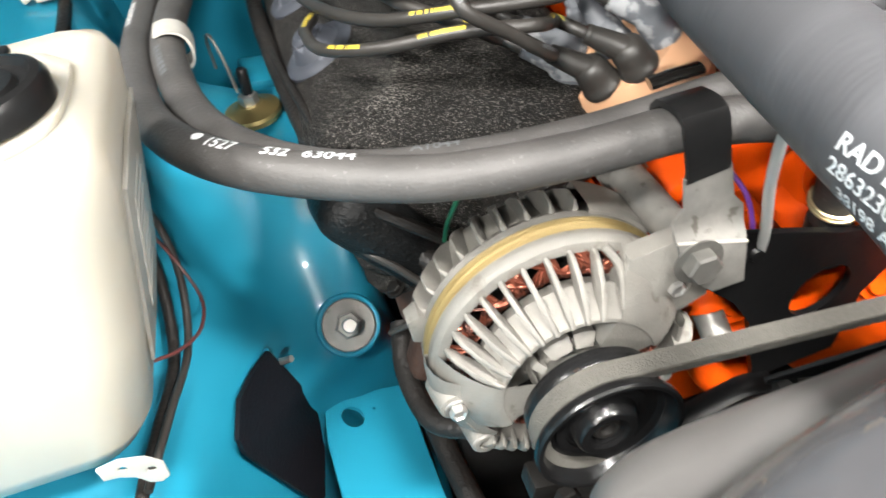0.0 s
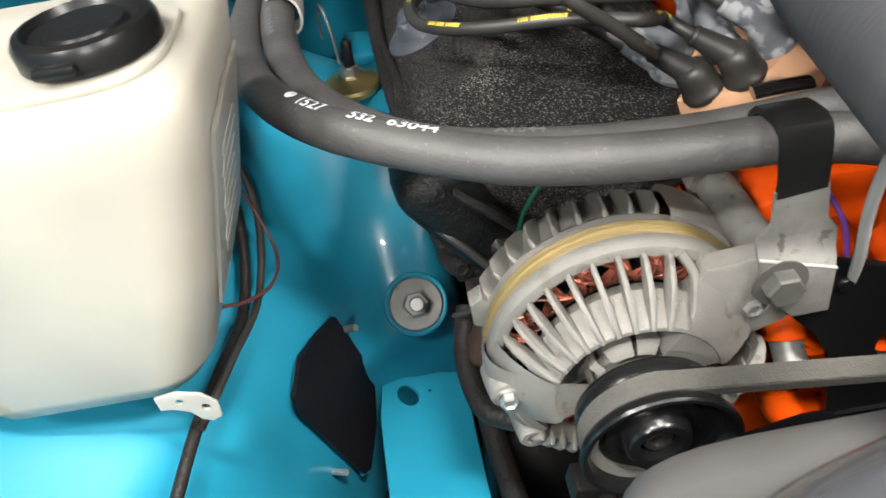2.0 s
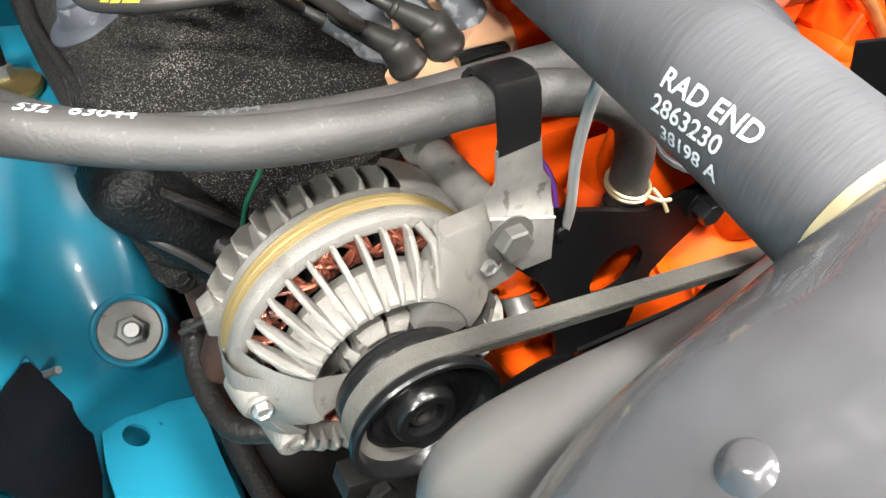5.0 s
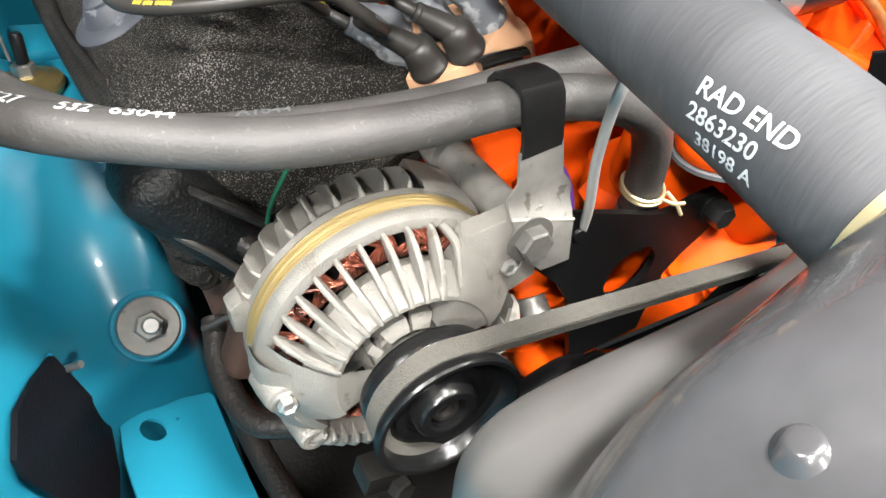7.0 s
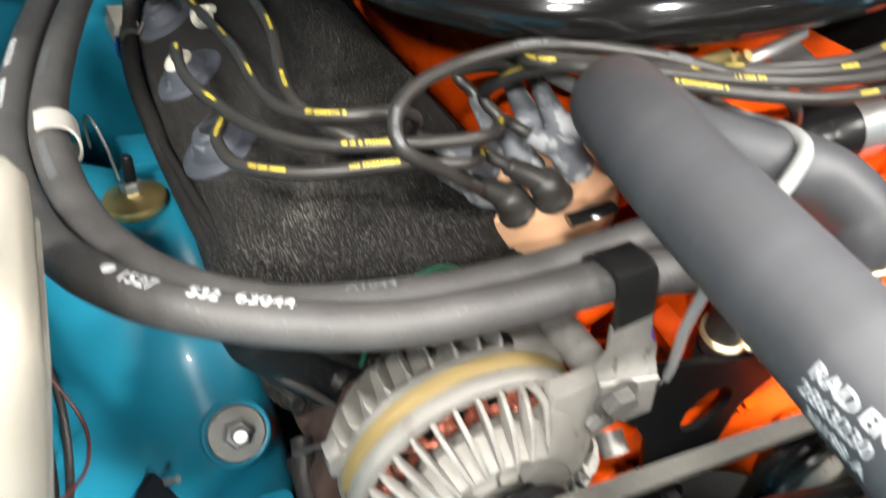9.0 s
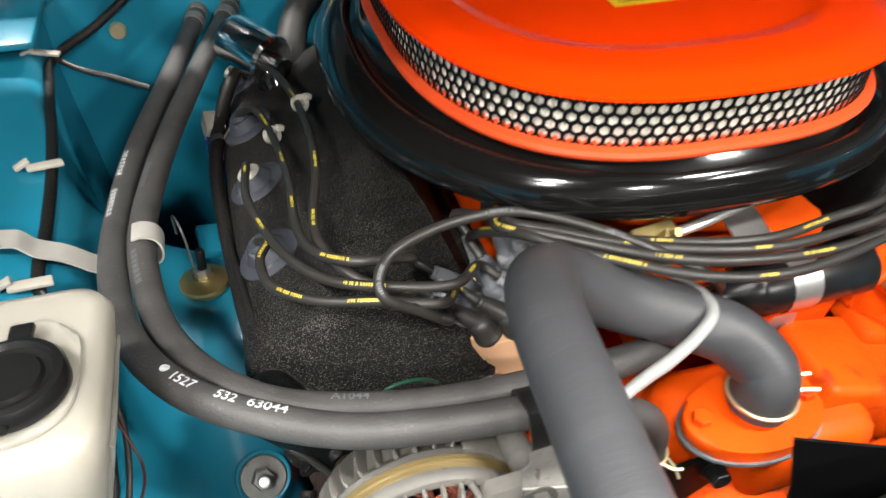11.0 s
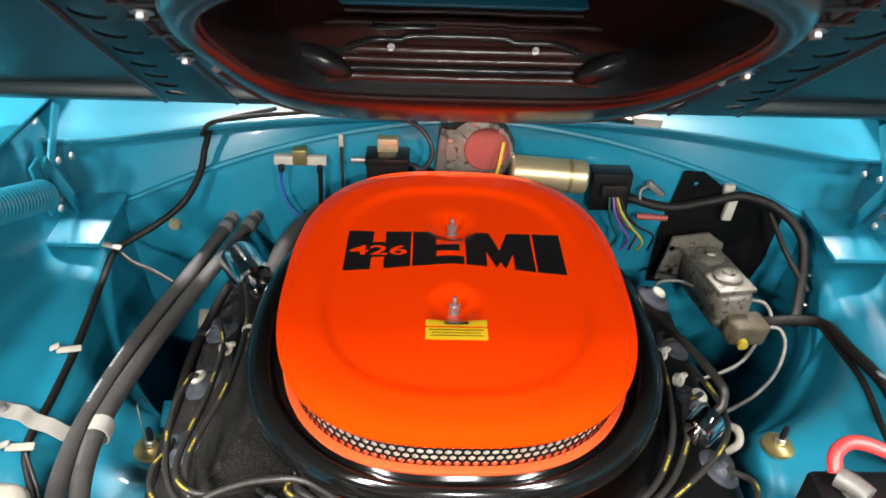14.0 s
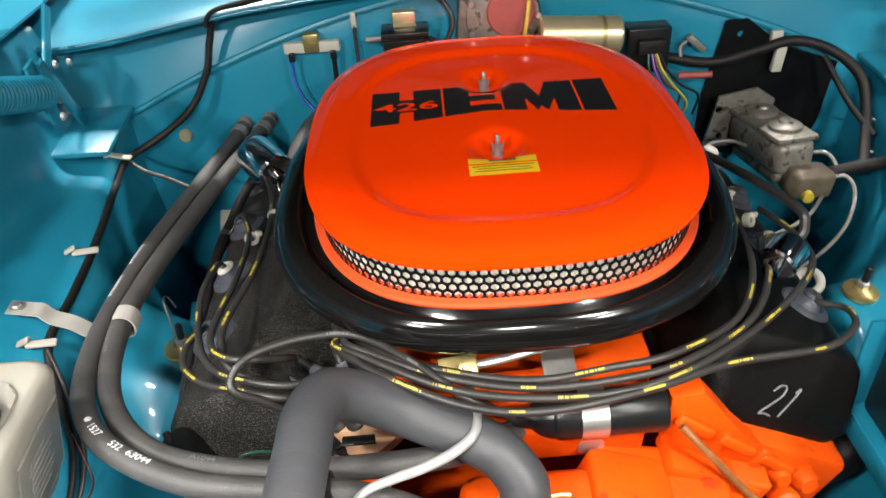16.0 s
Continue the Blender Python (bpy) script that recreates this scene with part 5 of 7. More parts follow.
for path, par, y in ((OUTER, hose_o, 0.085), (OUTER, hose_o, 0.02), (INNER, hose_i, 0.05), (INNER, hose_i, -0.09)):
    for k in range(7):
        bm = bmesh.new()
        for j in range(2):
            vs = [bm.verts.new((k * 0.0065 + j * 0.0025 + dx, -0.0028 + dy, 0)) for dx, dy in ((0, 0), (0.0016, 0), (0.0016, 0.0056), (0, 0.0056))]
            bm.faces.new(vs)
        near = min(path, key=lambda p: abs(p.y - y))
        on_tube(bm, path, arc_at(path, near), (-0.35, -0.2, 0.9), HR)
        part("print_bar", bm, PRINT if path is OUTER else GREYPRINT, par)
for path, par in ((OUTER, hose_o), (INNER, hose_i)):
    part("end_clamp", tube_bm([path[4] + (path[6] - path[4]) * (k / 4) for k in range(5)], HR + 0.0016, 20, straight=True), DULLSTEEL, par, "spring clamp at the firewall")
    part("nipple", tube_bm([path[0] + Vector((0, 0.01, 0)), path[2]], 0.0135, 18, straight=True), DULLSTEEL, par)
ring = bmesh.new()
for dz in (0.0, 0.0030):
    tube(ring, [(-0.0940 + 0.0142 * math.cos(a), -0.3305 + 0.0142 * math.sin(a), 0.6855 + dz + 0.003 * math.sin(a)) for a in np.linspace(0, 2 * math.pi, 25)], 0.0013, 8, straight=True)
tube(ring, [(-0.088, -0.3440, 0.684), (-0.082, -0.3490, 0.682), (-0.074, -0.3505, 0.681)], 0.0014, 8)
tube(ring, [(-0.084, -0.3425, 0.688), (-0.080, -0.3490, 0.682), (-0.078, -0.3540, 0.675)], 0.0014, 8)
part("wire_clamp", ring, CADMIUM, hose_o, "yellow zinc spring wire clamp")
part("nipple_end", lathe_bm([(0.0140, 0), (0.0140, 0.030)], (-0.092, -0.3285, 0.640)), GREYPRINT, hose_o, "dull grey hose fitting")

# support strap on the inner fender
strap = thing("hose_strap", (-0.59, -0.065, 0.80), "bare aluminium strap holding both heater hoses to the fender", "strap")
bm = bmesh.new()
path = [(-0.605, -0.055, 0.8045), (-0.575, -0.062, 0.8045), (-0.562, -0.064, 0.803), (-0.550, -0.067, 0.793), (-0.530, -0.068, 0.784), (-0.508, -0.070, 0.768), (-0.492, -0.070, 0.7622), (-0.467, -0.070, 0.7645), (-0.4545, -0.070, 0.769), (-0.4515, -0.070, 0.781), (-0.455, -0.070, 0.7905), (-0.464, -0.070, 0.795), (-0.473, -0.070, 0.794)]
rows = []
for p in smooth_path(path, 4):
    rows.append([bm.verts.new(p + Vector((0, -0.012, 0))), bm.verts.new(p + Vector((0, 0.012, 0)))])
for a, b in zip(rows, rows[1:]):
    bm.faces.new((a[0], a[1], b[1], b[0]))
part("band", thicken(bm, 0.0018), ALUSTRIP, strap)
part("screw", bolt_bm((-0.592, -0.058, 0.8055), (0, 0, 1), 0.006, 0.004, 0.009), STEEL, strap)

# dipped hook that carries the hose over the alternator
hook = thing("hose_hook", (-0.19, -0.36, 0.69), "grey steel hose hook with a black rubber-dipped top", "hook")


def ribbon(rows, t):
    """A bent strip: the two ends of its width, row by row."""
    bm = bmesh.new()
    rows = [[bm.verts.new(a), bm.verts.new(b)] for a, b in rows]
    for a, b in zip(rows, rows[1:]):
        bm.faces.new((a[0], a[1], b[1], b[0]))
    return thicken(bm, t)


part("strip", ribbon([((-0.2155, -0.3555, 0.7225), (-0.1720, -0.3555, 0.7080)), ((-0.2148, -0.3520, 0.7250), (-0.1705, -0.3520, 0.7115)), ((-0.2144, -0.3495, 0.7285), (-0.1712, -0.3495, 0.7180)), ((-0.2144, -0.3495, 0.7305), (-0.1728, -0.3495, 0.7300)),
                      ((-0.2085, -0.3495, 0.7385), (-0.1793, -0.3495, 0.7385)), ((-0.2092, -0.3495, 0.7480), (-0.1812, -0.3495, 0.7500)), ((-0.2100, -0.3495, 0.7590), (-0.1830, -0.3495, 0.7610))], 0.0020), DULLSTEEL, hook, "grey steel strip", angle=0.9)
part("foot", prism(bmesh.new(), [(-0.2158, 0.7230), (-0.2095, 0.6955), (-0.1905, 0.6750), (-0.1700, 0.6757), (-0.1722, 0.7085)], 0.0022, front(-0.3550), 0.0007), DULLSTEEL, hook, "grey steel foot plate")
part("pale_edge", tube_bm([(-0.2156, -0.3568, 0.7226), (-0.1722, -0.3568, 0.7081)], 0.0009, 8, straight=True), ALUSTRIP, hook, "pale line along the strip's bend")
dip = []
for y, z, c in ((-0.3500, 0.7555, -0.1965), (-0.3515, 0.7640, -0.1972), (-0.3530, 0.7840, -0.2005), (-0.3525, 0.7930, -0.2015), (-0.3500, 0.7980, -0.2022), (-0.3450, 0.8000, -0.2026), (-0.3370, 0.7995, -0.2030), (-0.3270, 0.7970, -0.2032), (-0.3215, 0.7910, -0.2035), (-0.3200, 0.7830, -0.2036), (-0.3200, 0.7700, -0.2036)):
    dip.append(((c - 0.0122, y, z), (c + 0.0122, y, z + (0.003 if z < 0.76 else 0.0))))
bm = ribbon(dip, 0.0034)
part("dipped_top", bm, PLASTIC, hook, "glossy black rubber coating", angle=0.9)
part("bolt", bolt_bm((-0.2022, -0.3572, 0.7050), (0, -1, 0), 0.0108, 0.0085, 0.0150), BOLTGREY, hook, "dull hex bolt with washer")

# ---- upper radiator hose ----
RAD = smooth_path([(-0.011, -0.338, 0.728), (-0.011, -0.338, 0.752), (-0.014, -0.328, 0.766), (-0.034, -0.308, 0.782), (-0.070, -0.290, 0.794), (-0.117, -0.277, 0.812), (-0.158, -0.278, 0.839), (-0.186, -0.292, 0.860), (-0.199, -0.322, 0.868),
                   (-0.203, -0.36, 0.8645), (-0.207, -0.42, 0.8605), (-0.212, -0.48, 0.857), (-0.216, -0.518, 0.8538), (-0.2185, -0.545, 0.852)], 10)
RHR = 0.0245
rad_hose = thing("radiator_hose", (-0.011, -0.338, 0.73), "grey-black moulded radiator hose with white part number", "hose")
bm = tube_bm(RAD, RHR, 36, straight=True)
part("tube", bm, RUBBER2, rad_hose)
side = (-1.0, 0.0, 0.02)
stencil("RAD END", 0.0086, RAD, (-0.21, -0.4695, 0.859), side, RHR, rad_hose, spacing=1.04, dy=0.0050, twist=0.13)
stencil("2863230", 0.0082, RAD, (-0.21, -0.4695, 0.859), side, RHR, rad_hose, spacing=1.06, dy=-0.0032, twist=0.13)
stencil("38198 A", 0.0074, RAD, (-0.21, -0.4725, 0.859), side, RHR, rad_hose, spacing=1.08, dy=-0.0105, twist=0.13)
part("end_band", tube_bm([(-0.2174, -0.5335, 0.8529), (-0.2178, -0.5370, 0.8526)], RHR + 0.0012, 36, straight=True), CADMIUM, rad_hose, "yellow zinc clamp band")
ring = bmesh.new()
tube(ring, [(-0.011 + 0.0265 * math.cos(a), -0.338 + 0.0265 * math.sin(a), 0.739) for a in np.linspace(0, 2 * math.pi, 29)], 0.0016, 6, straight=True)
tube(ring, [(0.014, -0.342, 0.739), (0.024, -0.345, 0.740), (0.034, -0.348, 0.740)], 0.002, 6)
tube(ring, [(0.014, -0.334, 0.743), (0.024, -0.334, 0.745), (0.033, -0.335, 0.745)], 0.002, 6)
part("wire_clamp", ring, CADMIUM, rad_hose, "spring wire clamp at the thermostat")

# pale fuel or vacuum pipe that bends round the radiator hose
single("vapour_pipe", tube_bm([(-0.060, -0.215, 0.800), (-0.054, -0.255, 0.802), (-0.052, -0.292, 0.811), (-0.058, -0.312, 0.812), (-0.078, -0.325, 0.806), (-0.105, -0.338, 0.805), (-0.130, -0.350, 0.809), (-0.153, -0.362, 0.812), (-0.1655, -0.368, 0.803), (-0.1680, -0.3645, 0.780), (-0.1645, -0.3575, 0.745), (-0.1560, -0.3500, 0.702), (-0.150, -0.338, 0.66)], lambda s: 0.0050 - 0.0019 * min(1.0, max(0.0, (s - 0.45) / 0.3)), 12), PALE,
       "pale grey painted metal pipe bending round the hose", "pipe")
bm = bmesh.new()
box(bm, 0.040, 0.022, 0.020, pose(-0.0665, -0.233, 0.823, 30, 0, 8), 0.003)
lathe(bm, [(0, 0), (0.007, 0), (0.007, 0.012), (0.004, 0.013), (0.004, 0.02), (0, 0.02)], to_axis((-0.060, -0.240, 0.828), (0.1, -0.6, 0.8)), 6)
single("brass_fitting", bm, BRASS, "brass pipe fitting in front of the air cleaner", "fitting")
single("fuel_pipe", tube_bm([(-0.165, -0.165, 0.825), (-0.163, -0.20, 0.826), (-0.148, -0.226, 0.824), (-0.115, -0.233, 0.822), (-0.08, -0.233, 0.822)], 0.0045, 10), STEEL, "bright steel fuel pipe under the air cleaner", "pipe")
single("fuel_pipe", tube_bm([(-0.050, -0.232, 0.824), (-0.015, -0.228, 0.828), (0.03, -0.215, 0.828)], 0.0045, 10), STEEL, "bright steel fuel pipe under the air cleaner", "pipe")

# ---- ignition coil ----
coil = thing("ignition_coil", (0.09, -0.25, 0.735), "black ignition coil with a bright clamp band", "coil")
part("can", lathe_bm([(0, 0), (0.024, 0), (0.026, 0.003), (0.026, 0.112), (0.022, 0.118), (0, 0.118)], (0.145, -0.248, 0.762), (-1, -0.02, 0), 36), PLASTIC, coil)
part("clamp_band", lathe_bm([(0.0268, 0.062), (0.0268, 0.09)], (0.145, -0.248, 0.762), (-1, -0.02, 0), 36), STEEL, coil, "bright steel clamp band")
part("tower", lathe_bm([(0.024, 0.118), (0.02, 0.13), (0.012, 0.14), (0.010, 0.16), (0, 0.16)], (0.145, -0.248, 0.762), (-1, -0.02, 0), 24), PLASTIC, coil)
part("foot", box_bm((0.03, 0.03, 0.035), (0.07, -0.245, 0.725), bevel=0.004), STEEL, coil)

# ---- washer reservoir ----
tank = thing("washer_reservoir", (-0.555, -0.30, 0.70), "milky white plastic washer reservoir with a black cap", "reservoir")
bm = bmesh.new()
rows = [  # x0, x1, y0, y1, z, corner
    (-0.62, -0.525, -0.352, -0.24, 0.700, 0.022), (-0.632, -0.512, -0.362, -0.232, 0.703, 0.026), (-0.64, -0.503, -0.366, -0.226, 0.715, 0.028), (-0.65, -0.485, -0.366, -0.222, 0.77, 0.028),
    (-0.66, -0.468, -0.362, -0.218, 0.83, 0.026), (-0.662, -0.463, -0.360, -0.216, 0.855, 0.024), (-0.659, -0.466, -0.356, -0.22, 0.864, 0.022), (-0.65, -0.474, -0.348, -0.228, 0.868, 0.018)]
rings = []
for x0, x1, y0, y1, z, r in rows:
    ring = []
    for c, (cx, cy, a0) in enumerate(((x1 - r, y0 + r, -0.5 * math.pi), (x1 - r, y1 - r, 0), (x0 + r, y1 - r, 0.5 * math.pi), (x0 + r, y0 + r, math.pi))):
        for k in range(7):
            a = a0 + math.pi / 2 * k / 6
            ring.append(bm.verts.new((cx + r * math.cos(a), cy + r * math.sin(a), z)))
    rings.append(ring)
for p, q in zip(rings, rings[1:]):
    for k in range(len(p)):
        bm.faces.new((p[k], p[(k + 1) % len(p)], q[(k + 1) % len(p)], q[k]))
bm.faces.new(rings[-1])
bm.faces.new(rings[0][::-1])
part("body", bm, WHITE, tank, angle=1.2)
bm = bmesh.new()
prism(bm, [(0.060 * math.copysign(abs(math.cos(a)) ** 0.6, math.cos(a)), 0.048 * math.copysign(abs(math.sin(a)) ** 0.6, math.sin(a))) for a in np.linspace(0, 2 * math.pi, 48, endpoint=False)], 0.006, pose(-0.535, -0.30, 0.8655), 0.003, 3)
part("filler_step", bm, WHITE, tank)
SIDE = Matrix(((0.276, 0, 0.961, -0.4812), (0, 1, 0, -0.290), (0.961, 0, -0.276, 0.785), (0, 0, 0, 1)))
bm = prism(bmesh.new(), [(-0.050, -0.045), (0.052, -0.042), (0.056, 0.0), (0.054, 0.048), (-0.048, 0.052), (-0.054, 0.0)], 0.0022, SIDE, 0.0020)
part("side_panel", bm, WHITE, tank, "embossed side panel")
for k in range(7):
    part("embossed_mark", prism(bmesh.new(), [(-0.034 + 0.010 * k, -0.022 - 0.003 * (k % 2)), (-0.028 + 0.010 * k, -0.020), (-0.029 + 0.010 * k, 0.022 + 0.003 * (k % 3)), (-0.034 + 0.010 * k, 0.020)], 0.0027, SIDE, 0.0005), WHITE, tank)
cap = part("cap", lathe_bm([(0.031, -0.002), (0.031, 0.006), (0.029, 0.0095), (0.0255, 0.0105), (0.0235, 0.007), (0.019, 0.006), (0.0175, 0.009), (0.0, 0.0095)], (-0.508, -0.310, 0.875), (0, 0, 1), 48), PLASTIC, tank, "black snap-on filler cap")
part("tab", box_bm((0.014, 0.02, 0.005), (-0.506, -0.276, 0.880), bevel=0.002), PLASTIC, cap)
part("tab", box_bm((0.018, 0.010, 0.005), (-0.513, -0.340, 0.878), bevel=0.002), PLASTIC, cap)
part("outlet", tube_bm([(-0.515, -0.276, 0.738), (-0.495, -0.277, 0.737)], 0.0036, 12, straight=True), BRASS, tank)
bm = bmesh.new()
plate(bm, [(-0.015, 0.011), (-0.004, 0.013), (0.008, 0.009), (0.014, 0.001), (0.013, -0.010), (0.008, -0.0125), (0.003, -0.010), (-0.001, -0.003), (-0.008, 0.001), (-0.015, 0.002)], [ring_pts(-0.004, 0.006, 0.0022, 10), ring_pts(0.0075, -0.001, 0.0026, 10)], 0.0018, front(-0.372) @ Matrix.Translation((-0.516, 0.703, 0)))
part("strap", bm, WHITE, tank, "cream plastic hose strap")


# ---- radiator, shroud, battery ----
shroud = thing("fan_shroud", (0.01, -0.55, 0.33), "grey-black plastic fan shroud with a round opening", "fan shroud")
SC = Vector((0.012, 0.60))


def shroud_rim(a, grow=0.0):
    """The shroud's outline seen from the back: a rounded box with the fan ring arched over it."""
    c, s = math.cos(a), math.sin(a)
    flat_box = (abs(c / (0.347 + grow)) ** 18 + abs(s / ((0.190 if s > 0 else 0.27) + grow)) ** 18) ** (-1 / 18)
    r, up = 0.221 + grow, 0.086
    arch = s * up + math.sqrt(max(0.0, r * r - (c * up) ** 2))
    k = (flat_box**14 + arch**14) ** (1 / 14)
    return SC.x + k * c, SC.y + k * s


def shroud_rows(rows, n=320):
    bm = bmesh.new()
    rings = []
    for y, grow, bend in rows:
        ring = []
        for k in range(n):
            a = 2 * math.pi * k / n
            x, z = shroud_rim(a, grow)
            ring.append(bm.verts.new((x, y - bend * max(0.0, z - 0.79), z)))
        rings.append(ring)
    for p, q in zip(rings, rings[1:]):
        for k in range(n):
            bm.faces.new((p[k], p[(k + 1) % n], q[(k + 1) % n], q[k]))
    return bm, rings


rows = [(-0.60, -0.012, 0.0), (-0.545, -0.010, 0.0), (-0.538, -0.004, 0.1), (-0.533, 0.0012, 0.1), (-0.527, 0.0012, 0.1), (-0.524, -0.001, 0.15), (-0.508, 0.0, 0.15), (-0.500, -0.002, 0.15), (-0.493, -0.006, 0.15), (-0.488, -0.012, 0.15), (-0.484, -0.020, 0.15), (-0.482, -0.032, 0.15)]
bm, rings = shroud_rows(rows)
inner = []
for y, r in ((-0.482, 0.192), (-0.49, 0.188), (-0.53, 0.190)):
    ring = [bm.verts.new((SC.x + r * math.cos(2 * math.pi * k / 320), y, 0.665 + r * math.sin(2 * math.pi * k / 320))) for k in range(320)]
    inner.append(ring)
for p, q in zip([rings[-1]] + inner, inner):
    for k in range(320):
        bm.faces.new((p[k], p[(k + 1) % 320], q[(k + 1) % 320], q[k]))
part("cowl", bm, SHROUD, shroud, angle=0.9)
for y, g in ((-0.514, 0.0005), (-0.503, -0.0005)):
    pts = []
    for a in np.linspace(0.15, math.pi - 0.15, 61):
        x, z = shroud_rim(a, g)
        if abs(x - SC.x) < 0.20:
            pts.append((x, y - 0.15 * max(0.0, z - 0.79), z))
    part("ridge", tube_bm(pts, 0.0016, 6, straight=True), SHROUD, shroud)
radiator = thing("radiator", (0.01, -0.66, 0.25), "radiator with a glossy black top tank", "radiator")
part("core", box_bm((0.66, 0.05, 0.45), (0.01, -0.645, 0.52), bevel=0.005), IRON, radiator)


def tank_at(u, v):
    """A pressed tank: a long dome with rounded ends and shallow dents."""
    a, b = 2 * math.pi * u, 0.5 * math.pi * v

    def power(c, e):
        return math.copysign(abs(c) ** (2 / e), c)

    k = power(math.cos(b), 2.6)
    x, y = 0.36 * power(math.cos(a), 6) * power(math.sin(b), 3.2), 0.081 * power(math.sin(a), 4) * power(math.sin(b), 3.0)
    dent = 0.0045 * math.sin(37 * x + 1.2) * math.cos(61 * y) + 0.003 * math.sin(90 * x + 70 * y)
    return Vector((0.004 + x, -0.602 + y, 0.768 + (0.142 + dent) * k))


bm = sheet(bmesh.new(), tank_at, 128, 40)
tank = part("top_tank", bm, TANK, radiator, "glossy grey-black pressed tank", angle=0.9)
part("boss", lathe_bm([(0, 0.0012), (0.0026, 0.0011), (0.0036, 0.0007), (0.0042, 0.0), (0.0052, -0.0010), (0.0070, -0.0040)], (-0.3060, -0.5725, 0.8640), (-0.35, 0.2, 1), 28), TANK, tank, "low round boss")
part("seam", box_bm((0.70, 0.15, 0.012), (0.004, -0.604, 0.765), bevel=0.004), SATIN, radiator)
part("inlet", tube_bm([(-0.2165, -0.525, 0.8535), (-0.218, -0.545, 0.852), (-0.221, -0.57, 0.846), (-0.223, -0.60, 0.835)], 0.0215, 24), TANK, radiator)
fan = thing("cooling_fan", (0.0, -0.43, 0.62), "black steel cooling fan inside the shroud", "fan")
part("clutch", lathe_bm([(0, 0), (0.066, 0), (0.068, 0.003), (0.066, 0.014), (0.05, 0.022), (0.05, 0.035), (0, 0.04)], (0.0, -0.404, 0.565), (0, -1, 0), 40), ALLOY, fan, "bare alloy fan clutch")
for k in range(7):
    a = 2 * math.pi * k / 7 + 1.74
    m = Matrix(((1, 0, 0, 0.0), (0, 0, -1, -0.447), (0, 1, 0, 0.625), (0, 0, 0, 1))) @ Matrix.Rotation(a, 4, "Z")
    bm = bmesh.new()
    sheet(bm, lambda u, v: Vector((0.045 + 0.166 * u, (v - 0.5) * (0.045 + 0.045 * u), 0.008 - (v - 0.5) * 0.05)), 8, 4)
    bmesh.ops.transform(bm, matrix=m, verts=bm.verts)
    part("blade", thicken(bm, 0.002), SATIN, fan)

# dark chassis below the engine bay
single("frame_rail_west", box_bm((0.10, 1.7, 0.10), (-0.42, -0.25, 0.33), bevel=0.01), IRON, "dark greasy chassis rail under the fender", "chassis rail", kind="structure")
single("frame_rail_east", box_bm((0.10, 1.7, 0.10), (0.50, -0.25, 0.33), bevel=0.01), IRON, "dark greasy chassis rail under the fender", "chassis rail", kind="structure")
single("belly_pan", box_bm((1.3, 1.6, 0.02), (0.04, -0.30, 0.17), bevel=0.004), IRON, "dark underbody below the engine", "underbody", kind="structure")
battery = thing("battery", (0.52, -0.30, 0.60), "black car battery with a red positive cable", "battery")
part("case", box_bm((0.18, 0.26, 0.20), (0.515, -0.295, 0.74), bevel=0.008), PLASTIC, battery)
tray = thing("battery_tray", (0.50, -0.30, 0.62), "turquoise steel battery tray bolted to the inner fender", "battery tray")
part("pan", box_bm((0.215, 0.30, 0.012), (0.520, -0.295, 0.630), bevel=0.003), TEAL, tray)
for at, size in (((0.413, -0.295, 0.622), (0.006, 0.30, 0.034)), ((0.520, -0.148, 0.622), (0.21, 0.006, 0.034))):
    part("lip", box_bm(size, at, bevel=0.002), TEAL, tray)
part("support", box_bm((0.006, 0.26, 0.26), (0.455, -0.30, 0.49), (0, 14, 0), 0.002), TEAL, tray)
part("rear_bracket", box_bm((0.03, 0.006, 0.14), (0.424, -0.154, 0.70), (0, 0, 0), 0.002), TEAL, tray)
part("post", lathe_bm([(0, 0.022), (0.008, 0.022), (0.0095, 0)], (0.462, -0.20, 0.84), (0, 0, 1), 16), DULLSTEEL, battery)
part("terminal", tube_bm([(0.450, -0.186, 0.852), (0.462, -0.20, 0.853), (0.472, -0.216, 0.852)], 0.013, 14), DULLSTEEL, battery, "grey lead cable terminal")
part("cable", tube_bm([(0.448, -0.183, 0.853), (0.452, -0.165, 0.868), (0.475, -0.155, 0.876), (0.51, -0.165, 0.872), (0.55, -0.185, 0.86), (0.60, -0.20, 0.84)], 0.0085, 14), REDCABLE, battery, "bright red positive battery cable")
part("red_cap", box_bm((0.03, 0.03, 0.02), (0.555, -0.225, 0.85), bevel=0.004), REDCABLE, battery)


# ---- things on the inner fenders ----
def tower_stud(x, y, z, label):
    t = thing("tower_stud", (x, y, z), label, "stud", "shock tower studs")
    part("washer", lathe_bm([(0, 0.010), (0.011, 0.010), (0.016, 0.006), (0.0245, 0.004), (0.0255, 0.001), (0.024, -0.004), (0, -0.006)], (x, y, z), (0, 0, 1), 32), BRASS, t, "yellow dished washer")
    part("nut", lathe_bm([(0.0085, 0.009), (0.0085, 0.018), (0.007, 0.019), (0, 0.019)], (x, y, z), (0, 0, 1), 6), STEEL, t)
    part("stud", lathe_bm([(0.0048, 0.018), (0.0048, 0.040), (0.0035, 0.042), (0, 0.042)], (x, y, z), (0.06, 0.02, 1), 14), PLASTIC, t, "dark threaded stud")


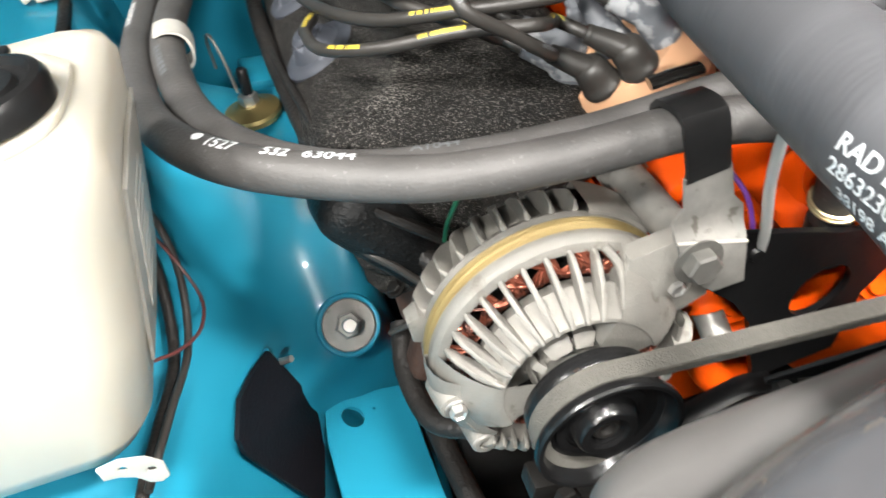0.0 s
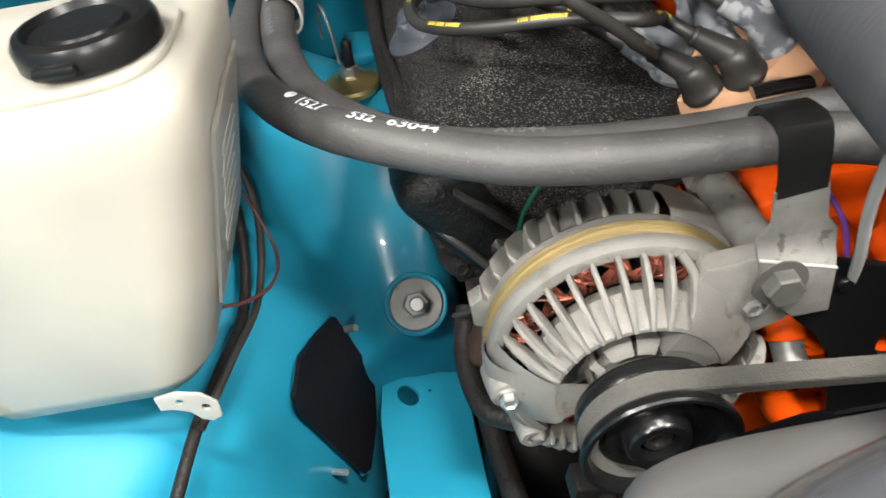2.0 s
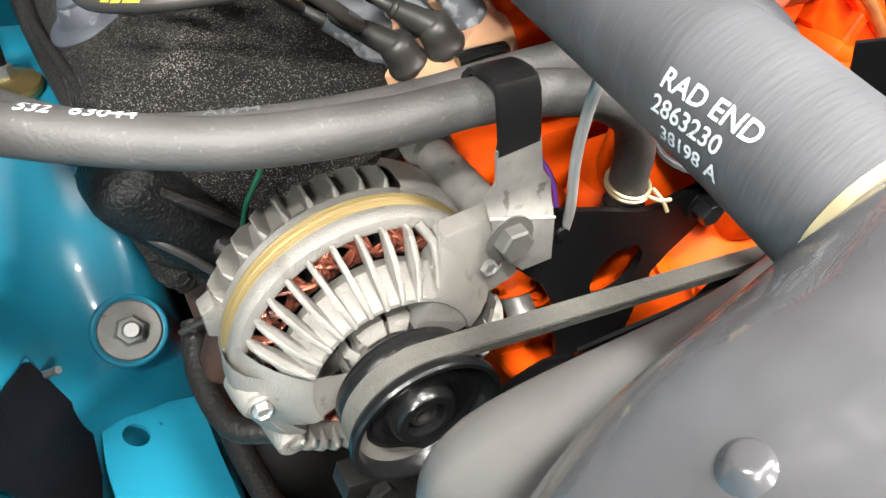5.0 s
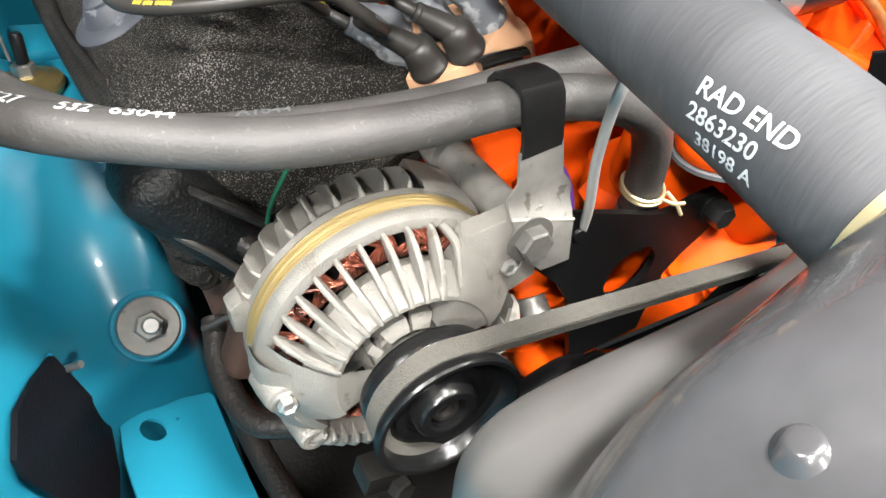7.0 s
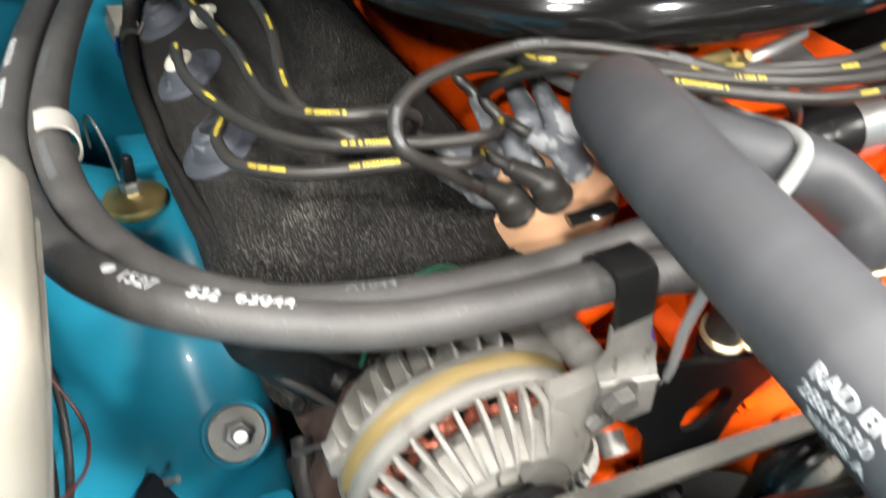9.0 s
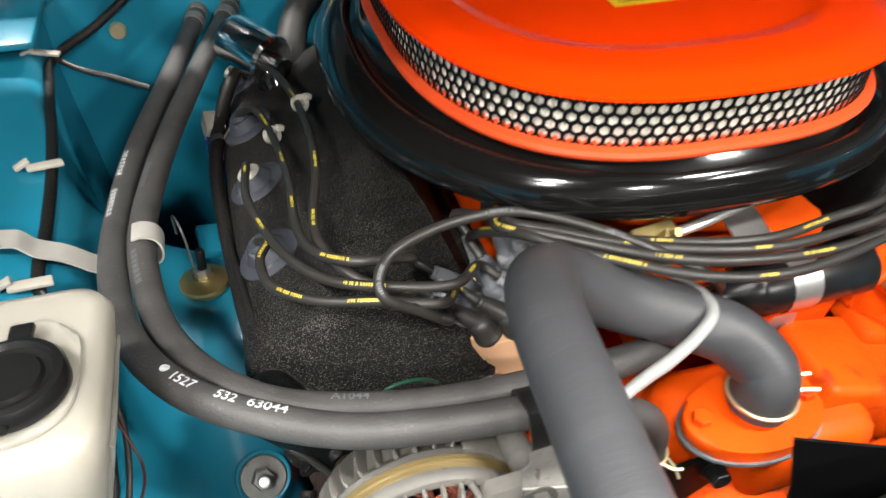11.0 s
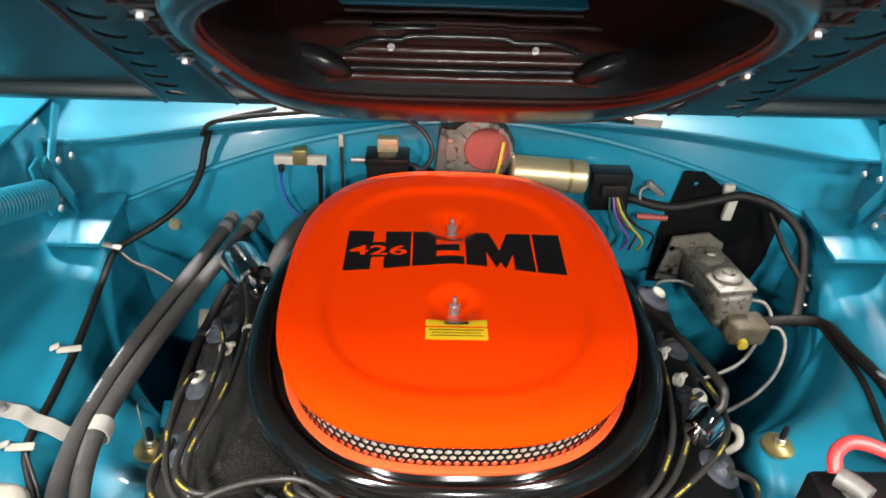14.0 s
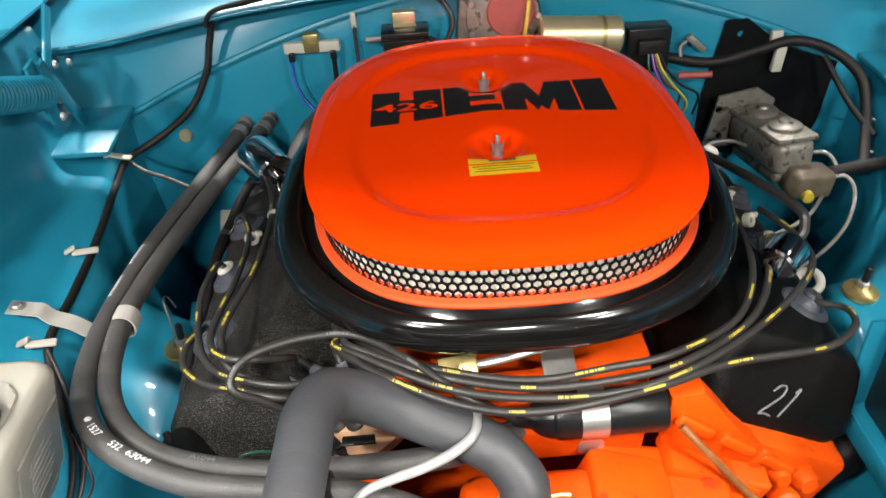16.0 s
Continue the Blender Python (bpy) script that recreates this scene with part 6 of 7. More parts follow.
tower_stud(-0.431, -0.020, 0.684, "brass-coloured dished washer with nut and stud on the turquoise tower")
tower_stud(0.514, 0.022, 0.660, "grey dished washer with nut and stud on the turquoise tower")
nrm = Vector((0.08, -0.72, 0.69))
strut = thing("fender_bolt", (-0.407, -0.166, 0.545), "large zinc washer and hex bolt on the turquoise fender", "bolt")
part("washer", lathe_bm([(0, 0.0045), (0.0215, 0.0042), (0.0225, 0.003), (0.0225, 0), (0, 0)], (-0.406, -0.1765, 0.5555), nrm, 40), DULLSTEEL, strut, "broad flat zinc washer")
part("nut", lathe_bm([(0, 0.004), (0.0128, 0.004), (0.0128, 0.0055), (0.0112, 0.006), (0.0112, 0.013), (0.0098, 0.0145), (0, 0.0145)], (-0.406, -0.1765, 0.5555), nrm, 6), DULLSTEEL, strut)
part("weld_ring", lathe_bm([(0.0225, 0.0004), (0.0245, 0.0012), (0.0262, 0.0008), (0.0275, -0.0012)], (-0.406, -0.1765, 0.5555), nrm, 40), TEAL, strut, "painted bead round the washer")
part("stud", lathe_bm([(0.0062, 0.012), (0.0062, 0.0235), (0.0052, 0.025), (0, 0.025)], (-0.406, -0.1765, 0.5555), nrm, 18), STEEL, strut)

# black felt patch behind an opening in the fender, with two studs
patch = thing("fender_opening", (-0.48, -0.25, 0.55), "black-padded diamond opening in the turquoise fender", "opening")
PN = Vector((0.886, -0.449, 0.109)).normalized()
pts = [(-0.472, -0.216, 0.598), (-0.483, -0.237, 0.604), (-0.495, -0.258, 0.604), (-0.503, -0.279, 0.588), (-0.503, -0.281, 0.572), (-0.492, -0.272, 0.515), (-0.479, -0.262, 0.455), (-0.474, -0.255, 0.451), (-0.463, -0.230, 0.478), (-0.459, -0.213, 0.505), (-0.462, -0.207, 0.535)]
bm = bmesh.new()
vs = [bm.verts.new(p) for p in pts]
c = bm.verts.new(sum((Vector(p) for p in pts), Vector()) / len(pts))
for k in range(len(vs)):
    bm.faces.new((vs[k], vs[(k + 1) % len(vs)], c))
bmesh.ops.translate(bm, vec=PN * 0.004, verts=bm.verts)
part("pad", thicken(bm, 0.004), PADBLACK, patch)
part("lip", tube_bm([Vector(p) + PN * 0.005 for p in pts[6:] + [pts[0]]], 0.0024, 8, 4), TEAL, patch, "raised turquoise lip along one side")
for p in ((-0.464, -0.214, 0.578), (-0.492, -0.278, 0.485)):
    part("stud", tube_bm([p, Vector(p) + Vector((0.012, -0.008, 0.008))], 0.0028, 8, straight=True), STEEL, patch)

# lower tab with an oval hole
bm = bmesh.new()
TAB = Matrix(((0.919, 0, 0.394, -0.428), (-0.027, 0.998, 0.062, -0.217), (-0.393, -0.068, 0.917, 0.488), (0, 0, 0, 1)))
plate(bm, [(-0.022, 0.006), (-0.016, 0.014), (0.012, 0.022), (0.03, 0.030), (0.052, 0.034), (0.056, 0.030), (0.057, -0.03), (0.060, -0.086), (0.066, -0.16), (-0.016, -0.16), (-0.020, -0.09), (-0.024, -0.03)], [ring_pts(0.001, -0.002, 0.0118, 26, 0.84), ring_pts(0.021, 0.007, 0.0017, 8)], 0.003, TAB)
single("fender_tab", bm, TEAL, "turquoise sheet metal tab with an oval hole", "bracket", kind="structure")


# ---- wiring along the fenders and firewall ----
def cable(name, pts, r, material, label, category="wire", group="", n=8, flat=1.0):
    return single(name, tube_bm(pts, r, max(n, 12), 6, flat=flat), material, label, category, group, angle=1.0)


cable("wire_loom", [(-0.30, 0.45, 1.008), (-0.40, 0.428, 0.99), (-0.425, 0.425, 0.95), (-0.44, 0.415, 0.90), (-0.475, 0.40, 0.845), (-0.525, 0.37, 0.812), (-0.578, 0.325, 0.793), (-0.578, 0.26, 0.785), (-0.565, 0.16, 0.784), (-0.556, 0.07, 0.782),
                    (-0.552, -0.02, 0.779), (-0.550, -0.10, 0.776), (-0.530, -0.150, 0.740), (-0.514, -0.195, 0.695), (-0.513, -0.255, 0.660), (-0.522, -0.315, 0.662), (-0.530, -0.360, 0.664), (-0.54, -0.42, 0.655)], lambda s: 0.0058 - 0.0020 * min(1.0, max(0.0, (s - 0.62) / 0.12)), LOOM, "black taped wiring loom along the turquoise fender", "wiring loom", n=10)
cable("wire", [(-0.578, 0.325, 0.793), (-0.545, 0.30, 0.785), (-0.51, 0.29, 0.775), (-0.47, 0.27, 0.765)], 0.0035, WIRE, "thin black branch wire off the loom")
cable("wire", [(-0.512, -0.185, 0.715), (-0.500, -0.202, 0.697), (-0.490, -0.222, 0.671), (-0.490, -0.255, 0.674), (-0.500, -0.280, 0.685), (-0.515, -0.295, 0.697)], 0.0012, MAROON, "thin dark red looped wire on the fender")
cable("wire", [(-0.545, -0.11, 0.779), (-0.520, -0.150, 0.745), (-0.500, -0.195, 0.698), (-0.502, -0.252, 0.664), (-0.513, -0.310, 0.667), (-0.525, -0.36, 0.668)], 0.0026, WIRE, "thin black wire beside the loom")
for (x, y, z), a in (((-0.580, 0.322, 0.800), -10), ((-0.556, 0.072, 0.789), 20), ((-0.549, -0.105, 0.783), 12)):
    cl = thing("loom_clip", (x, y, z), "off-white nylon clip over the wiring loom", "clip", "loom clips")
    part("band", box_bm((0.034, 0.012, 0.004), (x - 0.004, y, z + 0.002), (0, 8, a), 0.0015), NYLON, cl)
    part("tail", box_bm((0.016, 0.010, 0.004), (x - 0.024, y, z + 0.006), (0, -20, a), 0.0015), NYLON, cl)
cable("cowl_wire", [(-0.425, 0.412, 0.975), (-0.40, 0.412, 1.0), (-0.30, 0.414, 1.015), (-0.15, 0.416, 1.027), (0.0, 0.418, 1.031), (0.2, 0.416, 1.027), (0.33, 0.414, 1.016)], 0.004, LOOM, "black wire clipped along the cowl edge")
single("cowl_clip", box_bm((0.05, 0.02, 0.016), (0.335, 0.42, 1.018), (0, 4, 0), 0.003), NYLON, "pale clip on the cowl edge", "clip")
cable("wire_loom", [(0.33, 0.43, 0.86), (0.40, 0.405, 0.855), (0.47, 0.40, 0.872), (0.53, 0.40, 0.885), (0.59, 0.385, 0.87), (0.63, 0.35, 0.835), (0.632, 0.31, 0.785), (0.615, 0.26, 0.745), (0.60, 0.23, 0.73)], 0.0085, LOOM, "thick black taped wiring loom by the brake cylinder", "wiring loom", n=10)
cable("wire_loom", [(0.56, 0.25, 0.718), (0.60, 0.232, 0.738), (0.632, 0.200, 0.757), (0.637, 0.126, 0.770), (0.646, 0.046, 0.779), (0.641, -0.018, 0.777), (0.642, -0.055, 0.776), (0.644, -0.15, 0.776), (0.645, -0.3, 0.776)], 0.0095, LOOM, "thick black wiring loom along the driver side fender", "wiring loom", n=10)
cable("wire", [(0.625, 0.205, 0.755), (0.630, 0.14, 0.757), (0.632, 0.06, 0.760), (0.622, -0.03, 0.752), (0.618, -0.12, 0.748)], 0.005, LOOM, "black branch of the driver side loom")
cable("wire_loom", [(0.58, 0.385, 0.86), (0.61, 0.33, 0.80), (0.635, 0.28, 0.765)], 0.005, LOOM, "thin black branch loom", "wiring loom")
for p, t in (((0.655, 0.325, 0.768), 50), ((0.648, 0.30, 0.722), 70), ((0.646, 0.046, 0.789), 0)):
    cl = thing("loom_clip", p, "grey metal clip on the driver side loom", "clip", "loom clips")
    part("band", box_bm((0.032, 0.009, 0.0035), p, (0, 30, t), 0.001), STEEL, cl)

# ---- things on the firewall ----
ballast = thing("ballast_resistor", (-0.26, 0.43, 0.915), "white ceramic ballast resistor with a metal strap", "resistor")
part("ceramic", box_bm((0.092, 0.014, 0.017), (-0.2625, 0.424, 0.925), bevel=0.002), NYLON, ballast)
part("strap", box_bm((0.026, 0.02, 0.03), (-0.2625, 0.424, 0.933), bevel=0.003), BRASS, ballast)
for dx in (-0.034, 0.034):
    part("terminal", box_bm((0.010, 0.012, 0.014), (-0.2625 + dx, 0.416, 0.912), bevel=0.002), PLASTIC, ballast)
cable("wire", [(-0.298, 0.414, 0.905), (-0.298, 0.415, 0.87), (-0.285, 0.41, 0.835), (-0.26, 0.40, 0.81)], 0.0025, BLUE, "dark blue wire from the resistor")
cable("wire", [(-0.228, 0.414, 0.905), (-0.23, 0.415, 0.86), (-0.232, 0.41, 0.82)], 0.004, LOOM, "dark wire from the resistor")
cable("wire", [(-0.19, 0.428, 0.955), (-0.19, 0.422, 0.90), (-0.19, 0.415, 0.84)], 0.003, WIRE, "thin black wire on the firewall")
single("wire_eyelet", box_bm((0.009, 0.006, 0.026), (-0.19, 0.428, 0.962), bevel=0.002), NYLON, "pale wire terminal on the firewall", "terminal")
relay = thing("starter_relay", (-0.105, 0.43, 0.90), "black relay with a gold tab on the firewall", "relay")
part("body", box_bm((0.072, 0.05, 0.05), (-0.108, 0.408, 0.915), bevel=0.004), PLASTIC, relay)
part("top", box_bm((0.076, 0.052, 0.014), (-0.108, 0.408, 0.944), bevel=0.003), PLASTIC, relay)
part("tab", box_bm((0.036, 0.02, 0.026), (-0.108, 0.42, 0.962), bevel=0.002), CADMIUM, relay)
part("stud", tube_bm([(-0.145, 0.41, 0.935), (-0.172, 0.41, 0.934)], 0.005, 10, straight=True), STEEL, relay)
cable("wire", [(-0.07, 0.41, 0.93), (-0.045, 0.40, 0.925), (-0.03, 0.405, 0.96), (-0.06, 0.42, 1.0), (-0.14, 0.43, 1.022)], 0.004, WIRE, "black wire looping from the relay to the cowl")
wiper = thing("wiper_motor", (0.06, 0.43, 0.92), "alloy wiper motor with red cover plate and gold can", "wiper motor")
bm = bmesh.new()
lathe(bm, [(0, 0), (0.062, 0), (0.064, 0.008), (0.058, 0.03), (0.045, 0.034), (0, 0.034)], to_axis((0.05, 0.432, 0.955), (0, -1, 0.12)), 40)
box(bm, 0.05, 0.03, 0.11, pose(0.002, 0.42, 0.945, 0, 6, 0), 0.006)
part("gear_case", bm, ALLOY, wiper)
part("cover", lathe_bm([(0, 0.036), (0.036, 0.0355), (0.040, 0.032)], (0.062, 0.432, 0.962), (0, -1, 0.12), 32), PINKRED, wiper, "faded red cover plate")
part("can", lathe_bm([(0, 0.135), (0.026, 0.135), (0.030, 0.131), (0.030, 0.004), (0.026, 0), (0, 0)], (0.105, 0.395, 0.928), (1, 0.02, -0.08), 36), CADMIUM, wiper, "gold plated motor can")
part("band", lathe_bm([(0.0308, 0.10), (0.0308, 0.106)], (0.105, 0.395, 0.928), (1, 0.02, -0.08), 36), BRASS, wiper)
for k in range(7):
    a = 2 * math.pi * k / 7
    part("screw", bolt_bm((0.05 + 0.056 * math.cos(a), 0.399, 0.959 + 0.056 * math.sin(a)), (0, -1, 0), 0.005, 0.004), STEEL, wiper)
part("lead", tube_bm([(0.09, 0.39, 0.985), (0.085, 0.375, 0.96), (0.08, 0.375, 0.93), (0.075, 0.38, 0.90)], 0.003, 8), YELLOW, wiper)
ecu = thing("electronic_module", (0.285, 0.43, 0.86), "black electronic module with a bundle of coloured wires", "module")
part("case", box_bm((0.072, 0.04, 0.075), (0.29, 0.42, 0.885), bevel=0.003), PLASTIC, ecu)
part("plug", box_bm((0.045, 0.02, 0.025), (0.292, 0.395, 0.895), bevel=0.003), LOOM, ecu)
for k, (m, dx) in enumerate(((YELLOW, 0.012), (PURPLE, 0.0), (GREEN, -0.01), (LOOM, 0.02), (MAROON, 0.006))):
    part("lead", tube_bm([(0.292 + dx * 0.6, 0.386, 0.885), (0.297 + dx, 0.375, 0.86), (0.31 + dx * 1.5, 0.37, 0.835), (0.33 + dx * 2.2, 0.375, 0.80 + 0.004 * k), (0.325 + dx * 2.5, 0.39, 0.77)], 0.0022, 8), m, ecu)
single("wire_connector", box_bm((0.012, 0.014, 0.04), (0.375, 0.42, 0.885), (0, -50, 0), 0.003), DULLSTEEL, "grey wire connector on the firewall", "connector")
cable("wire", [(0.36, 0.42, 0.89), (0.35, 0.42, 0.88), (0.35, 0.415, 0.865)], 0.003, DULLSTEEL, "grey wire at the connector")
single("fuse_holder", tube_bm([(0.345, 0.40, 0.838), (0.40, 0.395, 0.838)], 0.0055, 12, straight=True), PINKRED, "pink and white inline fuse holder", "fuse holder")
regulator = thing("voltage_regulator_plate", (0.50, 0.435, 0.78), "flat black plate on the firewall beside the brake cylinder", "plate")
bm = bmesh.new()
plate(bm, [(0.425, 0.915), (0.46, 0.918), (0.49, 0.895), (0.53, 0.865), (0.575, 0.85), (0.63, 0.83), (0.62, 0.72), (0.60, 0.66), (0.40, 0.67), (0.402, 0.79)], [ring_pts(0.452, 0.892, 0.006, 10)], 0.006, front(0.434))
part("plate", bm, SATIN, regulator)
part("clip", box_bm((0.02, 0.012, 0.02), (0.512, 0.425, 0.885), (0, 0, 0), 0.003), NYLON, regulator)
part("strap", box_bm((0.018, 0.012, 0.055), (0.517, 0.412, 0.855), (0, 4, 0), 0.003), NYLON, regulator)
brake = thing("brake_master_cylinder", (0.47, 0.35, 0.72), "bare alloy brake master cylinder with steel pipes", "brake cylinder")
bm = bmesh.new()
plate(bm, [(-0.062, -0.055), (0.045, -0.055), (0.052, 0.03), (0.02, 0.052), (-0.045, 0.04)], [ring_pts(-0.042, 0.015, 0.006, 10), ring_pts(-0.035, -0.035, 0.006, 10)], 0.006, front(0.40) @ Matrix.Translation((0.465, 0.755, 0)))
part("flange", bm, ALLOY, brake, "grey alloy mounting flange")
BX = pose(0.487, 0.322, 0.744, -4, 0, 9)
bm = bmesh.new()
box(bm, 0.066, 0.155, 0.055, BX, 0.012, 3)
box(bm, 0.056, 0.14, 0.03, BX @ Matrix.Translation((0, 0, -0.035)), 0.012, 3)
part("body", bm, ALLOY, brake)
bm = bmesh.new()
box(bm, 0.071, 0.15, 0.010, BX @ Matrix.Translation((0, 0, 0.032)), 0.004)
part("cover", bm, ALLOY, brake)
for dy in (0.034, -0.034):
    part("cap", lathe(bmesh.new(), [(0.026, 0.0), (0.026, 0.008), (0.022, 0.011), (0.012, 0.012), (0.010, 0.016), (0, 0.016)], BX @ Matrix.Translation((0, dy, 0.035)), 28), ALLOY, brake)
bm = bmesh.new()
box(bm, 0.072, 0.050, 0.046, pose(0.520, 0.238, 0.714, 0, 8, 9), 0.01, 3)
part("valve_block", bm, VALVEBROWN, brake, "dull brown-grey valve block")
part("plug", lathe_bm([(0, 0.01), (0.009, 0.01), (0.010, 0)], (0.510, 0.213, 0.703), (0.05, -1, -0.1), 12), YELLOW, brake, "yellow plug")
for pts in ([(0.54, 0.29, 0.735), (0.563, 0.275, 0.74), (0.57, 0.25, 0.725), (0.55, 0.23, 0.70), (0.51, 0.19, 0.68), (0.46, 0.17, 0.665), (0.42, 0.18, 0.64)],
            [(0.545, 0.235, 0.715), (0.573, 0.225, 0.725), (0.58, 0.20, 0.71), (0.56, 0.165, 0.68), (0.52, 0.135, 0.655), (0.48, 0.13, 0.62)],
            [(0.46, 0.33, 0.73), (0.42, 0.33, 0.745), (0.38, 0.32, 0.74), (0.375, 0.27, 0.70), (0.385, 0.2, 0.66)]):
    part("pipe", tube_bm(pts, 0.0032, 10), DULLSTEEL, brake, "bright steel brake pipe")
single("firewall_plug", lathe_bm([(0, 0.008), (0.010, 0.008), (0.012, 0.0)], (-0.512, 0.437, 0.776), (0, -1, 0), 16), CADMIUM, "brass-coloured plug in the firewall", "plug")


# ---- breathers ----
def breather(at, axis, label, hose, k=1.0, tall=1.0):
    t = thing("oil_breather", at, label, "breather", "breathers")
    part("can", lathe_bm([(r * k, h * k * (tall if h > 0.01 else 1.0)) for r, h in ((0.012, -0.015), (0.012, 0.0), (0.026, 0.002), (0.029, 0.006), (0.029, 0.034), (0.027, 0.038), (0.02, 0.041), (0, 0.042))], at, axis, 32), CHROME, t)
    if hose:
        part("elbow", tube_bm(hose, 0.006, 10), WIRE, t)
    return t


breather((-0.318, 0.236, 0.793), (-0.52, 0.72, 0.16), "chrome breather can on the passenger valve cover", None, 1.12, 1.75)
bm = lathe_bm([(0.021, -0.02), (0.021, 0.030), (0.018, 0.036), (0, 0.036)], (-0.318, 0.240, 0.752), (-0.2, 0.25, 0.9), 28)
single("breather_grommet", bm, GLOSS, "glossy black breather base on the valve cover", "grommet")
breather((0.315, -0.092, 0.811), (0.74, 0.62, 0.27), "chrome breather cap on the driver valve cover", [(0.341, -0.070, 0.821), (0.352, -0.061, 0.824), (0.361, -0.053, 0.836), (0.357, -0.025, 0.850), (0.315, 0.120, 0.835), (0.270, 0.170, 0.835), (0.240, 0.200, 0.840)], 0.80, 1.25)
hk = thing("hook_fitting", (0.42, -0.003, 0.70), "pale bent hook fitting beside the driver valve cover", "hook")
part("hook", tube_bm([(0.405, 0.012, 0.69), (0.418, 0.02, 0.705), (0.432, 0.008, 0.712), (0.43, -0.012, 0.705), (0.412, -0.018, 0.69)], 0.006, 10), NYLON, hk)
# air hose from the base pan's back to the firewall side
single("fresh_air_hose", tube_bm([(-0.296, 0.262, 0.745), (-0.294, 0.282, 0.785), (-0.274, 0.332, 0.815), (-0.236, 0.398, 0.824), (-0.200, 0.445, 0.824)], 0.019, 24), RUBBER, "grey-black rubber duct behind the air cleaner", "hose")


# ---- hood ----
HS = math.atan(0.606)
HM = Matrix.Translation((-0.002, 0.352, 1.066)) @ Matrix.Scale(0.92, 4) @ Matrix.Rotation(-HS, 4, "X")  # x across, y towards the hinges, z up through the panel
hood = thing("hood", (0.012, 0.5, 1.03), "open hood, dark underside with a black plastic air duct", "hood")


def hood_outline(w0, w1, l0, l1):
    return [(-w0, l0), (w0, l0), (w1, l1), (-w1, l1)]


def duct_oval(a, gx=0.0, gt=0.0, gb=0.0):
    """The duct's mouth, grown by gx at the sides, gt at the far end and gb towards the hinges, where its corners are squarer."""
    c, s = math.cos(a), math.sin(a)
    near = max(0.0, s)
    e = 2.35 + 2.2 * near
    k = (abs(c) ** e + abs(s) ** e) ** (-1 / e)
    return 0.004 + (0.238 + 0.010 * near + gx * (1 + 0.9 * near)) * k * c, -0.60 + ((0.312 + gb) if s > 0 else (0.265 + gt)) * k * s


def duct_rings(rows, n=128):
    bm = bmesh.new()
    rings = [[bm.verts.new(HM @ Vector((*duct_oval(2 * math.pi * k / n, gx, gt, gb), z))) for k in range(n)] for gx, gt, gb, z in rows]
    for p, q in zip(rings, rings[1:]):
        for k in range(n):
            bm.faces.new((p[k], p[(k + 1) % n], q[(k + 1) % n], q[k]))
    return bm, rings


hole = [duct_oval(2 * math.pi * k / 64, 0.015, 0.015, 0.03) for k in range(64)]
bm = bmesh.new()
plate(bm, hood_outline(0.86, 0.80, -1.42, 0.03), [hole], 0.004, HM @ Matrix.Translation((0, 0, 0.02)))
part("inner_panel", bm, HOODBLACK, hood)
bm = bmesh.new()
box(bm, 1.74, 1.46, 0.006, HM @ Matrix.Translation((0, -0.70, 0.15)), 0.002)
part("outer_panel", bm, TEAL, hood)
bm, _ = duct_rings([(0.082, 0.072, 0.250, 0.018), (0.082, 0.072, 0.250, 0.000), (0.076, 0.068, 0.246, -0.006), (0.052, 0.044, 0.236, -0.008), (0.046, 0.038, 0.232, -0.003), (0.034, 0.028, 0.225, -0.004),
                    (0.028, 0.023, 0.218, -0.022), (0.021, 0.017, 0.206, -0.032), (0.012, 0.010, 0.182, -0.037), (0.005, 0.004, 0.130, -0.038), (0.001, 0.001, 0.045, -0.036), (-0.001, -0.001, 0.012, -0.031), (-0.003, -0.003, 0.0, -0.020), (-0.001, 0.0, -0.004, 0.008), (0.004, 0.0, -0.010, 0.034)])
duct = part("duct_frame", bm, DUCT, hood, "black plastic air duct frame with a raised smooth ring", angle=0.9)
seal_pts = [HM @ Vector((*duct_oval(2 * math.pi * k / 128, 0.0, 0.0, 0.004), -0.0265)) for k in range(129)]
part("edge_seal", tube_bm(seal_pts, 0.0030, 8, straight=True, caps=False), REDDISH, duct, "dark red-brown rubber edge of the mouth")
seal_pts = [HM @ Vector((*duct_oval(math.pi * (0.06 + 0.88 * k / 64), 0.024, 0.02, 0.212), -0.0300)) for k in range(65)]
part("edge_seal", tube_bm(seal_pts, 0.0045, 8, straight=True), REDDISH, duct, "dark red-brown rubber edge of the lip")
for k in range(40):
    a = 2 * math.pi * (k + 0.5) / 40
    if math.sin(a) > 0.35:
        continue
    p0, p1 = duct_oval(a, 0.032, 0.027, 0.2), duct_oval(a, 0.072, 0.066, 0.24)
    part("rib", tube_bm([HM @ Vector((*p0, -0.008)), HM @ Vector((*p1, -0.010))], 0.0022, 6, straight=True), DUCT, duct)
# inside of the scoop: a sunken floor with pressed cross bars
bm, rings = duct_rings([(0.004, 0.0, -0.010, 0.034), (0.012, 0.008, -0.004, 0.060), (0.010, 0.006, -0.010, 0.115), (-0.02, -0.02, -0.03, 0.128), (-0.15, -0.17, -0.20, 0.132)])
bm.faces.new(rings[-1])
part("scoop", bm, SCOOP, hood, "dark maroon-black inside of the hood scoop")
part("scoop_roof", box(bmesh.new(), 0.47, 0.012, 0.028, HM @ Matrix.Translation((-0.012, -0.300, 0.104)), 0.004, 3), TEAL, hood, "turquoise band deep in the scoop")


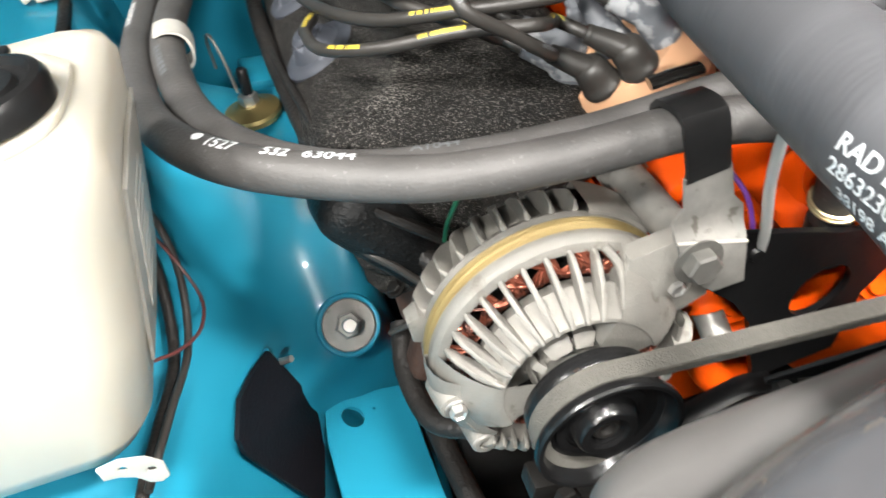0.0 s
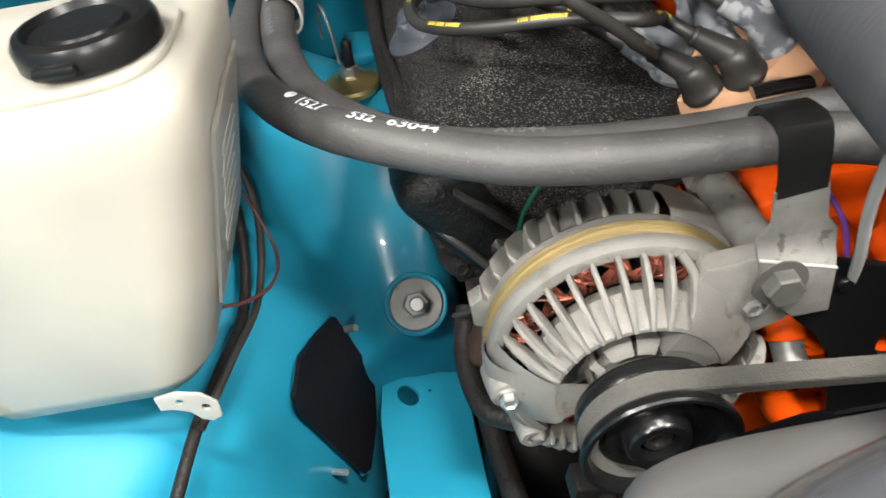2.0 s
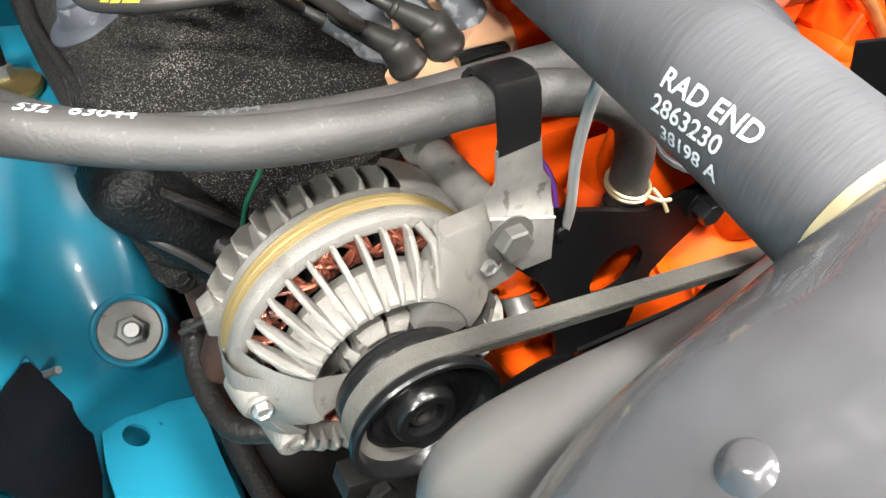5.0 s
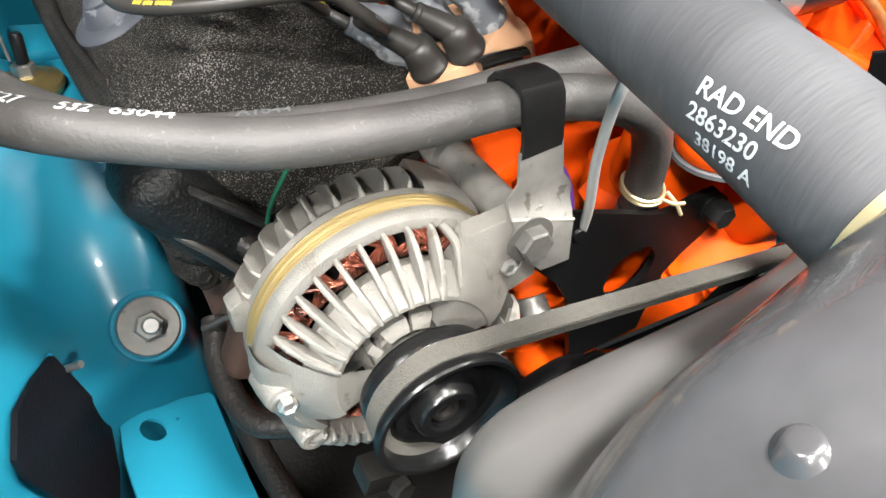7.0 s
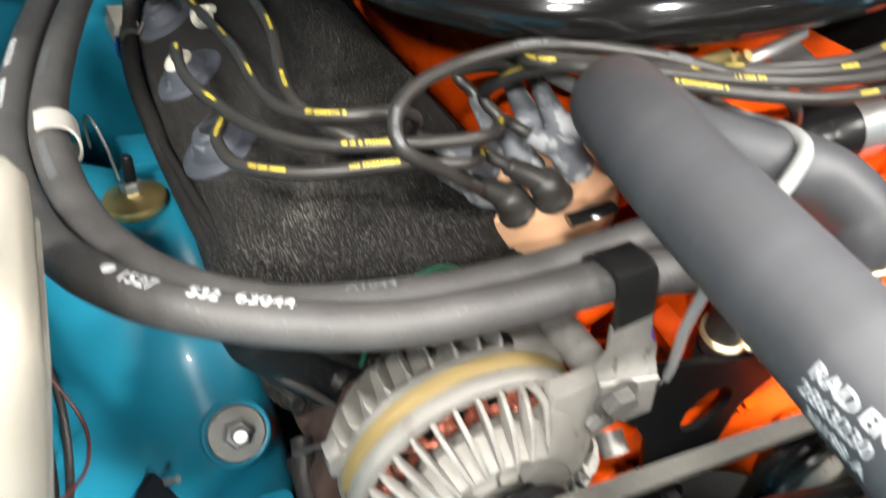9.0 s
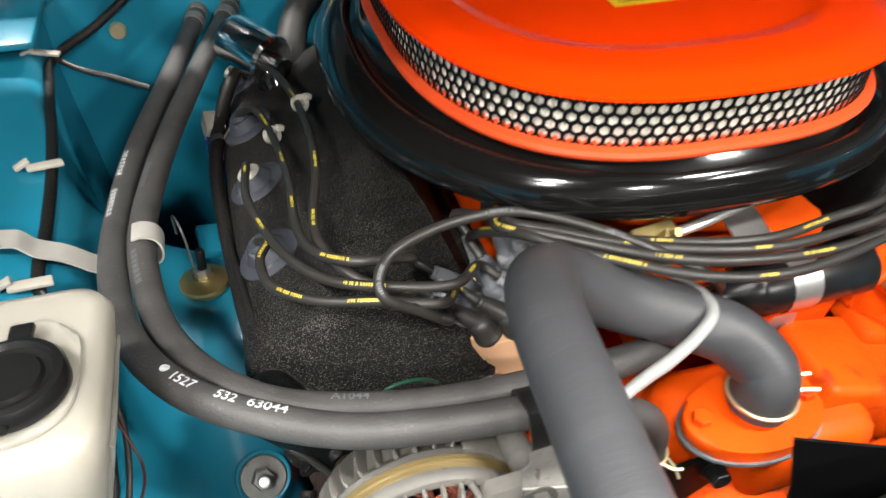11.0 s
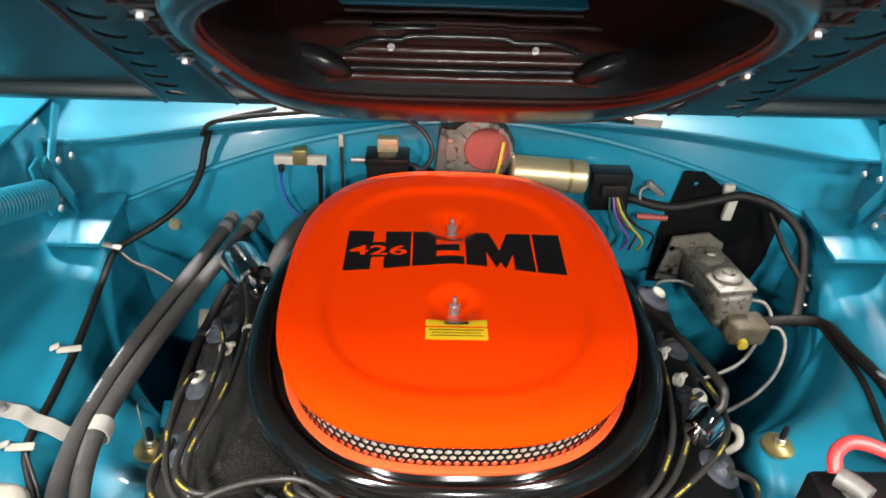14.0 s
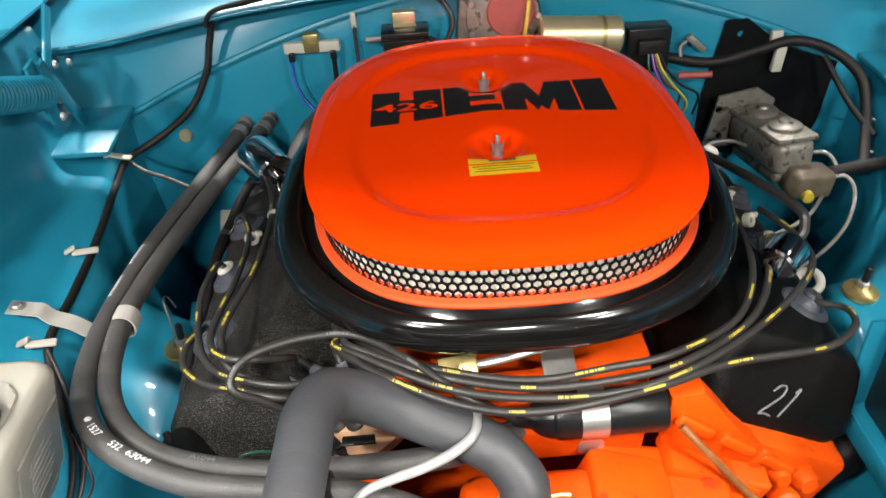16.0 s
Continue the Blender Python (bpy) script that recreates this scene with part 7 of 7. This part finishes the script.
def cross_bar(z, half, step, r, material, out=0.0, drop=0.012):
    """A bar pressed across the scoop's rear wall, raised in the middle, its ends bent down."""
    y = -0.297 - out
    pts = [(-half, y - 0.01, z - drop), (-half + 0.035, y, z), (-0.082, y, z), (-0.066, y, z + step), (0.050, y, z + step), (0.066, y, z), (half - 0.035, y, z), (half, y - 0.01, z - drop)]
    part("cross_bar", tube_bm([HM @ Vector((0.004 + p[0], p[1], p[2])) for p in pts], r, 12, 3), material, hood, angle=0.9)


for z, half, step, r, m, out in ((0.085, 0.200, 0.001, 0.0060, SCOOP, 0.0), (0.069, 0.205, 0.002, 0.0065, SCOOP, 0.004), (0.046, 0.150, 0.0055, 0.0046, DUCT, 0.006), (0.034, 0.210, 0.0, 0.0070, SCOOP, 0.002),
                                 (0.021, 0.205, 0.0, 0.0060, SCOOP, 0.004), (0.009, 0.195, 0.0, 0.0055, DUCT, 0.005), (-0.002, 0.19, 0.0, 0.0055, SCOOP, 0.006)):
    cross_bar(z, half, step, r, m, out)
part("step_edge", box(bmesh.new(), 0.085, 0.010, 0.010, HM @ Matrix.Translation((-0.075, -0.302, 0.064)), 0.002), DUCT, hood, "small raised pad in the scoop")
for s in (-1, 1):
    bm = bmesh.new()
    bmesh.ops.create_uvsphere(bm, u_segments=24, v_segments=12, radius=1.0)
    bmesh.ops.transform(bm, matrix=HM @ Matrix.Translation((0.004 + s * 0.190, -0.315, 0.016)) @ Matrix.Rotation(-s * 0.35, 4, "Y") @ Matrix.Diagonal((0.050, 0.030, 0.018, 1)), verts=bm.verts)
    part("side_pad", bm, DUCT, hood, "smooth moulded side of the scoop", angle=0.9)
    part("screw", bolt_bm(HM @ Vector((0.004 + s * 0.095, -0.305, 0.036)), HM.to_3x3() @ Vector((0, -1, 0)), 0.003, 0.004, 0.0045), STEEL, hood)
    # side rails with a row of holes
    bm = bmesh.new()
    holes = [ring_pts(0.004 + s * (0.310 + 0.0150 * k), -0.80 + 0.0825 * k, 0.0245, 18, 0.60) for k in range(9)]
    plate(bm, [(0.004 + s * 0.253, -1.02), (0.004 + s * 0.293, -1.02), (0.004 + s * 0.334, -0.80), (0.004 + s * 0.482, -0.03), (0.004 + s * 0.364, -0.03)], holes, 0.003, HM @ Matrix.Translation((0, 0, -0.008)))
    part("side_rail", bm, SATIN, hood, "dark rail with a row of punched holes")
    part("rail_edge", tube_bm([HM @ Vector((0.004 + s * x, y, -0.006)) for x, y in ((0.293, -1.02), (0.334, -0.80), (0.482, -0.03))], 0.005, 8, straight=True), REDDISH, hood)
    part("rail_edge", tube_bm([HM @ Vector((0.004 + s * x, y, -0.007)) for x, y in ((0.253, -1.02), (0.364, -0.03))], 0.004, 8, straight=True), REDDISH, hood)
for x, y in ((0.228, -0.798), (0.287, -0.652), (0.318, -0.44), (0.155, -0.882)):
    for sx in (-x, x):
        part("bolt", bolt_bm(HM @ Vector((0.004 + sx, y, -0.010)), HM.to_3x3() @ Vector((0, 0, -1)), 0.0052, 0.005, 0.0092), STEEL, hood, "bright flanged bolt")
part("rear_edge", box(bmesh.new(), 1.6, 0.018, 0.018, HM @ Matrix.Translation((0, 0.034, 0.02)), 0.006, 3), HOODBLACK, hood)
part("edge_rail", box(bmesh.new(), 1.66, 0.05, 0.03, HM @ Matrix.Translation((0, 0.0, 0.012)), 0.008), HOODBLACK, hood)

# hood hinges with coil springs
for s in (-1, 1):
    hx = MID + s * 0.66
    hinge = thing("spring_hinge", (hx, 0.3, 0.84), "turquoise painted hood hinge with a coil spring", "hinge", "hood hinges")
    coilpts = []
    turns, n0 = 26, 26 * 14
    a0, a1 = Vector((MID + s * 0.678, 0.04, 1.035)), Vector((MID + s * 0.660, 0.235, 0.955))
    ax = (a1 - a0).normalized()
    fr = to_axis(a0, ax)
    L = (a1 - a0).length
    for k in range(n0 + 1):
        t = k / n0
        coilpts.append(fr @ Vector((0.022 * math.cos(2 * math.pi * turns * t), 0.022 * math.sin(2 * math.pi * turns * t), L * t)))
    part("spring", tube_bm(coilpts, 0.0034, 6, straight=True), TEAL, hinge, "turquoise painted coil spring")
    part("spring_core", tube_bm([a0 + ax * 0.004, a1 - ax * 0.004], 0.0185, 16, straight=True, caps=False), TEAL, hinge)
    part("spring_hook", tube_bm([a1, a1 + ax * 0.02, a1 + ax * 0.035 + Vector((0, 0, -0.015))], 0.004, 8), STEEL, hinge)
    part("lower_arm", box_bm((0.006, 0.15, 0.022), (hx + s * 0.030, 0.345, 0.905), (-62, 0, 0), 0.002), TEAL, hinge)
    part("upper_arm", box_bm((0.006, 0.16, 0.020), (hx + s * 0.040, 0.36, 0.965), (48, 0, 0), 0.002), TEAL, hinge)
    part("link", box_bm((0.006, 0.03, 0.10), (hx + s * 0.036, 0.30, 0.93), (10, 0, 0), 0.002), TEAL, hinge)
    for y, z in ((0.345, 0.955), (0.39, 0.94), (0.31, 0.885)):
        part("rivet", lathe_bm([(0, 0.005), (0.005, 0.004), (0.007, 0)], (hx + s * 0.026, y, z), (-s, 0, 0), 14), STEEL, hinge)
    # brace under the fender rail
    brace = thing("fender_brace", (hx, 0.0, 0.85), "turquoise pressed steel brace on the fender wall", "brace", "fender braces")
    part("arm", box_bm((0.012, 0.20, 0.022), (MID + s * 0.715, 0.0, 0.895), (40, 0, 0), 0.004), TEAL, brace)
    part("arm", box_bm((0.012, 0.20, 0.022), (MID + s * 0.72, -0.08, 0.895), (-40, 0, 0), 0.004), TEAL, brace)
    part("bolt", bolt_bm((MID + s * 0.708, -0.01, 0.90), (-s, 0, 0), 0.008, 0.006, 0.012), TEAL, brace)


# ---- plug wires ----
def plug_wire(pts, label="black plug wire with yellow printed marks", marks=3, r=0.0041, seed=0, dark=False):
    path = smooth_path(pts, 8)
    w = thing("plug_wire", path[0], label, "plug wire", "plug wires")
    part("jacket", tube_bm(path, r, 14, straight=True), WIRE, w, angle=1.0)
    rng = random.Random(seed)
    total_len = sum((b - a).length for a, b in zip(path, path[1:]))
    for k in range(marks):
        s = total_len * (k + 0.35 + 0.3 * rng.random()) / marks
        bm, x = bmesh.new(), 0.0
        for j in range(rng.choice((9, 12, 15))):
            wd = rng.choice((0.0008, 0.0013, 0.0017))
            vs = [bm.verts.new((x + dx, -0.0013 + dy, 0)) for dx, dy in ((0, 0), (wd, 0), (wd, 0.0026), (0, 0.0026))]
            bm.faces.new(vs)
            x += wd + (0.0005 if rng.random() < 0.85 else 0.0018)
        on_tube(bm, path, s, (-0.05, -0.55, 0.83), r, lift=0.0003)
        part("print_bar", bm, GREYPRINT if dark else YELLOW, w)
    return w


def seal_at(k, at=None):
    return (at or cover_w_at)(0.118, 0.115 + 0.122 * k, 0.128)


def boot(k):
    return boot_tips[k][0], boot_tips[k][0] + boot_tips[k][1] * 0.02


left, right = [6, 2, 7, 1], [5, 4, 3, 8]
# passenger side: four wires that drape over the cover
drape_rows = [
    [(-0.362, -0.110, 0.790), (-0.370, -0.137, 0.794), (-0.364, -0.175, 0.797), (-0.332, -0.211, 0.805), (-0.286, -0.232, 0.812), (-0.242, -0.242, 0.808)],
    [(-0.370, 0.020, 0.788), (-0.373, -0.048, 0.795), (-0.354, -0.139, 0.806), (-0.327, -0.196, 0.815), (-0.290, -0.225, 0.822), (-0.233, -0.237, 0.820)],
    [(-0.352, 0.129, 0.792), (-0.339, 0.085, 0.784), (-0.333, -0.026, 0.800), (-0.336, -0.127, 0.815), (-0.327, -0.177, 0.825), (-0.302, -0.204, 0.832), (-0.272, -0.204, 0.828), (-0.252, -0.182, 0.806)],
    [(-0.330, 0.215, 0.80), (-0.307, 0.110, 0.806), (-0.305, -0.021, 0.815), (-0.322, -0.134, 0.820), (-0.317, -0.177, 0.820), (-0.302, -0.206, 0.818), (-0.280, -0.212, 0.806), (-0.258, -0.202, 0.786)],
]
starts = [1, 2, 6, 7]
for k in range(4):
    a, b = boot(starts[k])
    plug_wire([seal_at(k), *drape_rows[k], b, a], marks=4 + k // 2, seed=k)
# driver side: bundle across the front of the air cleaner
lanes = [
    [(-0.149, -0.216, 0.840), (-0.085, -0.248, 0.838), (0.004, -0.268, 0.835), (0.084, -0.254, 0.830), (0.149, -0.241, 0.830), (0.234, -0.187, 0.820), (0.285, -0.10, 0.815), (0.305, 0.0, 0.81), (0.318, 0.09, 0.80), tuple(cover_e_at(0.118, 0.115 + 0.122 * 2, 0.128))],
    [(-0.18, -0.205, 0.845), (-0.150, -0.228, 0.846), (-0.082, -0.262, 0.842), (0.0, -0.279, 0.836), (0.08, -0.272, 0.831), (0.155, -0.255, 0.831), (0.248, -0.19, 0.820), (0.30, -0.11, 0.815), (0.325, -0.03, 0.80), tuple(cover_e_at(0.118, 0.115 + 0.122, 0.128))],
    [(-0.19, -0.21, 0.846), (-0.154, -0.236, 0.848), (-0.084, -0.276, 0.844), (-0.017, -0.291, 0.838), (0.071, -0.289, 0.831), (0.153, -0.266, 0.829), (0.259, -0.195, 0.818), (0.352, -0.104, 0.808), (0.375, -0.03, 0.80), (0.36, 0.06, 0.79)],
    [(-0.18, -0.225, 0.848), (-0.136, -0.262, 0.847), (-0.060, -0.299, 0.839), (0.015, -0.306, 0.833), (0.116, -0.284, 0.828), (0.210, -0.245, 0.815), (0.323, -0.214, 0.795), (0.375, -0.175, 0.785), (0.388, -0.135, 0.775), (0.37, -0.11, 0.765), tuple(cover_e_at(0.118, 0.115, 0.128))],
]
for k in range(4):
    a, b = boot(right[k])
    plug_wire([a, b, *lanes[k]], marks=7, seed=10 + k, label="black plug wire with yellow print crossing the engine front")
# coil lead: a loop that turns back on the left
plug_wire([(-0.012, -0.252, 0.764), (-0.025, -0.275, 0.80), (-0.06, -0.285, 0.835), (-0.11, -0.245, 0.848), (-0.167, -0.203, 0.850), (-0.220, -0.203, 0.852), (-0.267, -0.220, 0.852), (-0.287, -0.236, 0.845), (-0.288, -0.251, 0.833), (-0.262, -0.247, 0.810), (-0.236, -0.240, 0.786), tuple(boot_tips[0][0] + boot_tips[0][1] * 0.012), tuple(boot_tips[0][0])],
          "black coil lead looping in front of the valve cover", marks=5, seed=31, dark=True)
for (x, y, z) in ((-0.338, 0.0935, 0.7775), (-0.303, 0.107, 0.8035), (0.330, 0.024, 0.797), (0.318, 0.075, 0.80)):
    c = thing("wire_separator", (x, y, z), "white nylon separator clip on the plug wires", "clip", "wire separators")
    bm = bmesh.new()
    lathe(bm, [(0.004, -0.004), (0.0095, -0.004), (0.010, 0.0), (0.0095, 0.004), (0.004, 0.004)], to_axis((x, y, z), (0.5, -0.6, 0.4)), 18, closed=True)
    part("ring", bm, NYLON, c)
    part("tab", box_bm((0.010, 0.007, 0.007), (x + 0.009, y + 0.006, z + 0.004), (0, 20, 30), 0.002), NYLON, c)

# harness along the outer edge of the passenger cover
cable("wire_loom", [(-0.34, 0.30, 0.79), (-0.375, 0.25, 0.765), (-0.395, 0.20, 0.74), (-0.405, 0.12, 0.728), (-0.402, 0.02, 0.722), (-0.395, -0.08, 0.722), (-0.388, -0.15, 0.722), (-0.378, -0.195, 0.715), (-0.36, -0.225, 0.69), (-0.335, -0.25, 0.665)], 0.0080, LOOM, "black taped engine loom beside the valve cover", "wiring loom", n=10)
cable("wire_loom", [(-0.402, 0.02, 0.724), (-0.395, -0.06, 0.732), (-0.385, -0.14, 0.735), (-0.376, -0.19, 0.726), (-0.352, -0.232, 0.70), (-0.30, -0.262, 0.68), (-0.24, -0.268, 0.672)], 0.0036, LOOM, "thin black branch of the engine loom", "wiring loom")
for p, ax in (((-0.379, -0.188, 0.718), (0.3, -0.8, -0.4)), ((-0.398, 0.165, 0.735), (0, -1, 0))):
    tie = thing("cable_tie", p, "black cable tie round the engine loom", "cable tie", "cable ties")
    part("band", lathe(bmesh.new(), [(0.0100, -0.005), (0.0112, -0.005), (0.0112, 0.005), (0.0100, 0.005)], to_axis(p, ax), 14, closed=True), WIRE, tie)
    q = Vector(p)
    part("tail", tube_bm([q + Vector((0.007, -0.002, 0.006)), q + Vector((0.017, 0.006, 0.016)), q + Vector((0.027, 0.010, 0.026))], 0.0022, 6), WIRE, tie)
conn = thing("wire_connector", (-0.402, 0.202, 0.72), "white plastic plug with blue wires above the valve cover", "connector")
part("shell", box_bm((0.024, 0.03, 0.024), (-0.402, 0.207, 0.736), (20, 10, 10), 0.003), NYLON, conn)
for k, m in enumerate((BLUE, BLUE, LOOM, PURPLE)):
    part("lead", tube_bm([(-0.410 + 0.005 * k, 0.195, 0.73), (-0.412 + 0.006 * k, 0.175, 0.72), (-0.408 + 0.004 * k, 0.15, 0.722)], 0.0024, 6), m, conn)
cable("wire", [(-0.455, 0.05, 0.70), (-0.452, 0.03, 0.735), (-0.445, 0.0, 0.752), (-0.440, -0.012, 0.735), (-0.438, -0.018, 0.705)], 0.0013, DULLSTEEL, "thin bent steel wire at the tower stud")
single("tower_bracket", box_bm((0.06, 0.045, 0.012), (-0.405, 0.045, 0.685), (8, 12, 10), 0.004), TEAL, "small turquoise bracket beside the tower stud", "bracket")
cable("wire", [(-0.325, -0.262, 0.69), (-0.321, -0.266, 0.708), (-0.309, -0.267, 0.730), (-0.296, -0.267, 0.752), (-0.281, -0.266, 0.757), (-0.265, -0.262, 0.751), (-0.25, -0.255, 0.735)], 0.0015, GREEN, "green wire arching in front of the valve cover")
cable("wire", [(-0.155, -0.30, 0.72), (-0.145, -0.315, 0.70), (-0.14, -0.32, 0.67), (-0.14, -0.32, 0.64)], 0.0017, PURPLE, "purple wire behind the bracket")
cable("rubber_pipe", [(-0.365, -0.235, 0.60), (-0.372, -0.27, 0.585), (-0.365, -0.31, 0.578), (-0.34, -0.33, 0.582)], 0.0085, LOOM, "black rubber pipe beside the alternator", "pipe", n=14)
cable("rubber_pipe", [(-0.365, -0.18, 0.50), (-0.36, -0.26, 0.48), (-0.35, -0.34, 0.47), (-0.34, -0.45, 0.46)], 0.010, LOOM, "black rubber pipe low beside the fender", "pipe", n=14)
cable("ground_strap", [(-0.375, -0.255, 0.615), (-0.362, -0.265, 0.628), (-0.340, -0.272, 0.640), (-0.322, -0.270, 0.662), (-0.318, -0.262, 0.690)], 0.0020, WIRE, "thin black wire beside the alternator")
